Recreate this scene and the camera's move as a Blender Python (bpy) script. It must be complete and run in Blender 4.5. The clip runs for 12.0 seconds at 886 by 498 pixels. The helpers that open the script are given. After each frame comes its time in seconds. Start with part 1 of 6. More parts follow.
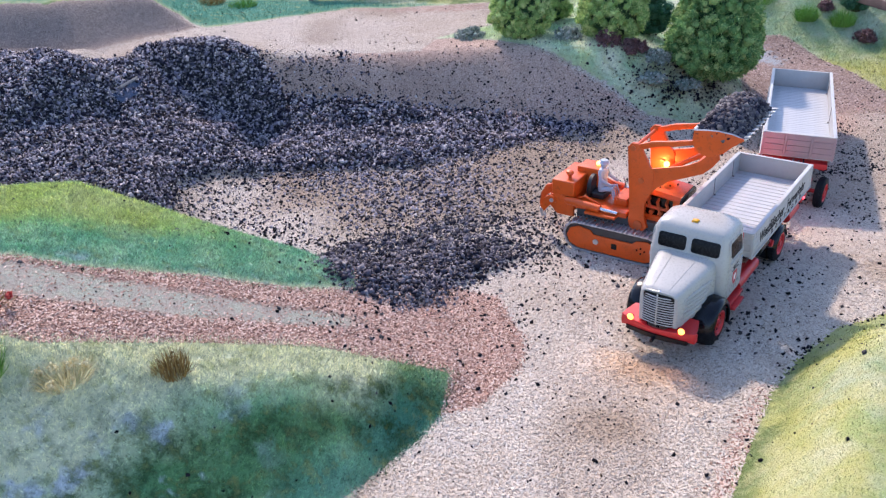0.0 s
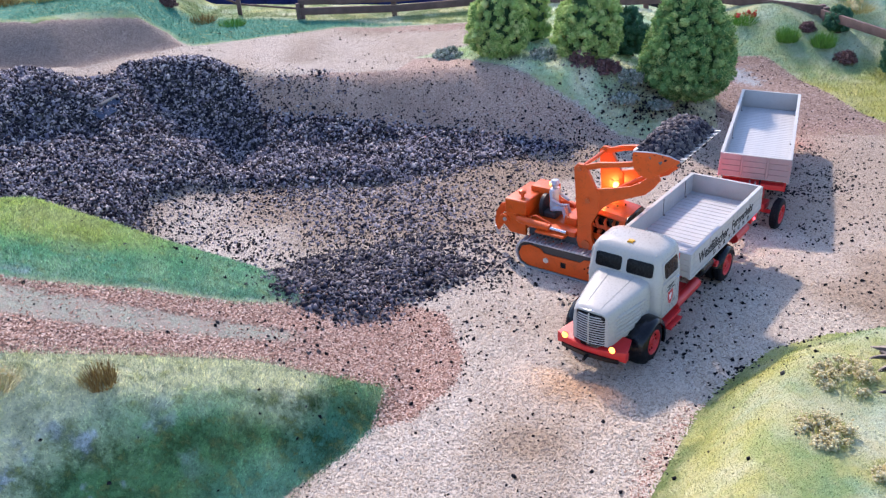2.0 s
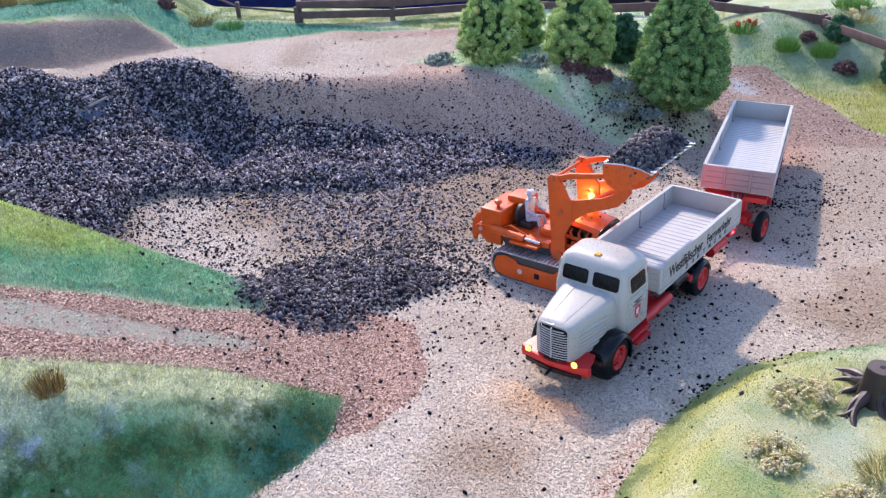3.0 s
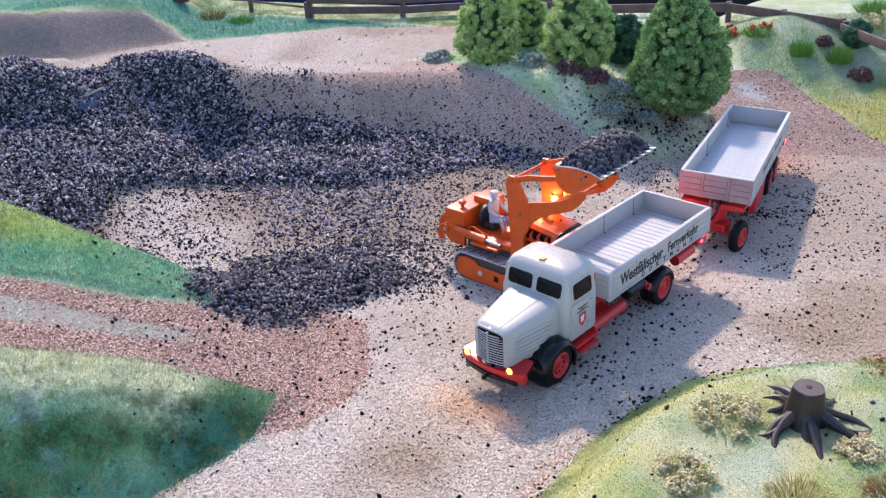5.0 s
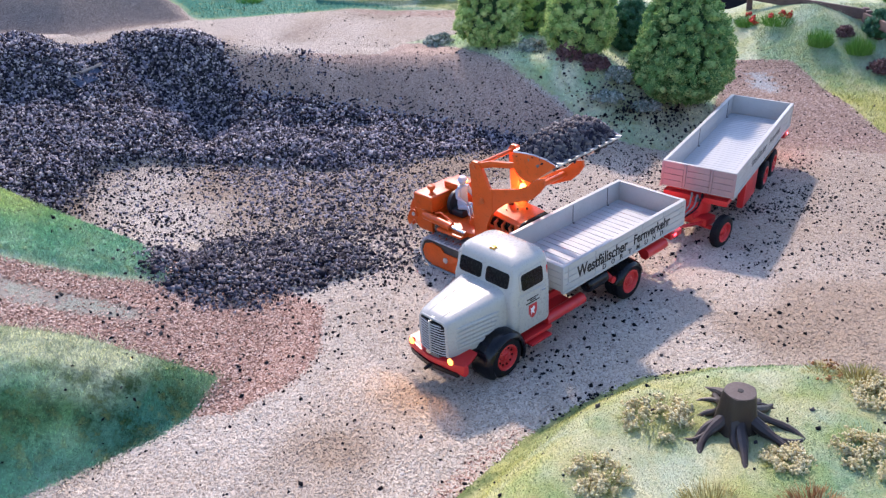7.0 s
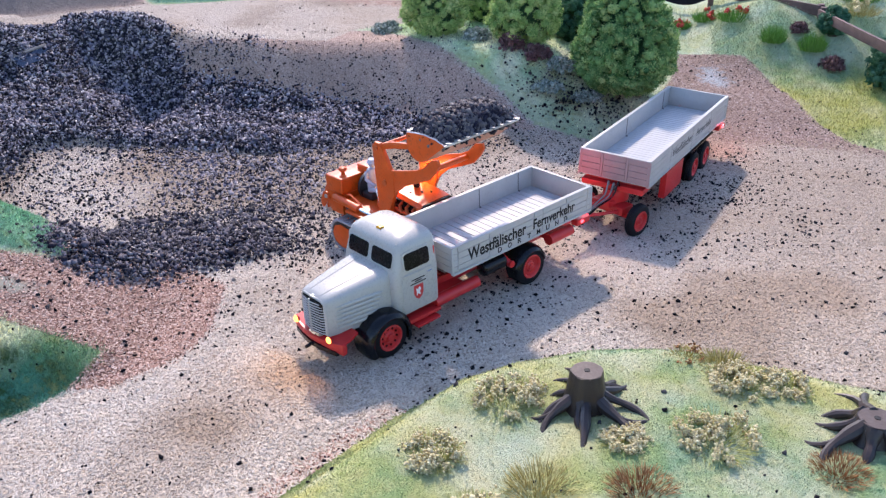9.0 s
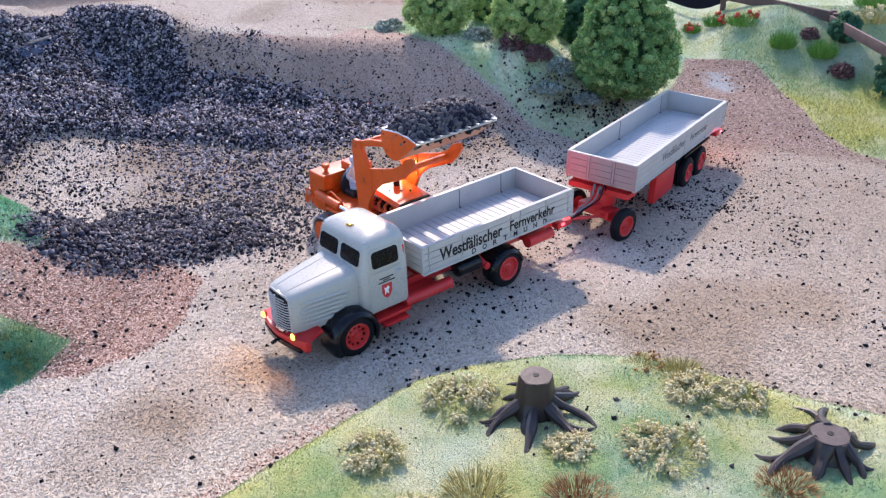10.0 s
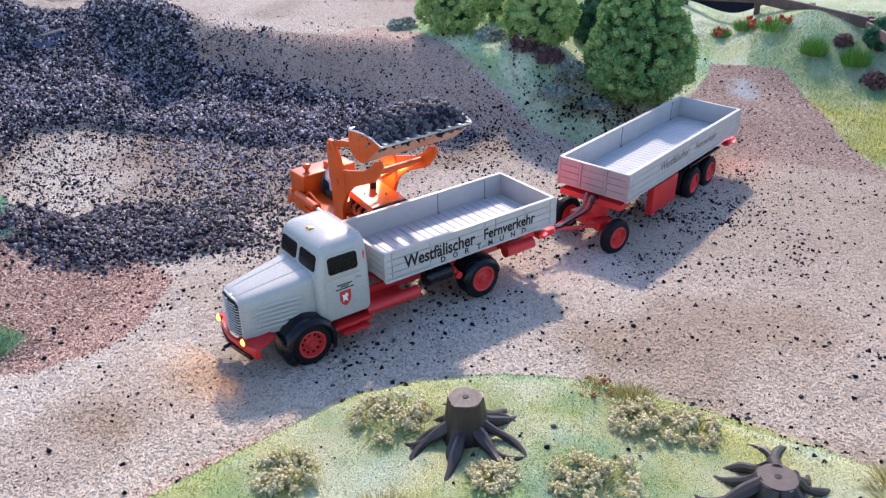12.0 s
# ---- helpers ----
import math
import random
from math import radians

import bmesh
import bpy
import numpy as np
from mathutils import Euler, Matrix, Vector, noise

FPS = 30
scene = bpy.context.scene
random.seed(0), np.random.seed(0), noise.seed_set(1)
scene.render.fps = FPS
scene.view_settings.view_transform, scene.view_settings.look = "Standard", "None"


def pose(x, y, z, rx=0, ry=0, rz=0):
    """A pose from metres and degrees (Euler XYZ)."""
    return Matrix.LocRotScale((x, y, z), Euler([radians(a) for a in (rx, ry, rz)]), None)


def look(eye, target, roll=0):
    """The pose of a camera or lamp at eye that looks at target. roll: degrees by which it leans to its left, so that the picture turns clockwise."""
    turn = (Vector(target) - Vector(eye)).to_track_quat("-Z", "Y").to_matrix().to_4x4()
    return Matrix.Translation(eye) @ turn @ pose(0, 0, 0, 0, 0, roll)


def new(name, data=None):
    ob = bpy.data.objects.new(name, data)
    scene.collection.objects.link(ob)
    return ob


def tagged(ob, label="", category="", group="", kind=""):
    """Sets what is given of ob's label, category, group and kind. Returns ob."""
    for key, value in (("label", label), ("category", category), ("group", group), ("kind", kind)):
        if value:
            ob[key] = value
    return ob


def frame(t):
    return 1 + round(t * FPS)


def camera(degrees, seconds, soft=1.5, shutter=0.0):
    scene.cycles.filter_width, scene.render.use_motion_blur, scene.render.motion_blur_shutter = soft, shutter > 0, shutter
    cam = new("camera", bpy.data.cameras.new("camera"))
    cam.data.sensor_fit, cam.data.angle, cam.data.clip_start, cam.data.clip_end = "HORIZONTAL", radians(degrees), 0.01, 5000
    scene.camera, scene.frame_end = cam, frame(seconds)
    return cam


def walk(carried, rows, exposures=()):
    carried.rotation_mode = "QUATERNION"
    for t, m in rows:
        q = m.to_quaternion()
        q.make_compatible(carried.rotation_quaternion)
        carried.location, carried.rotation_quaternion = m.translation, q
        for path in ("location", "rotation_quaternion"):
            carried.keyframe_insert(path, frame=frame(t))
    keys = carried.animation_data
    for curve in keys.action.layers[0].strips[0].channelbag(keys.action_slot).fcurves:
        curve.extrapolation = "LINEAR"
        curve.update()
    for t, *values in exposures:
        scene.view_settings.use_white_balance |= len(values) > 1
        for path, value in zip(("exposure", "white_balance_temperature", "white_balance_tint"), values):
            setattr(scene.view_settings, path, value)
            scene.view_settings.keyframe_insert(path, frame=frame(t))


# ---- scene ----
# The layout is a 1:87 scale model: all lengths below are in centimetres, U turns them into metres.
U = 0.01
cam = camera(54.50, 12.0, 1.3)
PATH = [
    (0.0, (0.209, 0.214, 16.020), (-0.312, 26.666, 1.877), -3.90),
    (0.5, (0.612, 0.101, 16.123), (0.037, 26.636, 2.137), -4.17),
    (1.0, (1.248, -0.120, 16.271), (0.580, 26.487, 2.429), -4.03),
    (1.5, (2.111, -0.250, 16.479), (1.139, 26.418, 2.772), -4.05),
    (2.0, (2.868, -0.262, 16.207), (1.622, 26.431, 2.572), -4.01),
    (2.5, (3.614, 0.057, 16.169), (2.056, 26.755, 2.574), -3.72),
    (3.0, (4.594, 0.160, 16.202), (2.696, 26.873, 2.680), -3.68),
    (5.0, (7.920, 0.788, 15.874), (4.275, 27.346, 2.407), -3.47),
    (5.5, (8.682, 0.829, 15.768), (4.610, 27.329, 2.308), -3.47),
    (6.0, (9.294, 0.786, 15.739), (4.790, 27.159, 2.168), -3.37),
    (6.5, (9.996, 1.291, 15.515), (5.138, 27.535, 1.816), -3.24),
    (7.0, (10.784, 1.825, 15.342), (5.526, 27.957, 1.577), -3.28),
    (7.5, (11.658, 1.984, 15.223), (6.561, 28.112, 1.389), -2.91),
    (9.5, (15.128, 2.618, 14.415), (9.242, 28.637, 0.692), -1.92),
    (10.0, (15.936, 2.926, 14.365), (9.490, 28.825, 0.664), -1.70),
    (10.5, (16.824, 3.160, 14.233), (9.806, 28.935, 0.580), -1.72),
    (11.0, (17.281, 3.313, 14.059), (9.632, 28.937, 0.463), -1.87),
    (11.5, (17.862, 3.835, 13.961), (9.877, 29.338, 0.328), -1.93),
    (12.0, (18.152, 4.685, 13.956), (9.907, 30.110, 0.333), -1.58),
]
walk(cam, [(t, look(Vector(e) * U, Vector(g) * U, r)) for t, e, g, r in PATH], [(0.0, 1.07, 5780, 17), (6.0, 1.07, 5780, 18), (12.0, 1.03, 5720, 15)])
# ---- end of path ----

# ---------------------------------------------------------------- light
SUN_FROM = Vector((-0.33, 1.06, 1.0)).normalized()
sun = new("sun", bpy.data.lights.new("sun", "SUN"))
sun.data.energy, sun.data.angle, sun.data.color = 2.45, radians(3.0), (1.0, 0.78, 0.57)
sun.matrix_world = look(SUN_FROM * 3, (0, 0, 0))
world = bpy.data.worlds.new("world")
scene.world = world
world.use_nodes = True
wn = world.node_tree.nodes
sky = wn.new("ShaderNodeTexSky")
sky.sky_type, sky.sun_disc = "NISHITA", False
sky.sun_elevation = math.asin(SUN_FROM.z)
sky.sun_rotation = math.atan2(SUN_FROM.x, SUN_FROM.y)
wn["Background"].inputs["Strength"].default_value = 0.15
world.node_tree.links.new(sky.outputs[0], wn["Background"].inputs["Color"])

# the red tail lamps of lorry and trailer
for x, y, z, power in ((13.78, 30.58, 1.4, 0.0005), (19.55, 42.45, 0.75, 0.0014)):
    spot = new("tail_lamp_light", bpy.data.lights.new("tail_lamp", "POINT"))
    spot.data.energy, spot.data.color, spot.data.shadow_soft_size = power, (1.0, 0.06, 0.07), 0.001
    spot.location = Vector((x, y, z)) * U
spot = new("tail_lamp_light", bpy.data.lights.new("tail_lamp", "SPOT"))
spot.data.energy, spot.data.color, spot.data.shadow_soft_size = 0.006, (1.0, 0.06, 0.07), 0.001
spot.data.spot_size, spot.data.spot_blend = radians(52), 0.9
spot.matrix_world = look(Vector((11.95, 32.15, 1.5)) * U, Vector((13.45, 33.8, 1.95)) * U)
# the lorry's two lit headlamps and the loader's work lamps
for x, y, z in ((5.36, 22.66, 1.16), (6.69, 21.67, 1.16)):
    spot = new("headlamp_light", bpy.data.lights.new("headlamp", "SPOT"))
    spot.data.energy, spot.data.color, spot.data.shadow_soft_size = 0.0026, (1.0, 0.48, 0.1), 0.001
    spot.data.spot_size, spot.data.spot_blend = radians(130), 0.6
    spot.matrix_world = look(Vector((x, y, z)) * U, Vector((x - 0.6, y - 0.8, z - 0.45)) * U)
spot = new("work_lamp_light", bpy.data.lights.new("work_lamp", "POINT"))
spot.data.energy, spot.data.color, spot.data.shadow_soft_size = 0.0055, (1.0, 0.45, 0.08), 0.0012
spot.location = Vector((7.7, 29.6, 3.1)) * U

rng = np.random.default_rng(7)
rnd = random.Random(11)


# ---------------------------------------------------------------- materials
class Nodes:
    """A small wrapper to write node materials in few lines."""

    def __init__(self, name):
        self.m = bpy.data.materials.new(name)
        self.m.use_nodes = True
        self.t = self.m.node_tree
        self.b = self.t.nodes["Principled BSDF"]
        self.co = self.t.nodes.new("ShaderNodeTexCoord").outputs["Object"]

    def put(self, socket, value):
        if isinstance(value, bpy.types.NodeSocket):
            self.t.links.new(value, socket)
        elif isinstance(value, (tuple, list)) and len(value) == 3 and socket.type == "RGBA":
            socket.default_value = (*value, 1)
        else:
            socket.default_value = value

    def noise(self, per_cm, detail=3.0, rough=0.55, stretch=None, distort=0.0):
        n = self.t.nodes.new("ShaderNodeTexNoise")
        co = self.co
        if stretch:
            mp = self.t.nodes.new("ShaderNodeMapping")
            mp.inputs["Scale"].default_value = stretch
            self.put(mp.inputs["Vector"], co)
            co = mp.outputs[0]
        self.put(n.inputs["Vector"], co)
        n.inputs["Scale"].default_value = per_cm / U
        n.inputs["Detail"].default_value, n.inputs["Roughness"].default_value = detail, rough
        n.inputs["Distortion"].default_value = distort
        return n.outputs["Fac"]

    def voronoi(self, per_cm, feature="F1", out="Distance"):
        n = self.t.nodes.new("ShaderNodeTexVoronoi")
        n.feature = feature
        self.put(n.inputs["Vector"], self.co)
        n.inputs["Scale"].default_value = per_cm / U
        return n.outputs[out]

    def ramp(self, fac, *stops):
        n = self.t.nodes.new("ShaderNodeValToRGB")
        e = n.color_ramp.elements
        while len(e) < len(stops):
            e.new(0.5)
        for el, (p, c) in zip(e, stops):
            el.position = p
            el.color = (*c, 1) if isinstance(c, (tuple, list)) else (c, c, c, 1)
        self.put(n.inputs[0], fac)
        return n.outputs[0]

    def mix(self, fac, a, b, mode="MIX"):
        n = self.t.nodes.new("ShaderNodeMix")
        n.data_type, n.blend_type = "RGBA", mode
        self.put(n.inputs[0], fac)
        self.put(n.inputs[6], a)
        self.put(n.inputs[7], b)
        return n.outputs[2]

    def maths(self, op, a, b=0.0, c=0.0):
        n = self.t.nodes.new("ShaderNodeMath")
        n.operation = op
        for s, v in zip(n.inputs, (a, b, c)):
            self.put(s, v)
        return n.outputs[0]

    def attr(self, name):
        n = self.t.nodes.new("ShaderNodeAttribute")
        n.attribute_name = name
        return n.outputs["Fac"]

    def island(self):
        return self.t.nodes.new("ShaderNodeNewGeometry").outputs["Random Per Island"]

    def per_object(self):
        return self.t.nodes.new("ShaderNodeObjectInfo").outputs["Random"]

    def bump(self, height, depth_cm, strength=1.0):
        n = self.t.nodes.new("ShaderNodeBump")
        n.inputs["Distance"].default_value = depth_cm * U
        n.inputs["Strength"].default_value = strength
        self.put(n.inputs["Height"], height)
        self.put(self.b.inputs["Normal"], n.outputs[0])
        return self

    def set(self, **kw):
        for k, v in kw.items():
            self.put(self.b.inputs[{"color": "Base Color", "rough": "Roughness", "metal": "Metallic", "coat": "Coat Weight", "emit": "Emission Color", "glow": "Emission Strength", "clear": "Transmission Weight", "ior": "IOR", "sub": "Subsurface Weight", "spec": "Specular IOR Level"}[k]], v)
        return self


def paint(name, color, rough=0.35, spread=0.12, metal=0.0, grime=0.25, coat=0.0, bump=0.004, spec=0.5, dirt=(0.09, 0.075, 0.065)):
    """Painted or moulded plastic: slight mottling at two scales, dust in patches and faint relief."""
    k = Nodes(name)
    wide, fine = k.noise(1.3, 4), k.noise(14, 3)
    tone = k.ramp(wide, (0.3, tuple(c * (1 - spread) for c in color)), (0.7, tuple(min(1, c * (1 + spread)) for c in color)))
    dusty = k.ramp(k.maths("MULTIPLY", k.noise(4, 5, 0.65), fine), (0.27, 0.0), (0.46, grime))
    k.set(color=k.mix(dusty, tone, dirt), rough=k.ramp(fine, (0.3, rough * 0.85), (0.7, min(1, rough * 1.25))), metal=metal, coat=coat, spec=spec)
    if bump:
        k.bump(k.noise(9, 4), bump)
    return k.m


def glow(name, color, strength):
    k = Nodes(name)
    k.set(color=color, emit=color, glow=strength, rough=0.3)
    return k.m


MAT = {
    "cab": paint("ivory_grey_plastic", (0.43, 0.42, 0.385), 0.28, 0.03, grime=0.06, bump=0.0015, spec=0.4),
    "bed": paint("light_grey_plastic", (0.45, 0.44, 0.42), 0.42, 0.05, grime=0.14),
    "bed_floor": paint("pale_grey_boards", (0.46, 0.475, 0.485), 0.5, 0.05, grime=0.16),
    # grey boards with the tail lamp's red glow and some shade mixed into the colour
    "trailer_front": paint("grey_boards_lamp_glow", (0.37, 0.265, 0.262), 0.5, 0.06, grime=0.15),
    "red": paint("red_plastic", (0.56, 0.022, 0.024), 0.33, 0.1, grime=0.12),
    "rim_red": paint("red_rim_plastic", (0.58, 0.032, 0.03), 0.35, 0.1, grime=0.2),
    "black": paint("black_plastic", (0.006, 0.007, 0.010), 0.2, 0.2, grime=0.04, spec=0.3, dirt=(0.12, 0.11, 0.1)),
    "tyre": paint("black_rubber", (0.008, 0.009, 0.012), 0.6, 0.2, grime=0.12, spec=0.18, dirt=(0.06, 0.055, 0.05)),
    "window": paint("dark_tinted_window", (0.005, 0.006, 0.008), 0.25, 0.1, grime=0.03, bump=0, spec=0.15),
    "chrome": paint("bright_metal", (0.7, 0.71, 0.73), 0.22, 0.06, metal=1.0, grime=0.1),
    "steel": paint("worn_steel", (0.58, 0.59, 0.62), 0.42, 0.12, metal=0.8, grime=0.35),
    "lip": paint("scoured_bucket_steel", (0.55, 0.55, 0.56), 0.45, 0.2, metal=0.6, grime=0.4),
    "dark_steel": paint("dark_steel", (0.07, 0.07, 0.075), 0.5, 0.2, metal=0.5, grime=0.3),
    "orange": paint("orange_enamel", (0.64, 0.09, 0.006), 0.36, 0.1, grime=0.35, dirt=(0.10, 0.03, 0.012)),
    "orange_worn": paint("worn_orange_enamel", (0.52, 0.10, 0.022), 0.42, 0.12, grime=0.4, dirt=(0.2, 0.1, 0.06)),
    "scoured": paint("scoured_orange_enamel", (0.50, 0.24, 0.16), 0.45, 0.2, grime=0.4, dirt=(0.36, 0.30, 0.28)),
    "ink": paint("black_ink", (0.004, 0.004, 0.005), 0.7, 0.1, grime=0.0, bump=0),
    "faded_ink": paint("worn_grey_ink", (0.16, 0.155, 0.15), 0.7, 0.3, grime=0.5, bump=0, dirt=(0.40, 0.39, 0.37)),
    "shield": paint("red_shield_print", (0.5, 0.03, 0.03), 0.45, 0.05, grime=0.0, bump=0),
    "white": paint("white_print", (0.8, 0.79, 0.77), 0.45, 0.03, grime=0.0, bump=0),
    "amber": paint("amber_plastic", (0.75, 0.36, 0.02), 0.3, 0.05, grime=0.05),
    "wood": paint("brown_stained_wood", (0.125, 0.075, 0.065), 0.7, 0.3, grime=0.3, dirt=(0.16, 0.12, 0.1), bump=0.01),
    "stump": paint("dark_brown_plastic_wood", (0.028, 0.018, 0.016), 0.42, 0.25, grime=0.15, dirt=(0.07, 0.05, 0.045), bump=0.008),
    "stump_top": paint("cut_wood_face", (0.085, 0.06, 0.052), 0.6, 0.15, grime=0.2, bump=0.006),
    "stone": paint("pale_stone", (0.22, 0.20, 0.18), 0.85, 0.15, grime=0.4, bump=0.03),
    "slab": paint("blue_grey_slab", (0.055, 0.075, 0.125), 0.8, 0.3, grime=0.6, dirt=(0.05, 0.05, 0.06), bump=0.03),
    "figure": paint("blue_grey_figure", (0.36, 0.41, 0.50), 0.55, 0.15, grime=0.15),
    "seat": paint("black_seat", (0.02, 0.02, 0.022), 0.5, 0.1, grime=0.15),
    "hose": paint("grey_hose", (0.2, 0.19, 0.19), 0.5, 0.1, grime=0.2),
    "bark": paint("bark", (0.06, 0.04, 0.03), 0.9, 0.3, grime=0.2, bump=0.02),
    "lamp": glow("warm_headlamp", (1.0, 0.40, 0.05), 2.7),
    "beacon": glow("amber_work_lamp", (1.0, 0.45, 0.06), 5.0),
    "tail": glow("red_tail_lamp", (1.0, 0.04, 0.05), 4.0),
    "drape": paint("dark_blue_cloth", (0.012, 0.02, 0.11), 0.9, 0.3, grime=0.0, bump=0.05),
    "hall": paint("dark_hall_surface", (0.012, 0.012, 0.016), 0.8, 0.3, grime=0.2),
    "board": paint("grey_board", (0.2, 0.19, 0.18), 0.8, 0.1, grime=0.2),
}


def coal_material(name, top):
    """Broken coal; top: how pale its palest pieces are."""
    k = Nodes(name)
    tone = k.ramp(k.attr("tone"), (0.0, (0.004, 0.0035, 0.011)), (0.31, (0.012, 0.011, 0.027)), (0.53, (0.35 * top, 0.33 * top, 0.42 * top)), (0.80, (0.64 * top, 0.58 * top, 0.60 * top)), (1.0, (top, 0.90 * top, 0.86 * top)))
    fleck = k.ramp(k.noise(22, 3), (0.55, 0.0), (0.85, 0.12))
    col = k.mix(k.maths("MULTIPLY", k.attr("fresh"), 0.5), k.mix(fleck, tone, (0.15, 0.135, 0.15)), (0.014, 0.013, 0.022))
    k.set(color=col, rough=k.ramp(k.noise(9), (0.3, 0.45), (0.7, 0.85)), spec=0.2)
    k.bump(k.noise(30, 3), 0.012)
    return k.m


def crumb_material():
    k = Nodes("black_crumbs")
    tone = k.ramp(k.island(), (0.0, (0.005, 0.005, 0.008)), (0.75, (0.016, 0.016, 0.02)), (1.0, (0.12, 0.11, 0.11)))
    k.set(color=tone, rough=0.75, spec=0.12).bump(k.noise(30, 3), 0.01)
    return k.m


def foliage_material(name, dark, light, tip, rough=0.75, thin=0.0):
    """thin: how much light the flakes let through."""
    k = Nodes(name)
    wide = k.noise(0.8, 3)
    isl = k.ramp(k.island(), (0.0, dark), (0.55, light), (1.0, tip))
    col = k.mix(k.ramp(wide, (0.35, 0.0), (0.7, 0.55)), isl, light)
    k.set(color=col, rough=rough, spec=0.25)
    k.bump(k.noise(12, 4, 0.65), 0.05)
    if thin:
        through_leaf, both = k.t.nodes.new("ShaderNodeBsdfTranslucent"), k.t.nodes.new("ShaderNodeMixShader")
        k.put(through_leaf.inputs["Color"], col)
        both.inputs[0].default_value = thin
        k.put(both.inputs[1], k.b.outputs[0])
        k.put(both.inputs[2], through_leaf.outputs[0])
        k.put(k.t.nodes["Material Output"].inputs["Surface"], both.outputs[0])
    return k.m


def grass_colour(k, deep=False):
    """Scatter grass: teal, leaf green, yellow green and bleached patches that drift into each other; deep: the darker banks."""
    a, b, c = k.noise(0.16, 4, 0.6), k.noise(0.45, 4, 0.6), k.noise(2.6, 3, 0.6)
    if deep:
        base = k.ramp(b, (0.32, (0.20, 0.42, 0.15)), (0.5, (0.37, 0.60, 0.24)), (0.68, (0.58, 0.70, 0.34)))
        base = k.mix(k.ramp(a, (0.46, 0.0), (0.62, 0.55)), base, (0.14, 0.43, 0.28))

        def zone(name, gain, lo=0.35, hi=0.65, per_cm=0.9):
            drift = k.maths("ADD", k.maths("MULTIPLY", k.attr(name), 0.75), k.maths("MULTIPLY", k.noise(per_cm, 4, 0.65), 0.55))
            return k.maths("MULTIPLY", k.ramp(drift, (lo, 0.0), (hi, 1.0)), gain)
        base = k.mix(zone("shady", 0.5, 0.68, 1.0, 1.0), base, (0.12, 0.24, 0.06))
        base = k.mix(zone("teal", 0.8, 0.35, 1.0, 1.3), base, (0.27, 0.58, 0.43))
        base = k.mix(zone("soil_shade", 0.9, 0.45, 0.8, 1.3), base, (0.115, 0.085, 0.055))
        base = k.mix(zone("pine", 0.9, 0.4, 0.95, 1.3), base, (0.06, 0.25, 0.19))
        base = k.mix(zone("sunny", 0.85, 0.4, 0.95, 1.3), base, (0.66, 0.70, 0.22))
        base = k.mix(zone("bleach", 0.95, 0.42, 0.85, 0.6), base, (0.86, 0.85, 0.60))
        spots = k.maths("MULTIPLY", k.ramp(k.noise(0.95, 3, 0.6), (0.57, 0.0), (0.66, 0.85)), k.attr("spots"))
        base = k.mix(spots, base, (0.66, 0.72, 0.80))
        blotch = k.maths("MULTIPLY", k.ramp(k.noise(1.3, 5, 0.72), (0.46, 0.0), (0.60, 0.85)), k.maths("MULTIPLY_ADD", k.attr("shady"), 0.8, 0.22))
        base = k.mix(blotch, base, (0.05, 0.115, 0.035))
        base = k.mix(k.ramp(c, (0.54, 0.0), (0.75, 0.55)), base, (0.56, 0.58, 0.22))
        return k.mix(k.ramp(k.noise(4.5, 3, 0.6), (0.5, 0.0), (0.68, 0.35)), base, (0.06, 0.14, 0.06))
    base = k.ramp(a, (0.3, (0.15, 0.33, 0.21)), (0.44, (0.33, 0.43, 0.17)), (0.56, (0.54, 0.53, 0.19)), (0.72, (0.26, 0.41, 0.27)))
    pale = k.mix(k.ramp(b, (0.42, 0.0), (0.64, 0.7)), base, (0.72, 0.71, 0.50))
    blue = k.mix(k.ramp(k.noise(0.33, 4, 0.6), (0.56, 0.0), (0.72, 0.5)), pale, (0.31, 0.50, 0.42))
    blue = k.mix(k.maths("MULTIPLY", k.attr("teal"), 0.7), blue, (0.36, 0.50, 0.42))
    blue = k.mix(k.maths("MULTIPLY", k.attr("sunny"), k.ramp(b, (0.3, 0.95), (0.7, 0.5))), blue, (0.50, 0.49, 0.13))
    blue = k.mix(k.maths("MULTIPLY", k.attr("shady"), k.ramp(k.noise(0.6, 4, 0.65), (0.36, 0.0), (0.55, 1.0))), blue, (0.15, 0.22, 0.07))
    return k.mix(k.ramp(c, (0.5, 0.0), (0.8, 0.45)), blue, (0.62, 0.55, 0.27))


def blade_material(name, deep):
    k = Nodes(name)
    col = grass_colour(k, deep)
    isl = k.ramp(k.island(), (0.0, (0.40, 0.46, 0.42)), (0.5, (1.0, 1.0, 1.0)), (1.0, (1.6, 1.55, 1.4)))
    k.set(color=k.mix(1.0, col, isl, "MULTIPLY"), rough=0.7, spec=0.2)
    return k.m


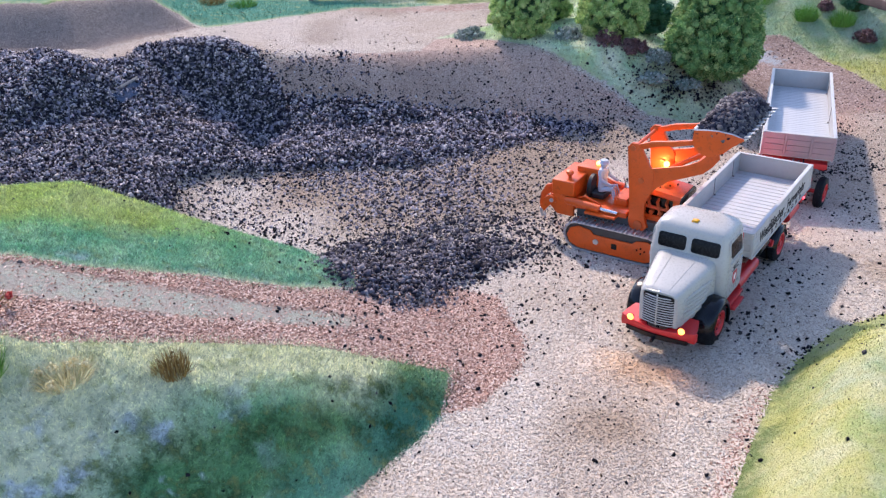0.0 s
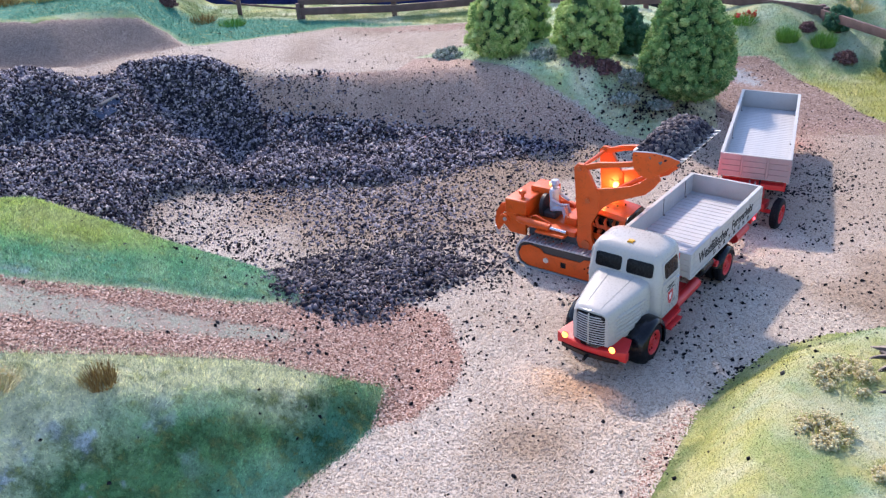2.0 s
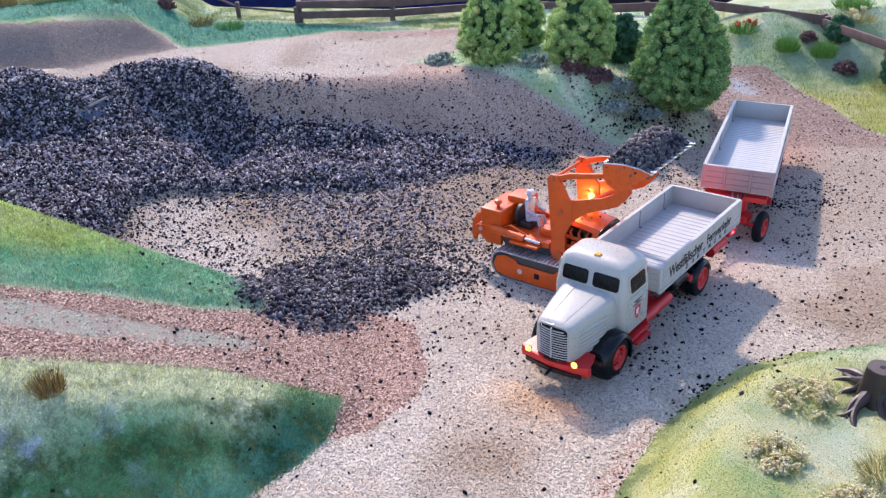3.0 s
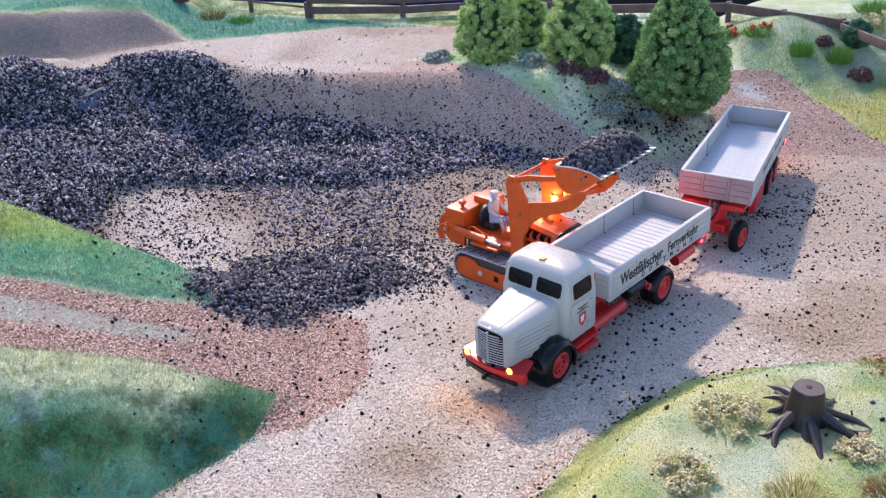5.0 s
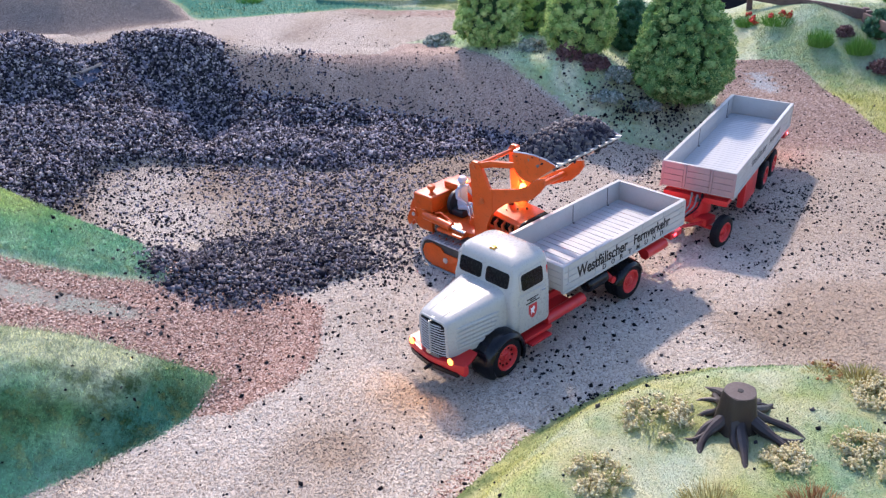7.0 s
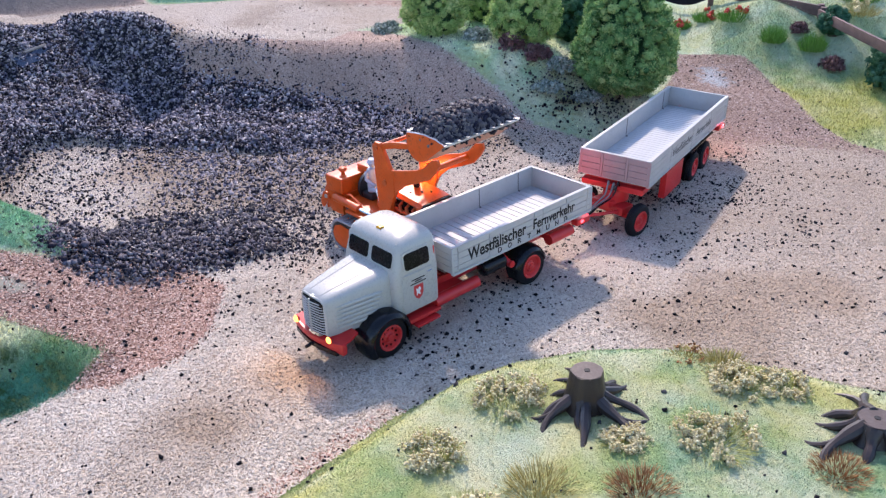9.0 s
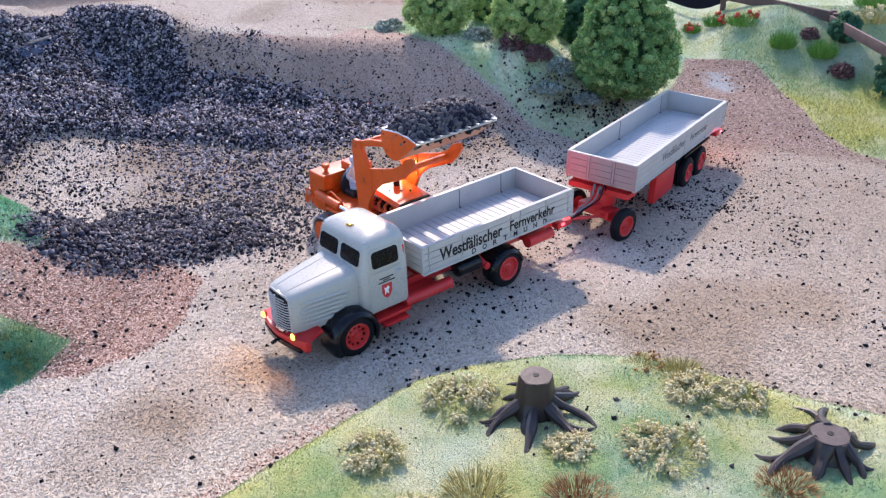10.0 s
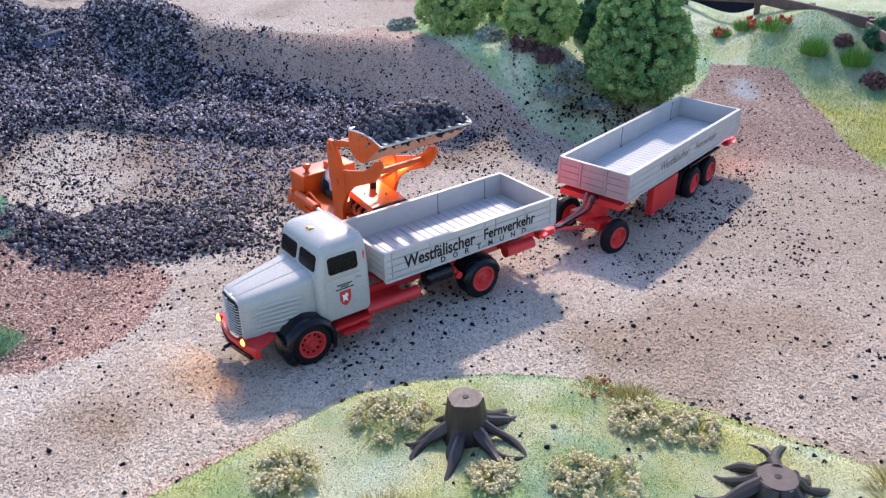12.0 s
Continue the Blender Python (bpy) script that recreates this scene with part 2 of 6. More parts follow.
def ground_material():
    k = Nodes("layout_ground")
    # pale fibrous sand of the yard
    fib = k.noise(9, 3, 0.7, distort=1.6)
    fib2 = k.noise(17, 2, 0.6, distort=2.2)
    grit = k.maths("MULTIPLY", k.maths("ADD", fib, fib2), 0.5)
    wide = k.noise(0.22, 4, 0.6)
    sand = k.ramp(grit, (0.38, (0.20, 0.165, 0.14)), (0.47, (0.50, 0.425, 0.355)), (0.57, (0.82, 0.75, 0.64)))
    sand = k.mix(k.ramp(wide, (0.42, 0.0), (0.70, 0.5)), sand, (0.46, 0.355, 0.25))
    worn = k.ramp(grit, (0.38, (0.10, 0.08, 0.075)), (0.47, (0.28, 0.21, 0.15)), (0.58, (0.54, 0.43, 0.325)))
    sand = k.mix(k.attr("grime"), sand, worn)
    # reddish brown gravel of the ramp and the far lane
    cell = k.voronoi(15, out="Color")
    grey = k.t.nodes.new("ShaderNodeSeparateColor")
    k.put(grey.inputs[0], cell)
    road = k.ramp(grey.outputs[0], (0.0, (0.12, 0.065, 0.05)), (0.3, (0.34, 0.21, 0.155)), (0.75, (0.55, 0.385, 0.295)), (1.0, (0.72, 0.56, 0.46)))
    road = k.mix(k.ramp(k.noise(0.5, 4), (0.5, 0.0), (0.75, 0.4)), road, (0.40, 0.28, 0.22))
    road = k.mix(k.maths("MULTIPLY", k.attr("grime"), 0.6), road, (0.33, 0.25, 0.205))
    strip = k.mix(k.ramp(fib2, (0.35, 0.0), (0.6, 0.85)), (0.31, 0.31, 0.24), (0.55, 0.58, 0.46))
    strip = k.mix(k.ramp(k.noise(1.6, 4, 0.7), (0.44, 0.0), (0.60, 0.65)), strip, (0.46, 0.37, 0.31))
    # bank gravel, base colour raised to make up for weak light on the pit slope
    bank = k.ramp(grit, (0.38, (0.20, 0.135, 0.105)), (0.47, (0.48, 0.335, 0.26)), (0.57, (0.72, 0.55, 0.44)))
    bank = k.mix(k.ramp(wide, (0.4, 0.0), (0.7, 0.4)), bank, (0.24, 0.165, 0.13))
    # left bank: same gravel, its shade put into a darker grey
    bank = k.mix(k.attr("bank_shade"), bank, k.ramp(grit, (0.38, (0.10, 0.085, 0.08)), (0.5, (0.22, 0.185, 0.165)), (0.6, (0.36, 0.31, 0.28))))
    coal = k.ramp(grey.outputs[1], (0.0, (0.012, 0.012, 0.015)), (0.6, (0.06, 0.058, 0.062)), (1.0, (0.2, 0.19, 0.19)))
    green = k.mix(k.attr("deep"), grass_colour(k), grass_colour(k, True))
    ragged = k.maths("MULTIPLY", k.maths("SUBTRACT", k.noise(3.2, 4, 0.7), 0.5), 0.9)

    def mask(name):
        return k.ramp(k.maths("ADD", k.attr(name), ragged), (0.4, 0.0), (0.6, 1.0))

    col = k.mix(mask("lane"), sand, road)
    col = k.mix(mask("strip"), col, strip)
    col = k.mix(mask("pool"), col, k.mix(k.ramp(fib2, (0.35, 0.0), (0.6, 0.8)), (0.32, 0.33, 0.34), (0.52, 0.55, 0.56)))
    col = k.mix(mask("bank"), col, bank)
    col = k.mix(mask("coal"), col, coal)
    col = k.mix(mask("grass"), col, green)
    k.set(color=col, rough=0.9, spec=0.2)
    rough_h = k.maths("ADD", k.maths("MULTIPLY", grit, 1.0), k.maths("MULTIPLY", k.noise(28, 2), 0.25))
    k.bump(rough_h, 0.11)
    return k.m


MAT["coal"] = coal_material("coal_and_slag_grit", 0.66)
MAT["clean_coal"] = coal_material("clean_broken_coal", 0.2)
MAT["crumb"] = crumb_material()
k = Nodes("pale_sand_fibre")
col = k.ramp(k.island(), (0.0, (0.44, 0.365, 0.29)), (0.2, (0.64, 0.55, 0.445)), (0.7, (0.73, 0.655, 0.55)), (1.0, (0.80, 0.73, 0.625)))
col = k.mix(k.ramp(k.noise(0.22, 4, 0.6), (0.42, 0.0), (0.70, 0.4)), col, (0.48, 0.375, 0.265))
k.set(color=k.mix(k.maths("MULTIPLY", k.attr("grime"), 0.85), col, (0.43, 0.325, 0.225)), rough=0.85, spec=0.2)
MAT["fibre"] = k.m
for name, tones in (("chip", ((0.10, 0.05, 0.042), (0.39, 0.225, 0.165), (0.64, 0.445, 0.35), (0.84, 0.69, 0.58))), ("lane_chip", ((0.18, 0.125, 0.105), (0.35, 0.25, 0.205), (0.49, 0.37, 0.315), (0.62, 0.51, 0.45)))):
    k = Nodes("reddish_gravel_chip" if name == "chip" else "brown_lane_gravel")
    col = k.ramp(k.island(), *zip((0.0, 0.3, 0.75, 1.0), tones))
    k.set(color=k.mix(k.ramp(k.noise(0.5, 4), (0.5, 0.0), (0.75, 0.35)), col, tones[1]), rough=0.85, spec=0.2)
    MAT[name] = k.m
MAT["blade"] = blade_material("flocked_meadow_fibre", False)
MAT["blade_deep"] = blade_material("flocked_bank_fibre", True)
MAT["ground"] = ground_material()
MAT["leaf"] = foliage_material("conifer_foam_foliage", (0.05, 0.145, 0.045), (0.225, 0.41, 0.135), (0.60, 0.68, 0.27), thin=0.28)
MAT["leaf_light"] = foliage_material("light_conifer_foliage", (0.12, 0.26, 0.07), (0.46, 0.64, 0.21), (0.82, 0.84, 0.40), thin=0.32)
# dark green hull colour: shade between the branch tips is put into it
MAT["leaf_core"] = foliage_material("inner_shade_hull", (0.018, 0.05, 0.02), (0.03, 0.08, 0.03), (0.05, 0.11, 0.04))
MAT["leaf_dark"] = foliage_material("dark_conifer_foliage", (0.03, 0.10, 0.06), (0.07, 0.19, 0.11), (0.14, 0.28, 0.16), thin=0.3)
MAT["tuft_green"] = foliage_material("fresh_green_tuft", (0.07, 0.18, 0.03), (0.16, 0.34, 0.06), (0.28, 0.46, 0.10))
MAT["tuft_dry"] = foliage_material("dry_straw_tuft", (0.13, 0.085, 0.03), (0.31, 0.20, 0.065), (0.50, 0.40, 0.15))
MAT["tuft_yellow"] = foliage_material("yellow_green_tuft", (0.30, 0.24, 0.07), (0.52, 0.44, 0.15), (0.68, 0.60, 0.28))
MAT["tuft_rust"] = foliage_material("rust_brown_tuft", (0.22, 0.09, 0.03), (0.42, 0.21, 0.08), (0.58, 0.38, 0.17))
MAT["tuft_fresh"] = foliage_material("pale_yellow_green_tuft", (0.32, 0.36, 0.11), (0.52, 0.55, 0.22), (0.70, 0.70, 0.38), thin=0.4)
MAT["tuft_cream"] = foliage_material("cream_flock_fibre", (0.44, 0.38, 0.20), (0.62, 0.58, 0.34), (0.76, 0.73, 0.50), thin=0.4)
MAT["bloom_white"] = foliage_material("cream_blossom_flock", (0.68, 0.58, 0.28), (0.86, 0.78, 0.48), (0.92, 0.88, 0.64), thin=0.35)
MAT["bloom_red"] = foliage_material("red_blossom_flock", (0.35, 0.02, 0.02), (0.58, 0.06, 0.045), (0.7, 0.16, 0.12))
MAT["plum"] = foliage_material("plum_red_foliage", (0.06, 0.035, 0.035), (0.15, 0.075, 0.075), (0.27, 0.17, 0.16))
MAT["grey_flock"] = foliage_material("grey_green_flock", (0.10, 0.15, 0.12), (0.28, 0.33, 0.27), (0.62, 0.64, 0.58))


# ---------------------------------------------------------------- mesh helpers (centimetres)
def finish(name, mesh, mat, parent=None, label="", sharp=38):
    mesh.transform(Matrix.Scale(U, 4))
    ob = new(name, mesh)
    for m in mat if isinstance(mat, (list, tuple)) else [mat]:
        mesh.materials.append(m)
    if parent:
        ob.parent = parent
    return tagged(ob, label) if label else ob


def part(name, bm, mat, parent=None, label="", sharp=38):
    """Links a bmesh as one mesh object under a thing or a part."""
    bmesh.ops.recalc_face_normals(bm, faces=bm.faces)
    for f in bm.faces:
        f.smooth = True
    for e in bm.edges:
        e.smooth = len(e.link_faces) == 2 and e.calc_face_angle(0) < radians(sharp)
    mesh = bpy.data.meshes.new(name)
    bm.to_mesh(mesh)
    bm.free()
    return finish(name, mesh, mat, parent, label)


def again(ob, m, parent=None):
    """Another object on the same mesh, at the pose m (centimetres) under the same parent."""
    o = ob.copy()
    scene.collection.objects.link(o)
    o.parent = parent or ob.parent
    o.matrix_basis = place(m)
    return o


def place(m):
    m = m.copy()
    m.translation = m.translation * U
    return m


def thing(name, m, label, category, group="", kind=""):
    ob = new(name)
    ob.empty_display_size = 0.005
    ob.matrix_basis = place(m)
    return tagged(ob, label, category, group, kind)


def heap_mesh(name, verts, faces, mat, smooth=False):
    """A large mesh from arrays of vertices (cm) and equal-sized faces."""
    mesh = bpy.data.meshes.new(name)
    verts = np.asarray(verts, np.float32) * U
    faces = np.asarray(faces, np.int32)
    n, k = faces.shape
    mesh.vertices.add(len(verts))
    mesh.vertices.foreach_set("co", verts.ravel())
    mesh.loops.add(n * k)
    mesh.loops.foreach_set("vertex_index", faces.ravel())
    mesh.polygons.add(n)
    mesh.polygons.foreach_set("loop_start", np.arange(n, dtype=np.int32) * k)
    mesh.polygons.foreach_set("loop_total", np.full(n, k, np.int32))
    if smooth:
        mesh.polygons.foreach_set("use_smooth", np.ones(n, bool))
    mesh.update(calc_edges=True)
    mesh.materials.append(mat)
    return new(name, mesh)


def box(bm, x0, x1, y0, y1, z0, z1, bevel=0.0, seg=2, m=None):
    vs = [bm.verts.new((x, y, z)) for x in (x0, x1) for y in (y0, y1) for z in (z0, z1)]
    fs = [bm.faces.new([vs[i] for i in q]) for q in ((0, 1, 3, 2), (4, 6, 7, 5), (0, 4, 5, 1), (2, 3, 7, 6), (0, 2, 6, 4), (1, 5, 7, 3))]
    if m is not None:
        bmesh.ops.transform(bm, matrix=m, verts=vs)
    if bevel:
        es = list({e for f in fs for e in f.edges})
        bmesh.ops.bevel(bm, geom=es, offset=bevel, segments=seg, affect="EDGES", profile=0.6)
    return bm


def prism(bm, pts, a, b, axis="y", bevel=0.0, seg=2):
    """A closed outline of (u, v) points drawn out from a to b: along y (u = x, v = z), x (u = y, v = z) or z (u = x, v = y)."""
    def at(u, v, w):
        return {"y": (u, w, v), "x": (w, u, v), "z": (u, v, w)}[axis]
    lo = [bm.verts.new(at(u, v, a)) for u, v in pts]
    hi = [bm.verts.new(at(u, v, b)) for u, v in pts]
    fs = [bm.faces.new(lo), bm.faces.new(hi[::-1])]
    for i in range(len(pts)):
        j = (i + 1) % len(pts)
        fs.append(bm.faces.new((lo[i], hi[i], hi[j], lo[j])))
    bmesh.ops.recalc_face_normals(bm, faces=fs)
    if bevel:
        es = list({e for f in fs[:2] for e in f.edges})
        bmesh.ops.bevel(bm, geom=es, offset=bevel, segments=seg, affect="EDGES", profile=0.6)
    return bm


def rod(bm, p, q, r, r2=None, seg=12, caps=True):
    p, q = Vector(p), Vector(q)
    d = q - p
    turn = d.to_track_quat("Z", "Y").to_matrix().to_4x4()
    bmesh.ops.create_cone(bm, cap_ends=caps, segments=seg, radius1=r, radius2=r if r2 is None else r2, depth=d.length, matrix=Matrix.Translation((p + q) / 2) @ turn)
    return bm


def ball(bm, c, r, scale=(1, 1, 1), seg=12):
    bmesh.ops.create_uvsphere(bm, u_segments=seg, v_segments=max(6, seg * 2 // 3), radius=r, matrix=Matrix.Translation(c) @ Matrix.Diagonal((*scale, 1)))
    return bm


def lathe(bm, outline, axis="y", seg=28, centre=(0, 0, 0), start=0.0, end=360.0, closed=True):
    """Turns an outline of (w, r) round an axis through centre: w along the axis, r away from it."""
    full = end - start >= 360
    n = seg if full else seg + 1
    rings = []
    for i in range(n):
        a = radians(start + (end - start) * i / seg)
        ca, sa = math.cos(a), math.sin(a)
        ring = []
        for w, r in outline:
            v = {"y": (r * ca, w, r * sa), "x": (w, r * ca, r * sa), "z": (r * ca, r * sa, w)}[axis]
            ring.append(bm.verts.new(Vector(v) + Vector(centre)))
        rings.append(ring)
    m = len(outline)
    for i in range(n if full else n - 1):
        a, b = rings[i], rings[(i + 1) % n]
        for j in range(m if closed else m - 1):
            bm.faces.new((a[j], a[(j + 1) % m], b[(j + 1) % m], b[j]))
    if not full and closed:
        bm.faces.new(rings[0])
        bm.faces.new(rings[-1][::-1])
    return bm


def loft(bm, sections, caps=True):
    rings = [[bm.verts.new(p) for p in s] for s in sections]
    m = len(rings[0])
    for a, b in zip(rings, rings[1:]):
        for j in range(m):
            bm.faces.new((a[j], a[(j + 1) % m], b[(j + 1) % m], b[j]))
    if caps:
        bm.faces.new(rings[0][::-1])
        bm.faces.new(rings[-1])
    return bm


def tube(bm, pts, r, seg=8):
    """A round bar along a line of points; r: one radius or one a point."""
    pts = [Vector(p) for p in pts]
    rs = r if isinstance(r, (list, tuple)) else [r] * len(pts)
    rings = []
    for i, p in enumerate(pts):
        d = (pts[min(i + 1, len(pts) - 1)] - pts[max(i - 1, 0)]).normalized()
        a = d.orthogonal().normalized() if i == 0 else (rings_a - d * rings_a.dot(d)).normalized()
        rings_a, b = a, d.cross(a)
        rings.append([p + (a * math.cos(2 * math.pi * k / seg) + b * math.sin(2 * math.pi * k / seg)) * rs[i] for k in range(seg)])
    return loft(bm, rings)


def rounded(w, h, r, n=4):
    """Outline of a rectangle w x h about its middle with rounded corners."""
    out = []
    for cx, cy, a0 in ((w / 2 - r, h / 2 - r, 0), (-w / 2 + r, h / 2 - r, 90), (-w / 2 + r, -h / 2 + r, 180), (w / 2 - r, -h / 2 + r, 270)):
        for i in range(n + 1):
            a = radians(a0 + 90 * i / n)
            out.append((cx + r * math.cos(a), cy + r * math.sin(a)))
    return out


def lettering(text, width, height, mat, parent, m, label="", bold=0.010):
    """Words as a thin raised mesh, width x height cm, its lower left corner at the pose m."""
    c = bpy.data.curves.new("lettering", "FONT")
    c.body, c.extrude, c.offset = text, 0.004, bold
    o = new("lettering", c)
    bpy.context.view_layer.update()
    mesh = bpy.data.meshes.new_from_object(o.evaluated_get(bpy.context.evaluated_depsgraph_get()))
    bpy.data.objects.remove(o)
    co = np.array([v.co[:] for v in mesh.vertices])
    lo, hi = co.min(0), co.max(0)
    s = (width / (hi[0] - lo[0]), height / (hi[1] - lo[1]), 1)
    mesh.transform(m @ Matrix.Diagonal((*s, 1)) @ Matrix.Translation((-lo[0], -lo[1], 0)))
    return finish("lettering", mesh, mat, parent, label)


def axes(x, y, z, o):
    """A pose from three axes and an origin."""
    m = Matrix((x, y, z)).transposed().to_4x4()
    m.translation = o
    return m


# ---------------------------------------------------------------- the lie of the land (centimetres)
def sm(a, b, x):
    t = np.clip((x - a) / (b - a), 0, 1)
    return t * t * (3 - 2 * t)


KNOLL_X = [5.0, 7.4, 8.9, 10.2, 12.2, 14.2, 16.5, 19, 21.5, 24, 30, 45]
KNOLL_Y = [13.5, 17.6, 20.0, 21.6, 23.3, 24.0, 24.2, 23.8, 23.0, 22.0, 20, 18]


def into_knoll(x, y):
    """How far inside the grassy knoll's edge a place lies."""
    d = np.where(x < 5, -50, np.interp(x, KNOLL_X, KNOLL_Y)) - y
    dx = np.where(y < 24.2, x - np.interp(y, KNOLL_Y[:7], KNOLL_X[:7]), -1)
    return np.minimum(d * 0.75, dx * 0.85)


REAR_RISE = [(-60, 44.0), (-22.4, 46.0), (-19.4, 46.9), (-17.2, 50.2), (-14.9, 52.9), (-15.5, 56), (-17, 80), (-60, 80)]


def height(x, y):
    x, y = np.asarray(x, float), np.asarray(y, float)
    z = -0.42 * sm(25.5, 33, y) * sm(9, 15, x)
    # terrace behind the pit
    top = np.interp(x, [-45, -20, -11, 0, 3, 6, 9, 12, 16, 20, 45], [46.5, 46.5, 47.0, 47.3, 47.4, 46.6, 46.6, 47.0, 47.5, 50, 52])
    run = np.interp(x, [-45, 0, 9, 14, 20], [3.8, 4.4, 4.5, 4.8, 6])
    level = (3.35 + 0.06 * np.clip(-x - 3, 0, 25)) * (1 - sm(8, 20, x))
    z = z + (level - z) * sm(top - run, top + 0.2, y)
    z = z + 3.0 * sm(51, 60, y) * sm(16, 24, x) + 1.4 * sm(56, 62, y) * np.exp(-((x - 16.3) / 2.6) ** 2)
    # coal face that climbs away from the pit floor
    climb = np.minimum(np.clip(-x - 9.3, 0, 14) * 0.5 * (0.5 + 0.5 * sm(35, 43, y)) * sm(27, 35, y), 4.9) * (1 - sm(46, 50, y))
    z = np.where(climb > 0, np.maximum(z, climb), z)
    z = z + 0.2 * np.exp(-(((x + 12.6) / 3.6) ** 2 + ((y - 46.4) / 2.2) ** 2))
    z = z + 2.3 * sm(-0.2, 3.9, inside(REAR_RISE, x, y))
    # ramp road on its embankment
    rise = np.clip(0.46 * (0.6 - x), 0, 5.7)
    near = np.interp(x, [-45, -12, -7, -4, -2, -0.5, 1], [15.5, 16.6, 17.9, 19.0, 20.2, 21.0, 22])
    foot = np.interp(x, [-45, -12, -6, -3, -1, 1], [5.0, 5.0, 4.6, 3.2, 1.6, 0.9])
    ramp = rise * sm(near - foot, near + 0.4, y) ** 1.15 * (1 - sm(25.3, 29.5, y))
    z = np.where(ramp > 0, np.maximum(z, ramp), z)
    # grassy knoll
    d = into_knoll(x, y)
    return np.where(d > 0, np.maximum(z, 2.3 * sm(-0.1, 2.9, d) + 0.12 * np.sin(x * 0.9) * sm(0.5, 3, d)), z)


def inside(poly, x, y):
    """Signed distance to a closed outline in plan, positive inside."""
    p = np.asarray(poly, float)
    q = np.roll(p, -1, 0)
    hit = np.zeros(np.shape(x), bool)
    best = np.full(np.shape(x), 1e9)
    for (ax, ay), (bx, by) in zip(p, q):
        cross = ((ay > y) != (by > y)) & (x < (bx - ax) * (y - ay) / (by - ay + 1e-12) + ax)
        hit ^= cross
        t = np.clip(((x - ax) * (bx - ax) + (y - ay) * (by - ay)) / ((bx - ax) ** 2 + (by - ay) ** 2), 0, 1)
        best = np.minimum(best, np.hypot(x - ax - t * (bx - ax), y - ay - t * (by - ay)))
    return np.where(hit, best, -best)


SLOPE_GRASS = [(-0.2, 21.5), (-0.5, 20.0), (-1.2, 18.9), (-3.0, 16.9), (-8, 11.5), (-14, 4), (-44, 4), (-44, 16), (-10.1, 17.5), (-7.8, 18.8), (-6, 19.8), (-3.9, 20.8), (-2.3, 21.1)]
RIDGE_GRASS = [(-3.1, 24.6), (-5, 23.3), (-7.3, 22.5), (-9.9, 21.2), (-11.8, 20.6), (-44, 18), (-44, 28), (-9, 28), (-5.5, 27.0)]
RAMP_ROAD = [(0.6, 20.3), (1.9, 22.0), (2.2, 23.5), (1.5, 26.3), (0, 27), (-3, 26), (-5, 24.5), (-12, 22.5), (-44, 20), (-44, 14), (-10, 16.8), (-4, 19.8), (-0.8, 19.9)]
RAMP_STRIP = [(-2.7, 23.0), (-7.5, 21.5), (-11, 20.6), (-20, 18.2), (-20, 16.5), (-10.8, 19.1), (-7.6, 20.1), (-3.2, 22.1)]
LANE_POOL = [(18.9, 54.4), (20.4, 54.3), (21.3, 51.6), (20.2, 50.7), (18.9, 52.0)]
TREE_GRASS = [(-0.4, 49.7), (1.0, 49.6), (3.3, 48.3), (6.2, 45.8), (8.8, 44.4), (10.7, 43.2), (14, 42.8), (15.9, 43.8), (17.2, 49.8), (17.9, 54.0), (18.2, 58.5), (18.2, 66), (9, 66), (6, 56), (3, 52)]
LANE_GRASS = [(17.5, 66), (17.6, 56.4), (20.0, 55.4), (21.8, 54.6), (22.6, 53.0), (23.6, 50.2), (24.5, 46.4), (25.6, 43.8), (27.5, 42.4), (33, 41.6), (44, 41), (44, 66)]
FAR_GRASS = [(-44, 48.4), (-22, 49.6), (-19, 52.4), (-16.2, 54.6), (-14.4, 53), (-11, 55), (-5.7, 58.3), (3.2, 58.2), (22, 57.5), (22, 66), (-44, 66)]
REAR_GRASS = [(-23, 49.8), (-19, 52.6), (-16.2, 54.8), (-14.4, 53.2), (-11, 55), (-5.7, 58.3), (0, 58.4), (-5, 60.2), (-12, 61.0), (-17, 60.4), (-22, 57.6), (-27, 54.0), (-44, 51.0), (-44, 48.4)]
PIT_BANK = [(-9.6, 46.4), (-4.8, 47.2), (-1.2, 47.3), (-0.4, 49.5), (1.0, 49.4), (3.3, 48.1), (6.2, 45.6), (8.8, 44.2), (10.7, 43.0), (8, 42.6), (3, 43.6), (-3, 43.8), (-10, 43.6)]
LEFT_BANK = [(-44, 45.2), (-22.4, 46.2), (-19.6, 47.2), (-17.4, 50.3), (-14.9, 52.9), (-16.2, 54.6), (-19, 52.4), (-22, 49.6), (-44, 48.4)]
FAR_LANE = [(16.4, 45.5), (20, 43.6), (28, 42.5), (44, 41), (44, 45), (25, 45.2), (22, 66), (17, 66)]
FAR_RED = [(-9.9, 56.0), (-6, 57.0), (1, 55.2), (4, 56), (4, 59), (-7, 59)]
COAL_FIELD = [(-40, 46), (-22.7, 45.4), (-18.4, 44.2), (-16.5, 47.6), (-13.6, 49.4), (-11.2, 48.4), (-10.3, 47.2), (-9.5, 46.2), (-8.4, 45.1), (-3.6, 44.9), (2.8, 44.1), (8.6, 42.3), (4.0, 41.0), (1.0, 39.4), (-2.2, 38.2), (-5.5, 38.6), (-8.4, 38.9), (-10.6, 38.2), (-12.2, 36.2), (-12.0, 33.0), (-11.5, 28), (-40, 28)]
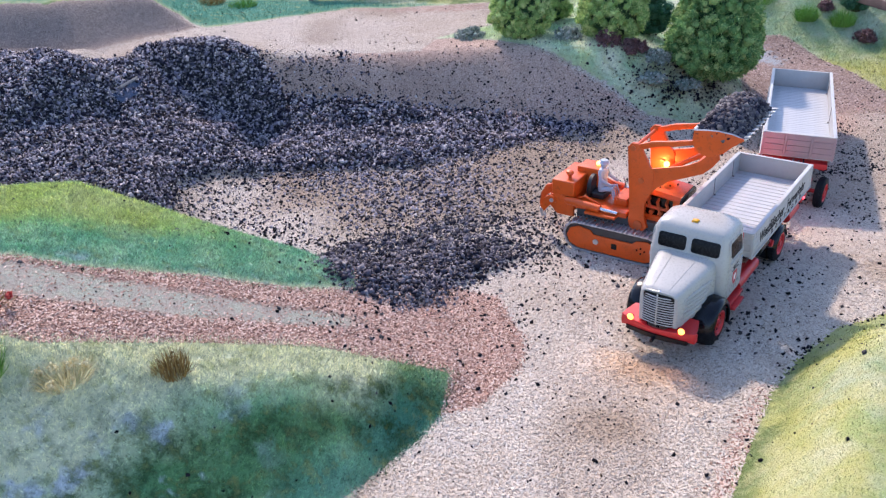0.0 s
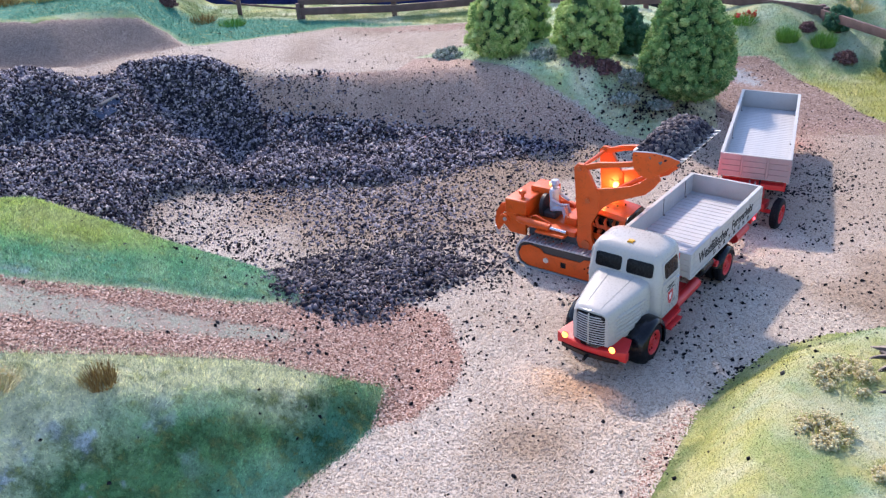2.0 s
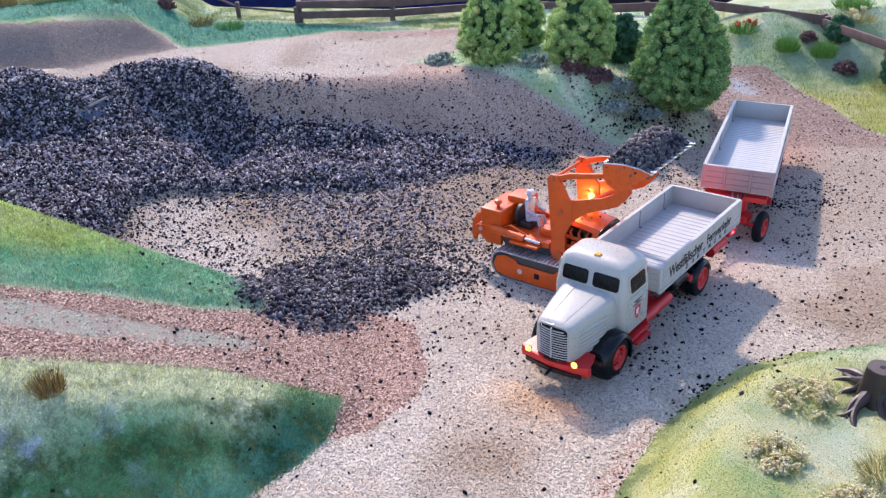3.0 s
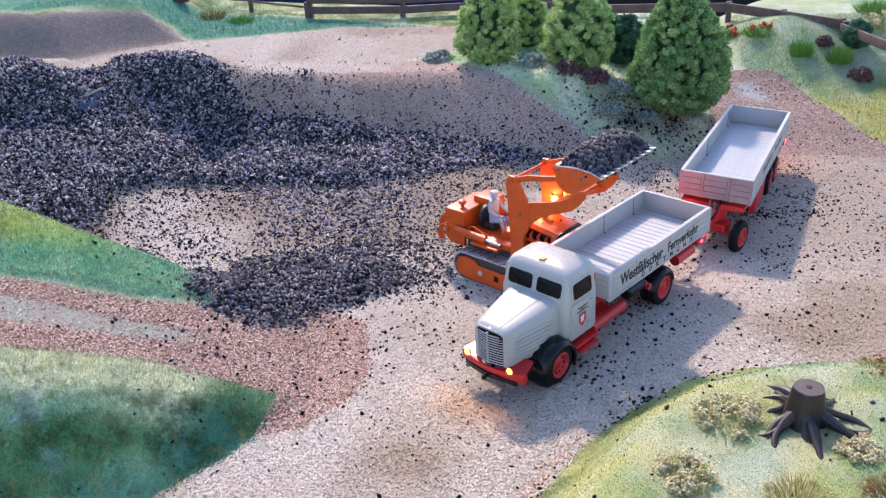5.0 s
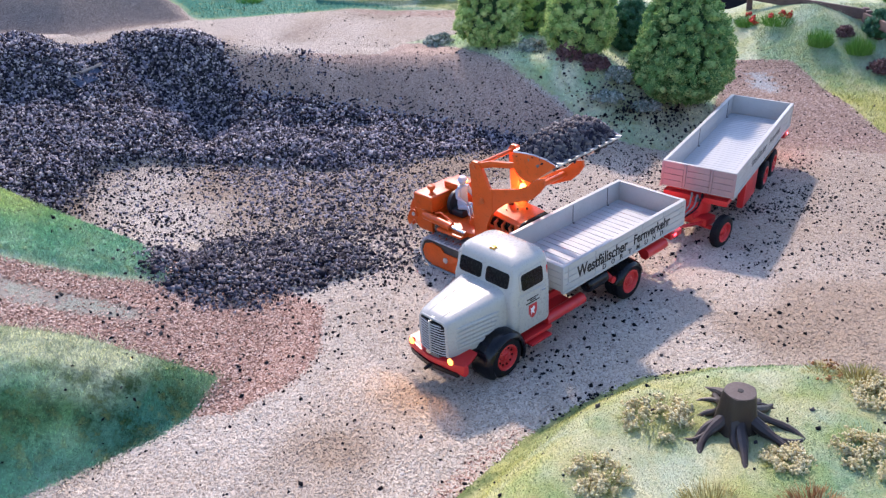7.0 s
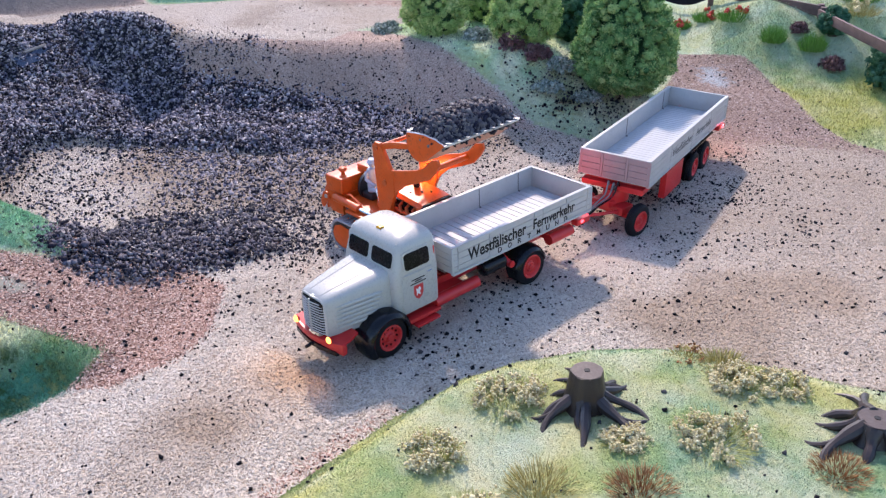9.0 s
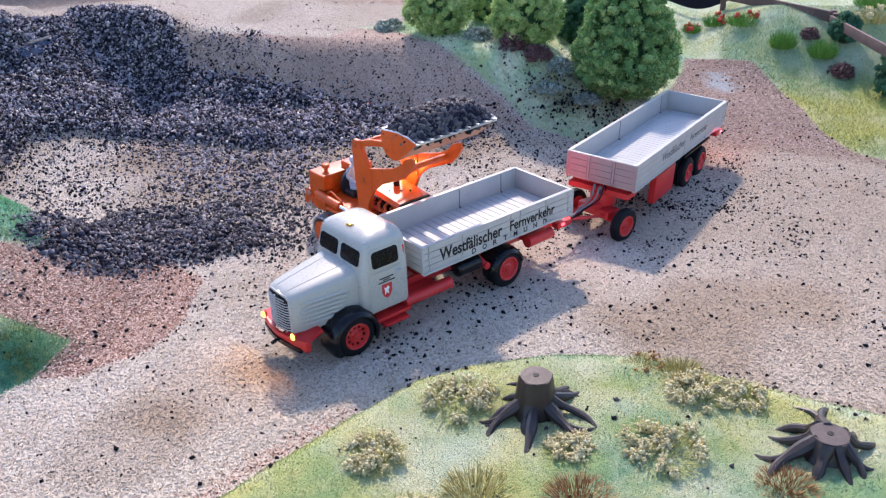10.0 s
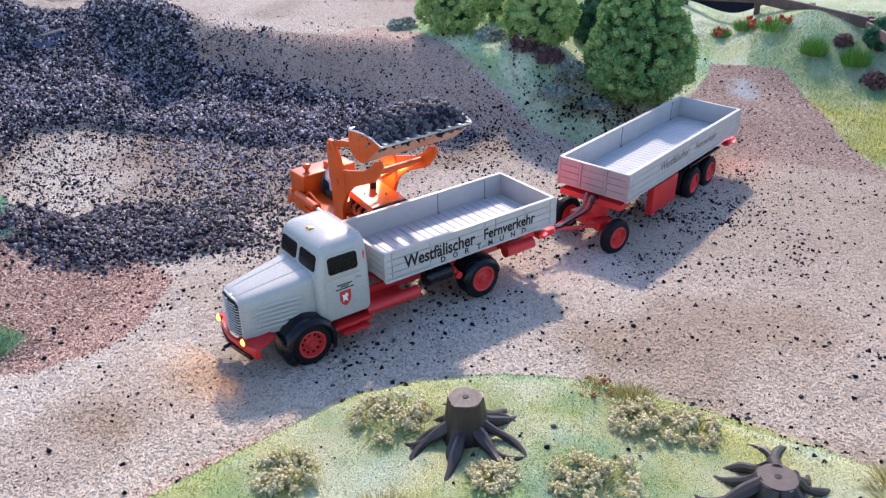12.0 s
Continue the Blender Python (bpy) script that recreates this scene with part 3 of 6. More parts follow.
COAL_HEAP = [(-4.2, 24.4), (-2.4, 23.9), (-0.5, 24.9), (0.3, 26.9), (2.6, 28.4), (4.9, 29.7), (4.5, 32.4), (3.3, 33.2), (0.3, 33.4), (-1.2, 32.6), (-3.6, 32.0), (-5.2, 31.0), (-5.2, 27.4)]
PIT_MIDDLE = [(-10.5, 39), (-8, 38.2), (-5.6, 35.4), (-4.6, 32.5), (0, 32.5), (4.5, 33), (6.5, 38.5), (10.5, 42), (4, 44), (-8, 44)]

PIT_PATCH = [(-13, 38), (-8, 39), (-4.5, 36), (-4, 31), (-6, 29.5), (-12, 30.5)]
BANK_SPILL = [(-9.8, 47.2), (-4.2, 47.3), (-3.6, 46.2), (-4.8, 44.6), (-9, 44.0)]


def coal_cover(x, y):
    """Share of the ground that coal covers, 0 to 1."""
    a, b = inside(COAL_FIELD, x, y), inside(COAL_HEAP, x, y)
    m = np.maximum(0.58 * sm(-2.2, 1.6, inside(PIT_MIDDLE, x, y)) * (1 - 0.6 * sm(0.0, 4.0, x)) * (1 - 0.45 * sm(-0.5, 1.5, inside(PIT_PATCH, x, y))), 0.27 * sm(-2.5, 1.0, inside(PIT_PATCH, x, y)))
    spill = 0.5 * sm(-1.0, 0.8, inside(BANK_SPILL, x, y)) * (0.55 + 0.45 * np.sin(x * 2.6 + 0.6 * y) * np.sin(y * 1.3 - 0.5 * x))
    m = np.maximum(m, spill)
    return np.maximum(np.maximum(sm(-0.9, 0.7, a), 0.95 * sm(-0.5, 0.8, b) * (1 - 0.4 * sm(0.8, 4.0, x)) * (1 - 0.3 * sm(28.5, 31.5, y))), m)


def patchy(x, y, per_cm, seed=0):
    """Smooth random drift between 0 and 1 over the plan."""
    table = np.random.default_rng(900 + seed).random((64, 64))
    u, v = np.asarray(x) * per_cm + 100, np.asarray(y) * per_cm + 100
    i, j = np.floor(u).astype(int), np.floor(v).astype(int)
    f, g = u - i, v - j
    f, g = f * f * (3 - 2 * f), g * g * (3 - 2 * g)
    at = lambda p, q: table[p % 64, q % 64]
    return (at(i, j) * (1 - f) + at(i + 1, j) * f) * (1 - g) + (at(i, j + 1) * (1 - f) + at(i + 1, j + 1) * f) * g


def lumps(x, y):
    """Uneven surface: low swells everywhere, knobbly heaps where coal lies."""
    c = coal_cover(x, y)
    w = np.sin(x * 1.7 + 1.3 * np.sin(y * 0.9)) * np.sin(y * 1.5 + 1.1 * np.sin(x * 0.8))
    v = np.sin(x * 3.9 + 2 * np.sin(y * 2.3)) * np.sin(y * 3.6 + 2 * np.sin(x * 2.1))
    d = inside(COAL_FIELD, x, y)
    field = sm(-0.3, 2.0, d) * (1 - sm(45.5, 47.5, y))
    swell = 0.8 * (patchy(x, y, 0.22, 11) - 0.5) + 0.55 * (patchy(x, y, 0.5, 12) - 0.5)
    # the trough that runs up to the half-buried slab, and the scarp above the bare patch
    along = np.clip(((x + 21) * 7 + (y - 37.2) * 5.2) / (7 ** 2 + 5.2 ** 2), 0, 1)
    trough = np.exp(-(np.hypot(x + 21 - 7 * along, y - 37.2 - 5.2 * along) / 1.3) ** 2)
    scarp = 0.4 * sm(-0.2, 1.3, d) * (1 - sm(1.3, 5.0, d)) * sm(-1, -5, x)
    return sm(0.4, 1.0, c) * (0.16 + 0.11 * w + 0.06 * v) + 0.02 * w + field * swell - 0.55 * trough * field + scarp


def surface(x, y):
    return height(x, y) + lumps(x, y)


STEP = 0.22
gx, gy = np.arange(-42, 42.01, STEP), np.arange(-12, 66.01, STEP)
GX, GY = np.meshgrid(gx, gy)
GZ = surface(GX, GY)
nx, ny = len(gx), len(gy)
idx = np.arange(nx * ny).reshape(ny, nx)
quads = np.stack([idx[:-1, :-1], idx[:-1, 1:], idx[1:, 1:], idx[1:, :-1]], -1).reshape(-1, 4)
ground = heap_mesh("ground", np.stack([GX, GY, GZ], -1).reshape(-1, 3), quads, MAT["ground"], True)
tagged(ground, "modelled yard of pale sand with grass banks and coal pit", "ground", kind="structure")


def spread(*polys, soft=0.35):
    d = np.max([inside(p, GX, GY) for p in polys], 0)
    return 0.5 + 0.5 * np.clip(d / soft, -1, 1)


def tints(x, y):
    """How the scatter colours of the banks and the yard change from place to place, with slope light and shade mixed
    in.
    """
    slope, ridge, trees = (inside(p, x, y) for p in (SLOPE_GRASS, RIDGE_GRASS, TREE_GRASS))
    crest = np.interp(x, [-44, -10.1, -7.8, -6, -3.9, -2.3, -0.2], [16, 17.5, 18.8, 19.8, 20.8, 21.1, 21.5]) - y
    foot = y - np.interp(x, [-44, -11.8, -9.9, -7.3, -5, -3.1], [18, 20.6, 21.2, 22.5, 23.3, 24.6])
    near = slope > -0.5
    rear = inside(REAR_GRASS, x, y) > -0.5
    meadow = inside(LANE_GRASS, x, y)
    knoll = into_knoll(x, y)
    stains = sum(np.exp(-(((x - a) / r) ** 2 + ((y - b) / q) ** 2)) for a, b, r, q in ((15.8, 26.3, 1.6, 1.1), (4.1, 19.0, 1.0, 0.7), (17.2, 26.8, 1.4, 0.9), (5.6, 21.6, 1.2, 0.8)))
    pit = np.maximum(inside(PIT_MIDDLE, x, y), inside(COAL_FIELD, x, y))
    return {
        # bleach and shady also carry the crest's light and the lower slope's shade
        "bleach": np.where(near, np.clip(1.4 - np.interp(x, [-9, -5.5], [0.28, 0.48]) * crest, 0, 1) * sm(-1.0, -3.2, x), 0) + np.where(trees > -0.5, 0.25 + 0.65 * patchy(x, y, 0.9, 1), 0) + np.where(ridge > -0.5, 0.28 + 0.35 * (1 - sm(0.05, 0.35, foot)), 0),
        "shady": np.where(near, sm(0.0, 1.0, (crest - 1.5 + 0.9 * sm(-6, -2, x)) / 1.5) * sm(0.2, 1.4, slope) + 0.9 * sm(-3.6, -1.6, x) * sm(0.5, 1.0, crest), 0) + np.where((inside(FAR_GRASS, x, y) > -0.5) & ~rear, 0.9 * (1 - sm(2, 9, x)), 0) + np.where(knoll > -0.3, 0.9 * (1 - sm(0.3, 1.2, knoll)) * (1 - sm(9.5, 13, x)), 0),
        "spots": np.where(near, sm(0.8, 2.5, crest) * sm(-4, -7, x), 0) + np.where(ridge > -0.5, 0.8 * (1 - sm(0.2, 1.0, foot)), 0),
        "teal": np.where(near, 0.75 * (1 - sm(0.4, 1.7, slope)) * sm(1.0, 2.0, crest) + 0.6 * sm(-6, -10, x), 0) + np.where(ridge > -0.5, 0.85 - 0.55 * sm(0.6, 3.4, foot) * sm(-4, -9, x), 0) + np.where(trees > -0.5, 0.6, 0) + np.where(meadow > -0.5, 0.45 * sm(51.5, 54.5, y), 0),
        # dark soil at the trees' feet, with the trees' own shade painted in
        "soil_shade": np.where(trees > -0.5, np.clip(1.1 * np.exp(-(((x - 14.9) / 2.6) ** 2 + ((y - 45.6) / 1.5) ** 2)) + 0.8 * np.exp(-(((x - 11.6) / 1.6) ** 2 + ((y - 45.2) / 0.9) ** 2)) + 0.6 * np.exp(-(((x - 9.7) / 1.6) ** 2 + ((y - 47.0) / 0.8) ** 2)), 0, 1), 0),
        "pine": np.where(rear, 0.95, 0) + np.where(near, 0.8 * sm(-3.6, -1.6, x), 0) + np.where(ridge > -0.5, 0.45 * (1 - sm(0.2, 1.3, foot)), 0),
        "sunny": np.where(ridge > -0.5, 0.9 * sm(1.2, 3.2, foot) * sm(-5.5, -10, x), 0) + np.where(near, (0.35 + 0.4 * sm(-5.5, -8, x)) * (1 - sm(0.6, 2.4, crest)), 0) + np.where(trees > -0.5, 0.7 * patchy(x, y, 0.45, 2), 0) + np.where(meadow > -0.5, np.exp(-(((x - 26.5) / 3.6) ** 2 + ((y - 48.3) / 4.5) ** 2)), 0) + np.where(knoll > -0.3, 0.6 * (1 - sm(0.8, 2.6, knoll)), 0),
        "grime": np.clip(0.88 * sm(-2.0, 1.0, pit) + 0.55 * sm(12, 22, x) * sm(18, 30, y) + 0.6 * (inside(FAR_LANE, x, y) > 0) + 0.5 * sm(44, 50, y) * (0.4 + patchy(x, y, 0.2, 3)) + 0.5 * sm(0.55, 0.85, patchy(x, y, 0.28, 4)) + 0.7 * stains, 0, 0.95),
    }


def knoll_foot(x, y):
    """The band of brown gravel along the lower edge of the knoll."""
    return np.exp(-((into_knoll(x, y) + 0.25) / 0.4) ** 2) * (1 - sm(7.6, 9.6, x))


def write(name, values, ob=None):
    a = (ob or ground).data.attributes.new(name, "FLOAT", "POINT")
    a.data.foreach_set("value", np.asarray(values, np.float32).ravel())


def write_tints(ob, x, y):
    for n, v in tints(x, y).items():
        write(n, v, ob)


write("grass", np.maximum(spread(SLOPE_GRASS, RIDGE_GRASS, TREE_GRASS, LANE_GRASS, FAR_GRASS), 0.5 + 0.5 * np.clip((into_knoll(GX, GY) + 0.05) / 0.3, -1, 1)))
write("deep", spread(SLOPE_GRASS, RIDGE_GRASS, TREE_GRASS, REAR_GRASS, soft=0.6))
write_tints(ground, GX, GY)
write("lane", np.maximum.reduce([spread(RAMP_ROAD, soft=0.6), 0.8 * spread(FAR_LANE, soft=2.2), 0.58 * spread(FAR_RED, soft=1.2), 0.8 * knoll_foot(GX, GY)]))
write("strip", spread(RAMP_STRIP, soft=0.7) * 0.92)
write("pool", spread(LANE_POOL, soft=1.6) * 0.8)
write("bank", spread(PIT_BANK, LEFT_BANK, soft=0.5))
write("bank_shade", spread(LEFT_BANK, soft=0.5))
write("coal", np.clip(coal_cover(GX, GY) * 1.5 - 0.6, 0, 0.9))

bm = bmesh.new()
box(bm, -42, 42, -12, 66, -6, -0.75)
tagged(part("layout_base", bm, MAT["board"]), "grey board under the modelled landscape", "board", kind="structure")
bm = bmesh.new()
pts = [(-80 + i * 1.15, 86 + 0.5 * math.sin(i * 1.9) + 0.25 * math.sin(i * 0.7)) for i in range(80)]
prism(bm, pts + [(x, y + 0.4) for x, y in pts[::-1]], -20, 3.8, "z")
tagged(part("backdrop", bm, MAT["drape"]), "dark blue cloth hanging behind the layout", "cloth", kind="structure")
# added sheet; the hall's darkness is put into its near-black colour
bm = bmesh.new()
prism(bm, [(8.0, 84.5), (40, 84), (78, 76), (78, 77), (40, 85), (8.0, 85.2)], -20, 3.8, "z")
tagged(part("hall_backing", bm, MAT["hall"]), "near-black backing sheet standing for the dim hall", "panel", kind="structure")


# ---------------------------------------------------------------- wheels
def wheel(parent, x, y, z, side, r=0.62, w=0.3, dual=False, turn=0.0, spoked=True):
    """A tyre with its rim under a vehicle; side: +1 where its outer face looks to the vehicle's left."""
    bm = bmesh.new()
    prof = lambda a: [(a - w / 2, r * 0.62), (a - w / 2, r * 0.86), (a - w * 0.42, r * 0.95), (a - w * 0.28, r), (a + w * 0.28, r), (a + w * 0.42, r * 0.95), (a + w / 2, r * 0.86), (a + w / 2, r * 0.62)]
    lathe(bm, prof(0), "y", 36)
    if dual:
        lathe(bm, prof(-side * (w + 0.04)), "y", 36)
    for i in range(40):
        a = radians(9 * i)
        for s in (-1, 1):
            box(bm, -0.02, 0.02, s * w * 0.16 - w * 0.13, s * w * 0.16 + w * 0.13, -0.012, 0.012, m=Matrix.Translation((r * math.cos(a), 0, r * math.sin(a))) @ Matrix.Rotation(math.pi / 2 - a, 4, "Y"))
    tyre = part("wheel", bm, MAT["tyre"], parent, "black rubber tyre")
    tyre.matrix_basis = place(pose(x, y, z, 0, 0, turn))
    bm = bmesh.new()
    o = side * w / 2
    lathe(bm, [(o * 1.02, r * 0.64), (o * 1.08, r * 0.60), (o * 1.0, r * 0.56), (o * 0.45, r * 0.50), (o * 0.4, r * 0.3), (o * 0.7, r * 0.22), (o * 0.75, 0.001), (-o, 0.001), (-o, r * 0.64)], "y", 32)
    rim = part("rim", bm, MAT["rim_red"], tyre, "red plastic rim")
    bm = bmesh.new()
    lathe(bm, [(o * 0.6, 0.001), (o * 0.6, r * 0.2), (o * 1.0, r * 0.17), (o * 1.08, r * 0.09), (o * 1.08, 0.001)], "y", 20)
    for i in range(8):
        a = radians(45 * i)
        ball(bm, (r * 0.28 * math.cos(a), o * 0.62, r * 0.28 * math.sin(a)), 0.018, seg=8)
    part("hub", bm, MAT["rim_red"], tyre)
    if spoked:
        # black discs on the closed rim paint the dark of its holes
        bm = bmesh.new()
        for i in range(10):
            a = radians(36 * i + 10)
            rod(bm, (r * 0.42 * math.cos(a), o * 0.40, r * 0.42 * math.sin(a)), (r * 0.42 * math.cos(a), o * 0.58, r * 0.42 * math.sin(a)), 0.034, seg=10)
        part("rim_hole_disc", bm, MAT["black"], tyre, "black discs painting the rim's shaded round holes")
    return tyre


def fender(parent, x, y0, y1, z, r, a0, a1, name="fender"):
    """A mudguard arched over a wheel, from its inner edge y0 to its outer edge y1."""
    s = 1 if y1 > y0 else -1
    w = abs(y1 - y0)
    outer = [(0, 0.0), (0.55 * w, 0.02), (0.8 * w, -0.01), (0.94 * w, -0.06), (w, -0.15)]
    inner = [(u - (0.03 if u == w else 0), v - 0.05) for u, v in outer[::-1]]
    bm = bmesh.new()
    lathe(bm, [(y0 + s * u, r + v) for u, v in outer + inner], "y", 26, (x, 0, z), a0, a1)
    return part(name, bm, MAT["black"], parent, "glossy black mudguard")


# ---------------------------------------------------------------- the lorry
TH = math.atan2(-0.8, -0.6)
truck = thing("truck", pose(7.2, 23.76, 0, 0, 0, math.degrees(TH)), "grey vintage bonnet lorry with red chassis and empty drop-side bed", "truck")

# bonnet
def bonnet_section(x, w, top, sh):
    out = [(x, -w * 1.02, 0.92), (x, -w * 1.03, top - sh * 1.35)]
    for i in range(1, 10):
        a = radians(180 - 180 * i / 10)
        out.append((x, w * math.copysign(abs(math.cos(a)) ** 0.42, math.cos(a)) * 1.0, top - sh + sh * math.sin(a) ** 0.6))
    return out + [(x, w * 1.03, top - sh * 1.35), (x, w * 1.02, 0.92)]


bm = bmesh.new()
loft(bm, [bonnet_section(*s) for s in ((-0.50, 0.98, 2.40, 0.34), (-0.1, 0.93, 2.36, 0.32), (0.5, 0.83, 2.28, 0.29), (1.1, 0.72, 2.20, 0.26), (1.45, 0.655, 2.145, 0.24), (1.6, 0.61, 2.10, 0.22), (1.66, 0.565, 2.04, 0.2))])
bonnet = part("bonnet", bm, MAT["cab"], truck)
for s in (-1, 1):
    for i in range(6):
        bm = bmesh.new()
        z = 1.12 + i * 0.135
        wide = lambda x: np.interp(x, [-0.5, -0.1, 0.5, 1.1, 1.45], [0.98, 0.93, 0.83, 0.72, 0.655]) * 1.03
        tube(bm, [(x, s * wide(x), z + (1.3 - x) * 0.035) for x in np.linspace(0.15 - 0.06 * i, 1.38, 7)], [0.02, 0.058, 0.062, 0.062, 0.062, 0.055, 0.02], 8)
        part("louvre", bm, MAT["cab"], bonnet)
for q in (-0.42, 0.42):
    bm = bmesh.new()
    tube(bm, [(x, q * w, t - 0.012 * abs(q)) for x, w, t in ((1.58, 0.615, 2.108), (1.45, 0.655, 2.146), (1.1, 0.72, 2.201), (0.5, 0.83, 2.281), (-0.1, 0.93, 2.361), (-0.4, 0.97, 2.391))], [0.006, 0.010, 0.011, 0.011, 0.011, 0.008], 6)
    part("bonnet_rib", bm, MAT["cab"], bonnet)
bm = bmesh.new()
ball(bm, (1.64, 0, 2.07), 0.045, (1, 1.6, 0.6))
part("bonnet_emblem", bm, MAT["chrome"], bonnet)
# grille
bm = bmesh.new()
prism(bm, [(1.6, -0.57), (1.72, -0.42), (1.78, 0), (1.72, 0.42), (1.6, 0.57)], 0.9, 1.96, "z", 0.02)
grille = part("grille", bm, MAT["black"], truck, "dark radiator grille behind pale bars")
for i in range(12):
    bm = bmesh.new()
    z = 0.96 + i * 0.086
    k = 1 - 0.10 * (i / 11) ** 3
    tube(bm, [(1.6, -0.575 * k, z), (1.715, -0.44 * k, z), (1.765, -0.2, z), (1.785, 0, z), (1.765, 0.2, z), (1.715, 0.44 * k, z), (1.6, 0.575 * k, z)], 0.02, 6)
    part("grille_bar", bm, MAT["bed"], grille)
bm = bmesh.new()
box(bm, 1.76, 1.82, -0.02, 0.02, 0.92, 2.0, 0.008)
for s in (-1, 1):
    tube(bm, [(1.62, s * 0.59, 0.9), (1.63, s * 0.59, 1.6), (1.63, s * 0.56, 1.9), (1.66, s * 0.4, 2.02), (1.7, 0, 2.05)], 0.035, 8)
part("grille_surround", bm, MAT["cab"], grille)

# cab
def cab_section(z, front, back, half, r):
    w, l = half * 2, front - back
    return [(px + (front + back) / 2, py, z) for px, py in rounded(l, w, r, 6)]


bm = bmesh.new()
loft(bm, [cab_section(*s) for s in ((0.98, -0.42, -2.06, 1.27, 0.16), (1.1, -0.40, -2.08, 1.30, 0.2), (2.3, -0.40, -2.08, 1.30, 0.22), (2.42, -0.43, -2.08, 1.29, 0.24), (3.02, -0.58, -2.07, 1.23, 0.26), (3.15, -0.60, -2.06, 1.20, 0.28), (3.26, -0.68, -2.03, 1.13, 0.3), (3.34, -0.82, -1.96, 1.0, 0.32), (3.39, -1.05, -1.8, 0.75, 0.3), (3.405, -1.25, -1.6, 0.4, 0.15))])
cab = part("cab", bm, MAT["cab"], truck, sharp=50)


def pane(name, o, ux, uy, w, h, r, mat, parent, depth=0.05, label="", grow=None):
    """A thin rounded plate about the point o, spanned by two directions."""
    ux, uy = Vector(ux).normalized(), Vector(uy).normalized()
    bm = bmesh.new()
    prism(bm, rounded(w, h, r, 5), -depth / 2, depth / 2, "z", 0.008)
    bmesh.ops.transform(bm, matrix=axes(ux, uy, ux.cross(uy), Vector(o)), verts=bm.verts)
    return part(name, bm, mat, parent, label)


slope = Vector((-0.15, 0, 0.6)).normalized()
for s in (-1, 1):
    pane("window_frame", (-0.53, s * 0.55, 2.74), (0, 1, 0), slope, 1.02, 0.58, 0.13, MAT["cab"], cab, 0.055)
    pane("window", (-0.525, s * 0.55, 2.74), (0, 1, 0), slope, 0.92, 0.48, 0.1, MAT["window"], cab, 0.09, "dark tinted windscreen pane")
    tilt = Vector((0, -0.07 * s, 0.6)).normalized()
    pane("window_frame", (-1.2, s * 1.268, 2.70), (1, 0, 0), tilt, 1.06, 0.64, 0.13, MAT["cab"], cab, 0.05)
    pane("window", (-1.2, s * 1.272, 2.70), (1, 0, 0), tilt, 0.94, 0.52, 0.1, MAT["window"], cab, 0.07, "dark tinted side window")
    # door with its joints, handle and strip
    door = pane("door", (-1.2, s * 1.30, 1.68), (1, 0, 0), (0, 0, 1), 1.18, 1.28, 0.1, MAT["cab"], cab, 0.035)
    pane("door_strip", (-1.2, s * 1.325, 2.27), (1, 0, 0), (0, 0, 1), 1.05, 0.05, 0.02, MAT["cab"], door, 0.04)
    bm = bmesh.new()
    tube(bm, [(-1.55, s * 1.31, 2.16), (-1.55, s * 1.355, 2.16), (-1.72, s * 1.355, 2.16), (-1.72, s * 1.31, 2.16)], 0.018, 6)
    part("door_handle", bm, MAT["chrome"], door)
    for z in (1.25, 2.05):
        bm = bmesh.new()
        rod(bm, (-0.6, s * 1.315, z - 0.05), (-0.6, s * 1.315, z + 0.05), 0.022, seg=8)
        part("hinge", bm, MAT["cab"], door)
    bm = bmesh.new()
    outline = [(-0.18, 0.24), (0.18, 0.24), (0.18, -0.03), (0.12, -0.16), (0, -0.25), (-0.12, -0.16), (-0.18, -0.03)]
    prism(bm, [(-1.2 + u, 1.6 + v) for u, v in outline], s * 1.314, s * 1.326, "y")
    badge = part("shield", bm, MAT["shield"], door, "small red shield print")
    bm = bmesh.new()
    outline = [(-0.09, 0.08), (-0.03, 0.16), (0.04, 0.09), (0.11, 0.13), (0.08, 0.0), (0.09, -0.13), (0.03, -0.05), (-0.07, -0.13), (-0.04, 0.0)]
    prism(bm, [(-1.2 + u, 1.61 + v) for u, v in outline], s * 1.325, s * 1.331, "y")
    part("shield_device", bm, MAT["white"], badge)
    for z, w in ((2.05, 0.50), (1.985, 0.26), (1.92, 0.60)):
        bm = bmesh.new()
        box(bm, -1.2 - w / 2, -1.2 + w / 2, s * 1.314, s * 1.324, z - 0.018, z + 0.018)
        part("print_bar", bm, MAT["ink"], door)
    # marker lamps, indicator arm
    bm = bmesh.new()
    ball(bm, (-0.72, s * 1.0, 3.2), 0.06, (1.2, 0.8, 0.8), 10)
    part("marker_lamp", bm, MAT["cab"], cab)
    bm = bmesh.new()
    box(bm, -1.93, -1.88, s * 1.2, s * 1.26, 2.55, 2.85, 0.015)
    part("indicator", bm, MAT["red"], cab, "slim red direction indicator")
bm = bmesh.new()
prism(bm, [(-1.0, -0.12), (-0.92, -0.06), (-0.86, -0.1), (-0.88, 0), (-0.86, 0.1), (-0.92, 0.06), (-1.0, 0.12), (-1.06, 0)], 3.3, 3.42, "z", 0.02)
part("roof_sign", bm, MAT["amber"], cab, "small yellow roof marker")

# red front: bumper, wings, headlamps
bm = bmesh.new()
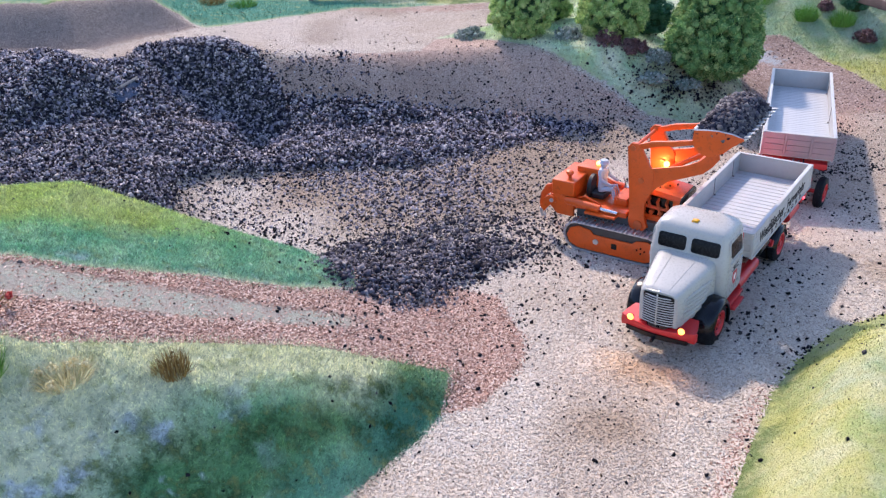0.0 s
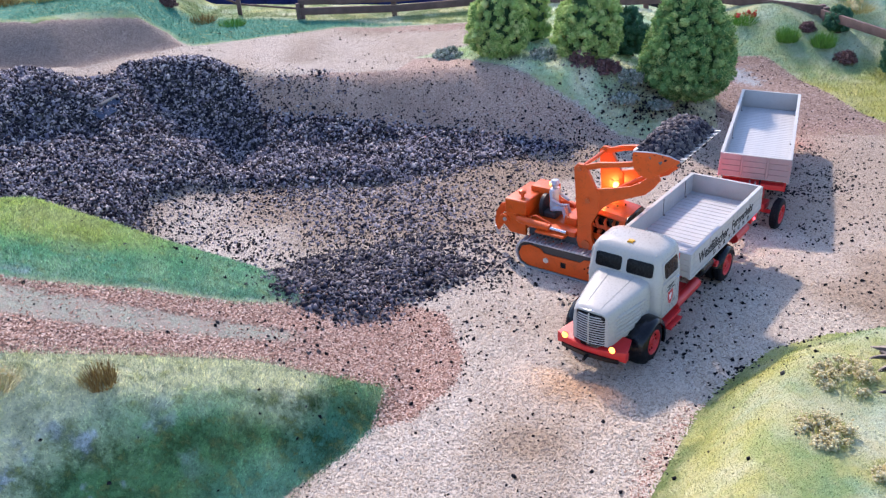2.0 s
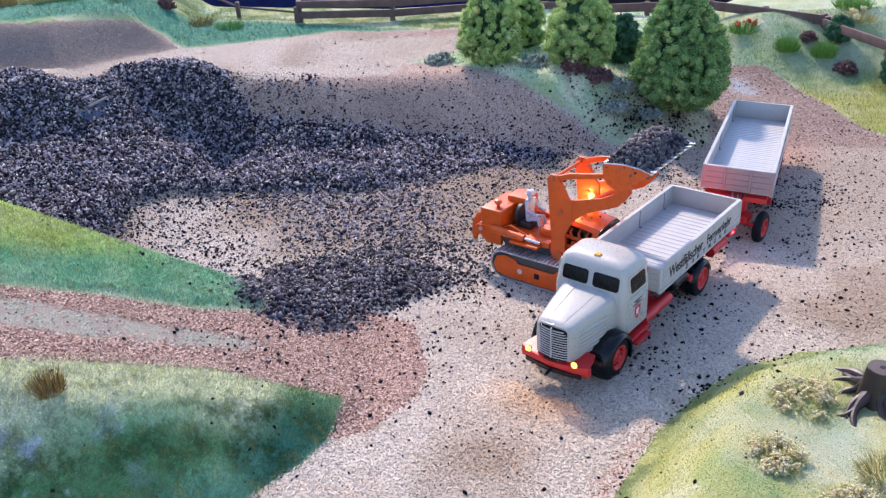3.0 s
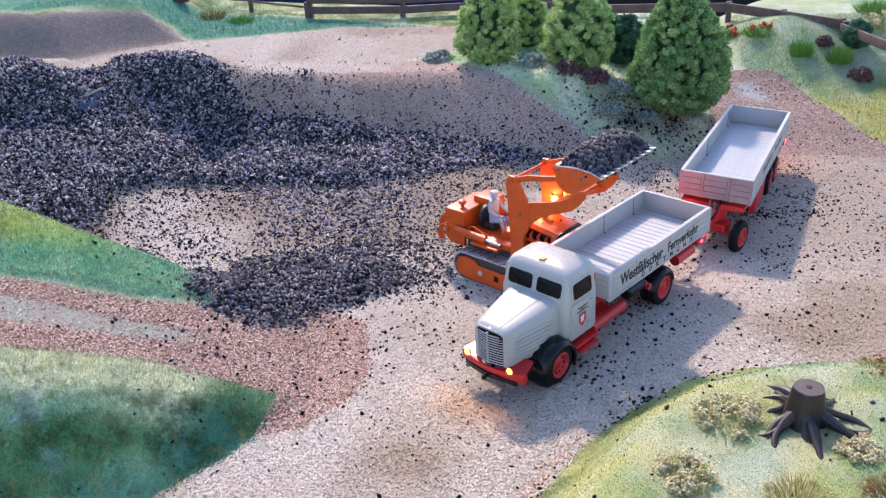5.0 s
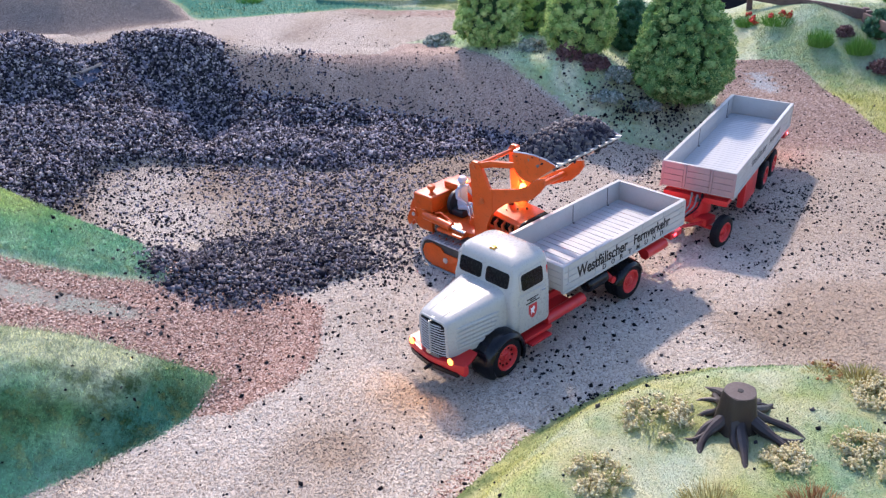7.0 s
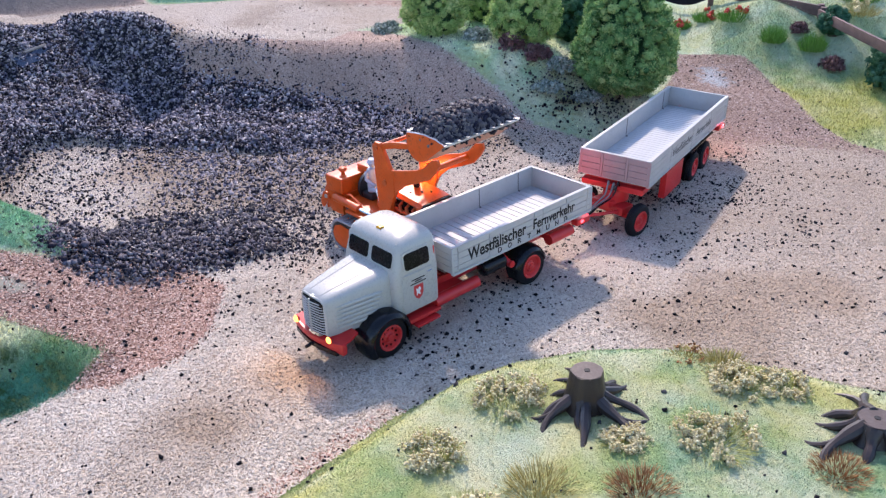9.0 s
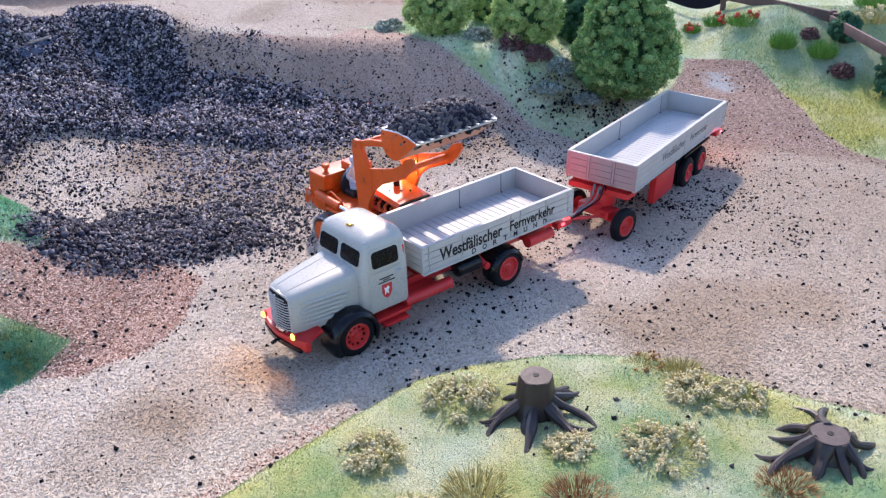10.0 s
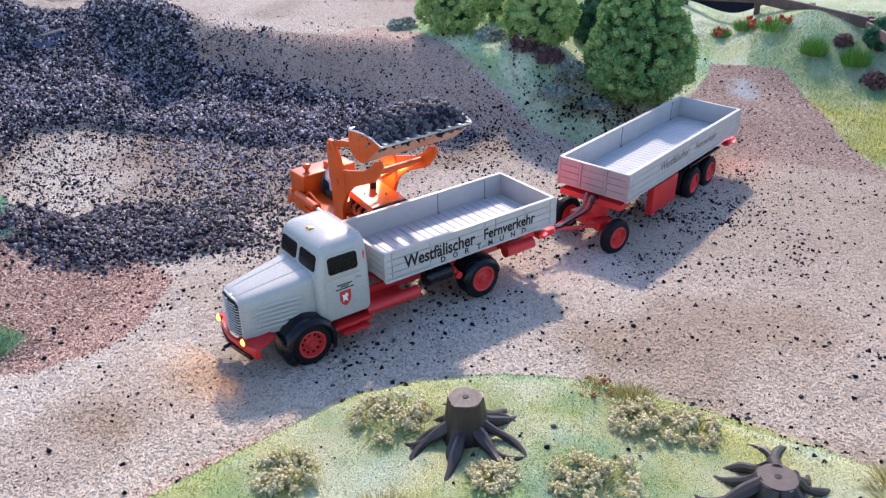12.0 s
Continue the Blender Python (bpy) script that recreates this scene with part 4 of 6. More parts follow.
loft(bm, [[(x - 0.07, y, z - h), (x, y, z - h), (x + 0.03, y, z), (x, y, z + h), (x - 0.07, y, z + h)] for x, y, z, h in ((1.54, -1.23, 0.72, 0.13), (1.60, -1.20, 0.70, 0.18), (1.74, -0.8, 0.74, 0.12), (1.84, -0.3, 0.76, 0.09), (1.87, 0, 0.76, 0.085), (1.84, 0.3, 0.76, 0.09), (1.74, 0.8, 0.74, 0.12), (1.60, 1.20, 0.70, 0.18), (1.54, 1.23, 0.72, 0.13))])
bumper = part("bumper", bm, MAT["red"], truck)
bm = bmesh.new()
for s in (-1, 1):
    loft(bm, [[(x0, s * a, z), (x0, s * a, z - 0.07), (x0 - 0.02, s * b, z - 0.07 + dz), (x0 - 0.02, s * b, z + dz)] for x0, a, b, z, dz in ((1.80, 0.25, 0.62, 0.84, 0.0), (1.6, 0.4, 1.2, 0.88, 0.0), (1.3, 0.5, 1.16, 0.93, -0.02), (0.95, 0.6, 1.05, 0.98, -0.02))])
part("wing_plate", bm, MAT["red"], bumper)
bm = bmesh.new()
loft(bm, [[(x + dx, y, z + dz) for dx, dz in ((-0.07, -0.1), (0.03, -0.1), (0.04, 0.05), (-0.07, 0.05))] for x, y, z in ((1.68, -1.0, 0.56), (1.84, -0.4, 0.61), (1.89, 0, 0.62), (1.84, 0.4, 0.61), (1.68, 1.0, 0.56))])
part("bumper_lip", bm, MAT["black"], bumper)
bm = bmesh.new()
tube(bm, [(1.92, 0, 0.52), (2.08, 0, 0.5)], [0.06, 0.05], 10)
part("tow_pin", bm, MAT["black"], bumper)
for s in (-1, 1):
    bm = bmesh.new()
    lathe(bm, [(1.76, 0.001), (1.76, 0.06), (1.8, 0.1), (1.85, 0.11), (1.85, 0.09), (1.81, 0.001)], "x", 18, (-0.06, s * 0.83, 1.02))
    lamp = part("headlamp", bm, MAT["red"], truck)
    bm = bmesh.new()
    ball(bm, (1.80, s * 0.83, 1.02), 0.105, (0.6, 1, 1), 14)
    part("lens", bm, MAT["lamp"], lamp, "lit warm yellow lens")

# running gear
bm = bmesh.new()
for s in (-1, 1):
    box(bm, -9.0, 1.6, s * 0.55 - 0.06, s * 0.55 + 0.06, 1.0, 1.32, 0.02)
for x in (-8.9, -7.2, -5.0, -3.0, -1.0, 1.4):
    box(bm, x - 0.06, x + 0.06, -0.55, 0.55, 1.05, 1.25, 0.015)
for x in (0, -6.13):
    rod(bm, (x, -1.1, 0.62), (x, 1.1, 0.62), 0.09)
chassis = part("chassis", bm, MAT["red"], truck)
for s in (-1, 1):
    wheel(truck, 0, s * 1.22, 0.655, s, 0.66, 0.34)
    wheel(truck, -6.13, s * 1.22, 0.65, s, 0.66, 0.3, True, spoked=False)
    fender(truck, 0, s * 0.68, s * 1.47, 0.64, 0.84, -34, 206)
    fender(truck, -6.13, s * 0.6, s * 1.42, 0.62, 0.76, 12, 168, "rear_fender")
    # step and long side tank
    bm = bmesh.new()
    box(bm, -2.0, -0.75, s * 0.95, s * 1.40, 0.78, 0.9, 0.03)
    box(bm, -1.85, -0.95, s * 1.0, s * 1.52, 0.62, 0.70, 0.02)
    box(bm, -1.5, -1.3, s * 1.1, s * 1.3, 0.66, 0.84)
    part("step", bm, MAT["red"], truck)
    bm = bmesh.new()
    rod(bm, (-1.9, s * 1.16, 0.98), (-3.75, s * 1.16, 0.98), 0.19, seg=18)
    rod(bm, (-3.75, s * 1.16, 0.98), (-3.8, s * 1.16, 0.98), 0.19, 0.12, 18)
    box(bm, -3.3, -2.2, s * 0.6, s * 1.05, 0.9, 1.1)
    part("side_tank", bm, MAT["red"], truck)
    bm = bmesh.new()
    rod(bm, (-4.15, s * 1.02, 1.22), (-5.0, s * 1.02, 1.22), 0.26, seg=20)
    for x in (-4.15, -5.0):
        ball(bm, (x, s * 1.02, 1.22), 0.26, (0.4, 1, 1), 16)
    part("air_tank", bm, MAT["black"], truck, "dark blue-black air tank")
    bm = bmesh.new()
    tube(bm, [(-4.95, s * 0.5, 1.35), (-5.08, s * 1.0, 1.32), (-5.2, s * 1.25, 1.08)], 0.1, 10)
    rod(bm, (-5.2, s * 1.2, 1.08), (-5.2, s * 1.34, 1.08), 0.12, seg=14)
    part("bracket", bm, MAT["red"], truck)
    bm = bmesh.new()
    rod(bm, (-7.2, s * 1.12, 1.18), (-8.35, s * 1.12, 1.18), 0.2, seg=18)
    box(bm, -8.2, -7.3, s * 0.6, s * 1.1, 1.1, 1.3)
    part("rear_tank", bm, MAT["red"], truck)
    bm = bmesh.new()
    box(bm, -9.2, -8.5, s * 1.02, s * 1.32, 1.28, 1.5, 0.05)
    lamp = part("tail_lamp_housing", bm, MAT["red"], truck)
    bm = bmesh.new()
    ball(bm, (-9.2, s * 1.17, 1.4), 0.1, (0.7, 1.2, 0.9), 12)
    ball(bm, (-8.75, s * 1.33, 1.42), 0.07, (1.3, 0.5, 0.8), 12)
    part("tail_lamp", bm, MAT["tail"], lamp, "glowing red tail lamp")
bm = bmesh.new()
box(bm, -9.35, -8.95, -0.18, 0.18, 0.95, 1.15, 0.04)
rod(bm, (-9.3, 0, 0.85), (-9.3, 0, 1.25), 0.05)
part("hitch", bm, MAT["dark_steel"], truck)


for o in truck.children:
    o.location.z += {"cab": 0.12, "bonnet": 0.18, "grille": 0.2, "bumper": 0.18, "headlamp": 0.14}.get(o.name.split(".")[0], 0) * U


# ---------------------------------------------------------------- drop-side bodies
def body(parent, x0, x1, half, z0, z1, joints, planks, front_mat, boards=4, posts=()):
    """An open drop-side body between x0 (front) and x1 (rear): planked floor, boarded sides, posts and rails."""
    t = 0.09
    bm = bmesh.new()
    box(bm, x1, x0, -half, half, z0 - 0.08, z0 + 0.02, 0.01)
    for i in range(6):
        x = x0 + (x1 - x0) * (i + 0.5) / 6
        box(bm, x - 0.06, x + 0.06, -half * 0.95, half * 0.95, z0 - 0.2, z0 - 0.07)
    deck = part("bed_floor", bm, MAT["bed"], parent, "pale grey boarded bed floor")
    bm = bmesh.new()
    w = (x0 - x1 - 2 * t) / planks
    box(bm, -w / 2 + 0.010, w / 2 - 0.010, -half + t, half - t, 0, 0.045, 0.01, 1)
    first = part("plank", bm, MAT["bed_floor"], deck)
    for i in range(planks):
        m = Matrix.Translation((x1 + t + (i + 0.5) * w, 0, z0 + 0.015 + 0.004 * rnd.random()))
        if i:
            again(first, m)
        else:
            first.matrix_basis = place(m)
    h = (z1 - z0 + 0.06) / boards
    for s in (-1, 1):
        bm = bmesh.new()
        box(bm, x1, x0, s * (half - t * 0.75) - 0.03, s * (half - t * 0.75) + 0.03, z0 - 0.05, z1 - 0.005)
        panel = part("side_panel", bm, MAT["bed"], parent)
        bm = bmesh.new()
        box(bm, x1, x0, s * (half - 0.06) - 0.075, s * (half - 0.06) + 0.065, z1 - 0.03, z1 + 0.025, 0.015)
        part("top_rail", bm, MAT["bed"], panel)
        bm = bmesh.new()
        box(bm, x1, x0, s * (half - 0.02) - 0.07, s * (half - 0.02) + 0.05, z0 - 0.13, z0 - 0.055, 0.015)
        part("bottom_rail", bm, MAT["bed"], panel)
        xs = [x0] + [x0 + (x1 - x0) * j for j in joints] + [x1]
        for a, b in zip(xs, xs[1:]):
            for k in range(boards):
                bm = bmesh.new()
                za = z0 - 0.055 + k * h
                box(bm, b + 0.016, a - 0.016, s * half - s * 0.05, s * half, za + 0.008, za + h - 0.008, 0.008, 1)
                part("side_board", bm, MAT["bed"], panel)
        for j in posts:
            x = x0 + (x1 - x0) * j
            bm = bmesh.new()
            box(bm, x - 0.012, x + 0.012, s * (half - t) - s * 0.03, s * (half - t), z0, z1 - 0.01, 0.006)
            ball(bm, (x, s * (half - t - 0.06), z0 + 0.08), 0.04, seg=8)
            part("stanchion", bm, MAT["hose"], panel, "thin grey stanchion")
        for j in joints[1:-1]:
            bm = bmesh.new()
            x = x0 + (x1 - x0) * j
            box(bm, x - 0.09, x + 0.09, s * half - 0.02, s * half + 0.05, z0 - 0.1, z0 - 0.02, 0.015)
            part("latch", bm, MAT["bed"], panel)
    for x, name, mat in ((x0, "front_panel", front_mat), (x1, "tailboard", MAT["bed"])):
        s = 1 if x == x0 else -1
        bm = bmesh.new()
        box(bm, x - s * 0.07, x - s * 0.02, -half + 0.02, half - 0.02, z0 - 0.05, z1 + (0.01 if s > 0 else -0.01), 0.008)
        panel = part(name, bm, mat, parent)
        bm = bmesh.new()
        box(bm, x - s * 0.1, x + s * 0.015, -half + 0.07, half - 0.07, z1 - 0.02, z1 + 0.02, 0.012)
        part("top_rail", bm, MAT["bed"], panel)
        ys = [-half, -half * 0.36, half * 0.36, half]
        for a, b in zip(ys, ys[1:]):
            for k in range(boards):
                bm = bmesh.new()
                za = z0 - 0.055 + k * h
                box(bm, x - s * 0.03, x + s * 0.012, a + 0.06, b - 0.06, za + 0.008, za + h - 0.008, 0.008, 1)
                part("end_board", bm, mat, panel)
        for y in (-half + 0.03, -half * 0.36, half * 0.36, half - 0.03):
            bm = bmesh.new()
            box(bm, x - s * 0.03, x + s * 0.03, y - 0.045, y + 0.045, z0 - 0.08, z1 - 0.02, 0.012)
            part("end_post", bm, mat, panel)
    return deck


body(truck, -2.5, -9.08, 1.42, 1.87, 2.66, (0.035, 0.24, 0.555, 0.62, 0.80, 0.965), 22, MAT["bed"], posts=(0.58, 0.88))
side = axes(Vector((-1, 0, 0)), Vector((0, 0, 1)), Vector((0, 1, 0)), Vector((0, 0, 0)))
for s, sgn in ((1, 1), (-1, -1)):
    def at(a, z, s=s):
        x = -2.18 - 6.9 * (a if s > 0 else 1 - a)
        return axes(Vector((-s, 0, 0)), Vector((0, 0, 1)), Vector((0, s, 0)), Vector((x, s * 1.424, z)))
    lettering("Westfälischer", 2.62, 0.42, MAT["ink"], truck, at(0.14, 2.03), "black painted lettering", bold=0.02)
    lettering("Fernverkehr", 2.08, 0.36, MAT["ink"], truck, at(0.57, 2.06), "black painted lettering", bold=0.02)
    for i, ch in enumerate("DORTMUND"):
        lettering(ch, 0.17, 0.18, MAT["ink"], truck, at(0.33 + 0.066 * i, 1.815), bold=0.02)

# ---------------------------------------------------------------- the trailer
TR = math.atan2(-0.931, -0.365)
trailer = thing("trailer", pose(16.26, 38.11, -0.225, -2.2, -1.7, math.degrees(TR)), "grey three-axle drop-side trailer on red chassis, empty", "trailer")
body(trailer, 5.04, -5.04, 1.415, 1.74, 2.66, (0.03, 0.235, 0.5, 0.75, 0.97), 38, MAT["trailer_front"], posts=(0.457, 0.91))
for s in (-1, 1):
    for text, a, w, h in (("Westfälischer", 0.25, 2.5, 0.34), ("Fernverkehr", 0.56, 2.0, 0.30)):
        x = 5.04 - 10.08 * (a if s > 0 else 1 - a)
        lettering(text, w, h, MAT["faded_ink"], trailer, axes(Vector((-s, 0, 0)), Vector((0, 0, 1)), Vector((0, s, 0)), Vector((x, s * 1.418, 2.05))), "worn grey painted lettering", bold=0.012)
bm = bmesh.new()
for s in (-1, 1):
    box(bm, -4.9, 4.8, s * 0.6 - 0.06, s * 0.6 + 0.06, 1.22, 1.55, 0.02)
for x in (-4.8, -2.2, -0.7, 1.5, 3.0, 4.7):
    box(bm, x - 0.06, x + 0.06, -1.2, 1.2, 1.3, 1.53, 0.015)
for x in (-1.1, -2.65):
    rod(bm, (x, -1.1, 0.445 - 0.03 * x), (x, 1.1, 0.445 - 0.03 * x), 0.08)
    for s in (-1, 1):
        box(bm, x - 0.3, x + 0.3, s * 0.6 - 0.05, s * 0.6 + 0.05, 0.42 - 0.03 * x, 1.3, 0.02)
box(bm, 4.3, 5.1, -1.25, 1.25, 1.28, 1.5, 0.03)
part("chassis", bm, MAT["red"], trailer)
for s in (-1, 1):
    for x in (-1.1, -2.65):
        wheel(trailer, x, s * 1.26, 0.445 - 0.03 * x, s, 0.64, 0.3, True, spoked=False)
    bm = bmesh.new()
    box(bm, 0.6, 2.65, s * 1.1, s * 1.36, 0.32, 1.45, 0.03)
    part("tool_box", bm, MAT["red"], trailer, "flat red side box")
    bm = bmesh.new()
    box(bm, -3.4, -0.3, s * 0.95, s * 1.40, 1.36, 1.43, 0.02)
    part("rear_fender", bm, MAT["black"], trailer)
    bm = bmesh.new()
    box(bm, -5.0, -4.2, s * 1.12, s * 1.42, 1.22, 1.42, 0.04)
    lamp = part("tail_lamp_housing", bm, MAT["red"], trailer)
    bm = bmesh.new()
    ball(bm, (-5.0, s * 1.28, 1.32), 0.1, (0.7, 1.2, 0.9), 12)
    part("tail_lamp", bm, MAT["tail"], lamp, "glowing red tail lamp")
# steered front axle with its drawbar
STEER = -14.0
m = pose(4.85, 0, 0.30, 0, 0, STEER)
for s in (-1, 1):
    p = m @ Vector((0, s * 1.22, 0))
    wheel(trailer, p.x, p.y, p.z, s, 0.64, 0.34, False, STEER, spoked=False)
bm = bmesh.new()
rod(bm, (0, -1.15, 0), (0, 1.15, 0), 0.09)
box(bm, -0.35, 0.35, -0.75, 0.75, 0.1, 0.42, 0.05)
box(bm, -0.5, 0.6, -0.3, 0.3, 0.36, 0.6, 0.05)
rod(bm, (-0.2, 0, 0.5), (-0.2, 0, 0.96), 0.5, seg=24)
for s in (-1, 1):
    tube(bm, [(0.3, s * 0.55, 0.25), (1.2, s * 0.28, 0.3), (1.9, 0, 0.35)], 0.07, 8)
bmesh.ops.transform(bm, matrix=m, verts=bm.verts)
part("turntable", bm, MAT["red"], trailer)
bm = bmesh.new()
tube(bm, [m @ Vector(p) for p in ((1.7, 0, 0.36), (2.3, 0, 0.4), (2.75, 0.05, 0.42))], 0.06, 8)
part("drawbar", bm, MAT["dark_steel"], trailer)
for i, (y, lift, mat) in enumerate(((0.12, 0.55, "hose"), (-0.1, 0.75, "hose"), (0.3, 0.95, "black"))):
    bm = bmesh.new()
    pts = [Vector((5.0, y, 1.25)), Vector((5.22, y, 1.5 + 0.2 * lift)), Vector((5.5, y * 0.8, 1.2)), m @ Vector((1.1, y * 0.5, 0.55)), m @ Vector((1.9, 0.1 + 0.1 * i, 0.5)), m @ Vector((2.7, 0.15 * (i - 1), 0.62))]
    fine = [pts[0]]
    for a, b, c, d in zip([pts[0]] + pts, pts, pts[1:], pts[2:] + [pts[-1]]):
        for t in (0.25, 0.5, 0.75, 1.0):
            fine.append(0.5 * ((2 * b) + (c - a) * t + (2 * a - 5 * b + 4 * c - d) * t * t + (3 * b - a - 3 * c + d) * t ** 3))
    tube(bm, fine, 0.032, 6)
    part("brake_hose", bm, MAT[mat], trailer, "thin hanging brake hose")
bm = bmesh.new()
ball(bm, (5.08, 0.1, 1.38), 0.12, (0.6, 1, 1), 10)
part("hose_coupling", bm, MAT["dark_steel"], trailer)


# ---------------------------------------------------------------- the crawler loader
loader = thing("crawler_loader", pose(5.2, 30.95, 0.04, 0, 0, -35.4), "orange crawler loader with raised bucket beside the lorry", "loader")


def stadium(x0, x1, z0, z1, n=14):
    r = (z1 - z0) / 2
    out = []
    for i in range(n + 1):
        a = radians(-90 + 180 * i / n)
        out.append((x1 - r + r * math.cos(a), (z0 + z1) / 2 + r * math.sin(a)))
    for i in range(n + 1):
        a = radians(90 + 180 * i / n)
        out.append((x0 + r + r * math.cos(a), (z0 + z1) / 2 + r * math.sin(a)))
    return out


def along(pts, n):
    """n evenly spaced places and directions round a closed outline."""
    p = np.array(pts + pts[:1])
    d = np.hypot(*np.diff(p, axis=0).T)
    c = np.r_[0, np.cumsum(d)]
    for s in (np.arange(n) + 0.5) / n * c[-1]:
        i = min(np.searchsorted(c, s, "right") - 1, len(d) - 1)
        f = (s - c[i]) / max(d[i], 1e-9)
        q, t = p[i] + f * (p[i + 1] - p[i]), (p[i + 1] - p[i]) / max(d[i], 1e-9)
        yield q, math.atan2(t[1], t[0])


bm = bmesh.new()
box(bm, -0.078, 0.078, -0.3, 0.3, -0.03, 0.03, 0.01, 1)
box(bm, -0.07, -0.03, -0.3, 0.3, 0.02, 0.075, 0.008, 1)
pad_mesh = part("track_pad", bm, MAT["steel"], None)
for s in (-1, 1):
    bm = bmesh.new()
    prism(bm, stadium(0.06, 3.84, 0.1, 1.12), s * 0.98, s * 1.46, "y")
    track = part("track", bm, MAT["dark_steel"], loader, "steel crawler track")
    for (x, z), a in along(stadium(0.02, 3.88, 0.05, 1.17), 54):
        m = Matrix.Translation((x, s * 1.22, z)) @ Matrix.Rotation(-a, 4, "Y") @ Matrix.Rotation(math.pi, 4, "X")
        if s == -1 and pad_mesh.parent is None:
            pad_mesh.parent, pad_mesh.matrix_basis = track, place(m)
        else:
            again(pad_mesh, m, track)
    bm = bmesh.new()
    plate = [(0.25, 0.28), (0.62, 0.14), (3.3, 0.14), (3.66, 0.3), (3.76, 0.6), (3.62, 0.92), (3.35, 1.02), (2.95, 0.96), (2.8, 0.82), (1.25, 0.82), (1.1, 0.98), (0.62, 1.05), (0.28, 0.92), (0.13, 0.6)]
    prism(bm, plate, s * 1.47, s * 1.53, "y", 0.02)
    guard = part("track_guard", bm, MAT["orange"], loader)
    bm = bmesh.new()
    rod(bm, (1.35, s * 1.52, 0.56), (1.35, s * 1.57, 0.56), 0.11, seg=18)
    part("plate_bolt", bm, MAT["steel"], guard)
    # black patches on the solid plate paint the shade of its openings
    bm = bmesh.new()
    box(bm, 1.98, 2.2, s * 1.52, s * 1.545, 0.42, 0.64, 0.01)
    for p in ((3.0, 0.62), (3.15, 0.5), (3.3, 0.62), (3.15, 0.72)):
        rod(bm, (p[0], s * 1.52, p[1]), (p[0], s * 1.555, p[1]), 0.035, seg=10)
    part("guard_opening_patch", bm, MAT["black"], guard)
    bm = bmesh.new()
    for i in range(4):
        rod(bm, (1.4 + i * 0.42, s * 1.0, 0.98), (1.4 + i * 0.42, s * 1.44, 0.98), 0.1, seg=14)
    part("track_roller", bm, MAT["dark_steel"], track)
# hull
bm = bmesh.new()
box(bm, 0.25, 4.05, -0.95, 0.95, 0.45, 1.55, 0.06)
part("hull", bm, MAT["dark_steel"], loader)
bm = bmesh.new()
box(bm, 0.2, 2.3, -1.0, 1.0, 1.18, 1.4, 0.05)
box(bm, 0.75, 2.0, -1.35, -0.85, 1.2, 1.3, 0.03)
box(bm, 0.75, 2.0, 0.85, 1.35, 1.2, 1.3, 0.03)
box(bm, 1.55, 2.1, -0.5, 0.5, 1.38, 1.72, 0.08)
part("deck", bm, MAT["orange"], loader)
# engine cover
bm = bmesh.new()
section = lambda x, w, top: [(x, -w, top - 0.16), (x, -w * 0.86, top - 0.03), (x, -w * 0.4, top), (x, w * 0.4, top), (x, w * 0.86, top - 0.03), (x, w, top - 0.16), (x, w * 0.95, top - 0.22), (x, -w * 0.95, top - 0.22)]
loft(bm, [section(2.25, 0.66, 2.52), (section(2.9, 0.72, 2.46)), section(4.0, 0.74, 2.34), section(4.2, 0.74, 2.3)])
hood = part("engine_hood", bm, MAT["orange"], loader)
bm = bmesh.new()
for s in (-1, 1):
    box(bm, 2.3, 4.2, s * 0.70 - 0.06, s * 0.70 + 0.06, 0.9, 1.42, 0.03)
    box(bm, 3.95, 4.2, s * 0.68 - 0.05, s * 0.68 + 0.05, 1.4, 2.2, 0.02)
    box(bm, 2.25, 2.45, s * 0.66 - 0.05, s * 0.66 + 0.05, 1.4, 2.35, 0.02)
part("engine_frame", bm, MAT["orange"], hood)
# block in plain black: the shade inside the engine bay is put into its colour
bm = bmesh.new()
box(bm, 2.5, 3.9, -0.5, 0.5, 1.25, 2.05, 0.06)
part("engine_block", bm, MAT["black"], hood, "engine block blackened with the recess's shade")
bm = bmesh.new()
for s in (-1, 1):
    for i in range(4):
        x = 2.65 + i * 0.34
        tube(bm, [(x, s * 0.45, 2.0), (x, s * 0.62, 1.92), (x + 0.1, s * 0.62, 1.6 + 0.05 * (i % 2))], 0.06, 8)
        rod(bm, (x + 0.12, s * 0.5, 1.5), (x + 0.12, s * 0.66, 1.5), 0.085, seg=12)
    rod(bm, (2.5, s * 0.58, 1.72), (3.9, s * 0.58, 1.66), 0.07, seg=10)
part("engine_fitting", bm, MAT["orange_worn"], hood)
bm = bmesh.new()
for x, y in ((2.9, 0.3), (3.3, -0.35), (3.75, 0.2), (3.0, -0.2), (3.55, -0.05)):
    rod(bm, (x, y, 2.36), (x, y, 2.43), 0.035, seg=8)
rod(bm, (3.1, 0.12, 2.4), (3.1, 0.12, 2.92), 0.12, seg=14)
part("exhaust", bm, MAT["black"], hood, "black exhaust stub and bolts")
bm = bmesh.new()
prism(bm, [(-0.76, 1.1), (0.76, 1.1), (0.76, 2.48), (0.6, 2.6), (-0.6, 2.6), (-0.76, 2.48)], 4.2, 4.27, "x", 0.02)
radiator = part("radiator_plate", bm, MAT["black"], loader, "flat black radiator plate")
bm = bmesh.new()
rod(bm, (4.26, 0.1, 1.38), (4.3, 0.1, 1.38), 0.15, seg=18)
rod(bm, (4.26, -0.5, 1.82), (4.3, -0.5, 1.82), 0.08, seg=14)
part("plate_bolt", bm, MAT["steel"], radiator)
bm = bmesh.new()
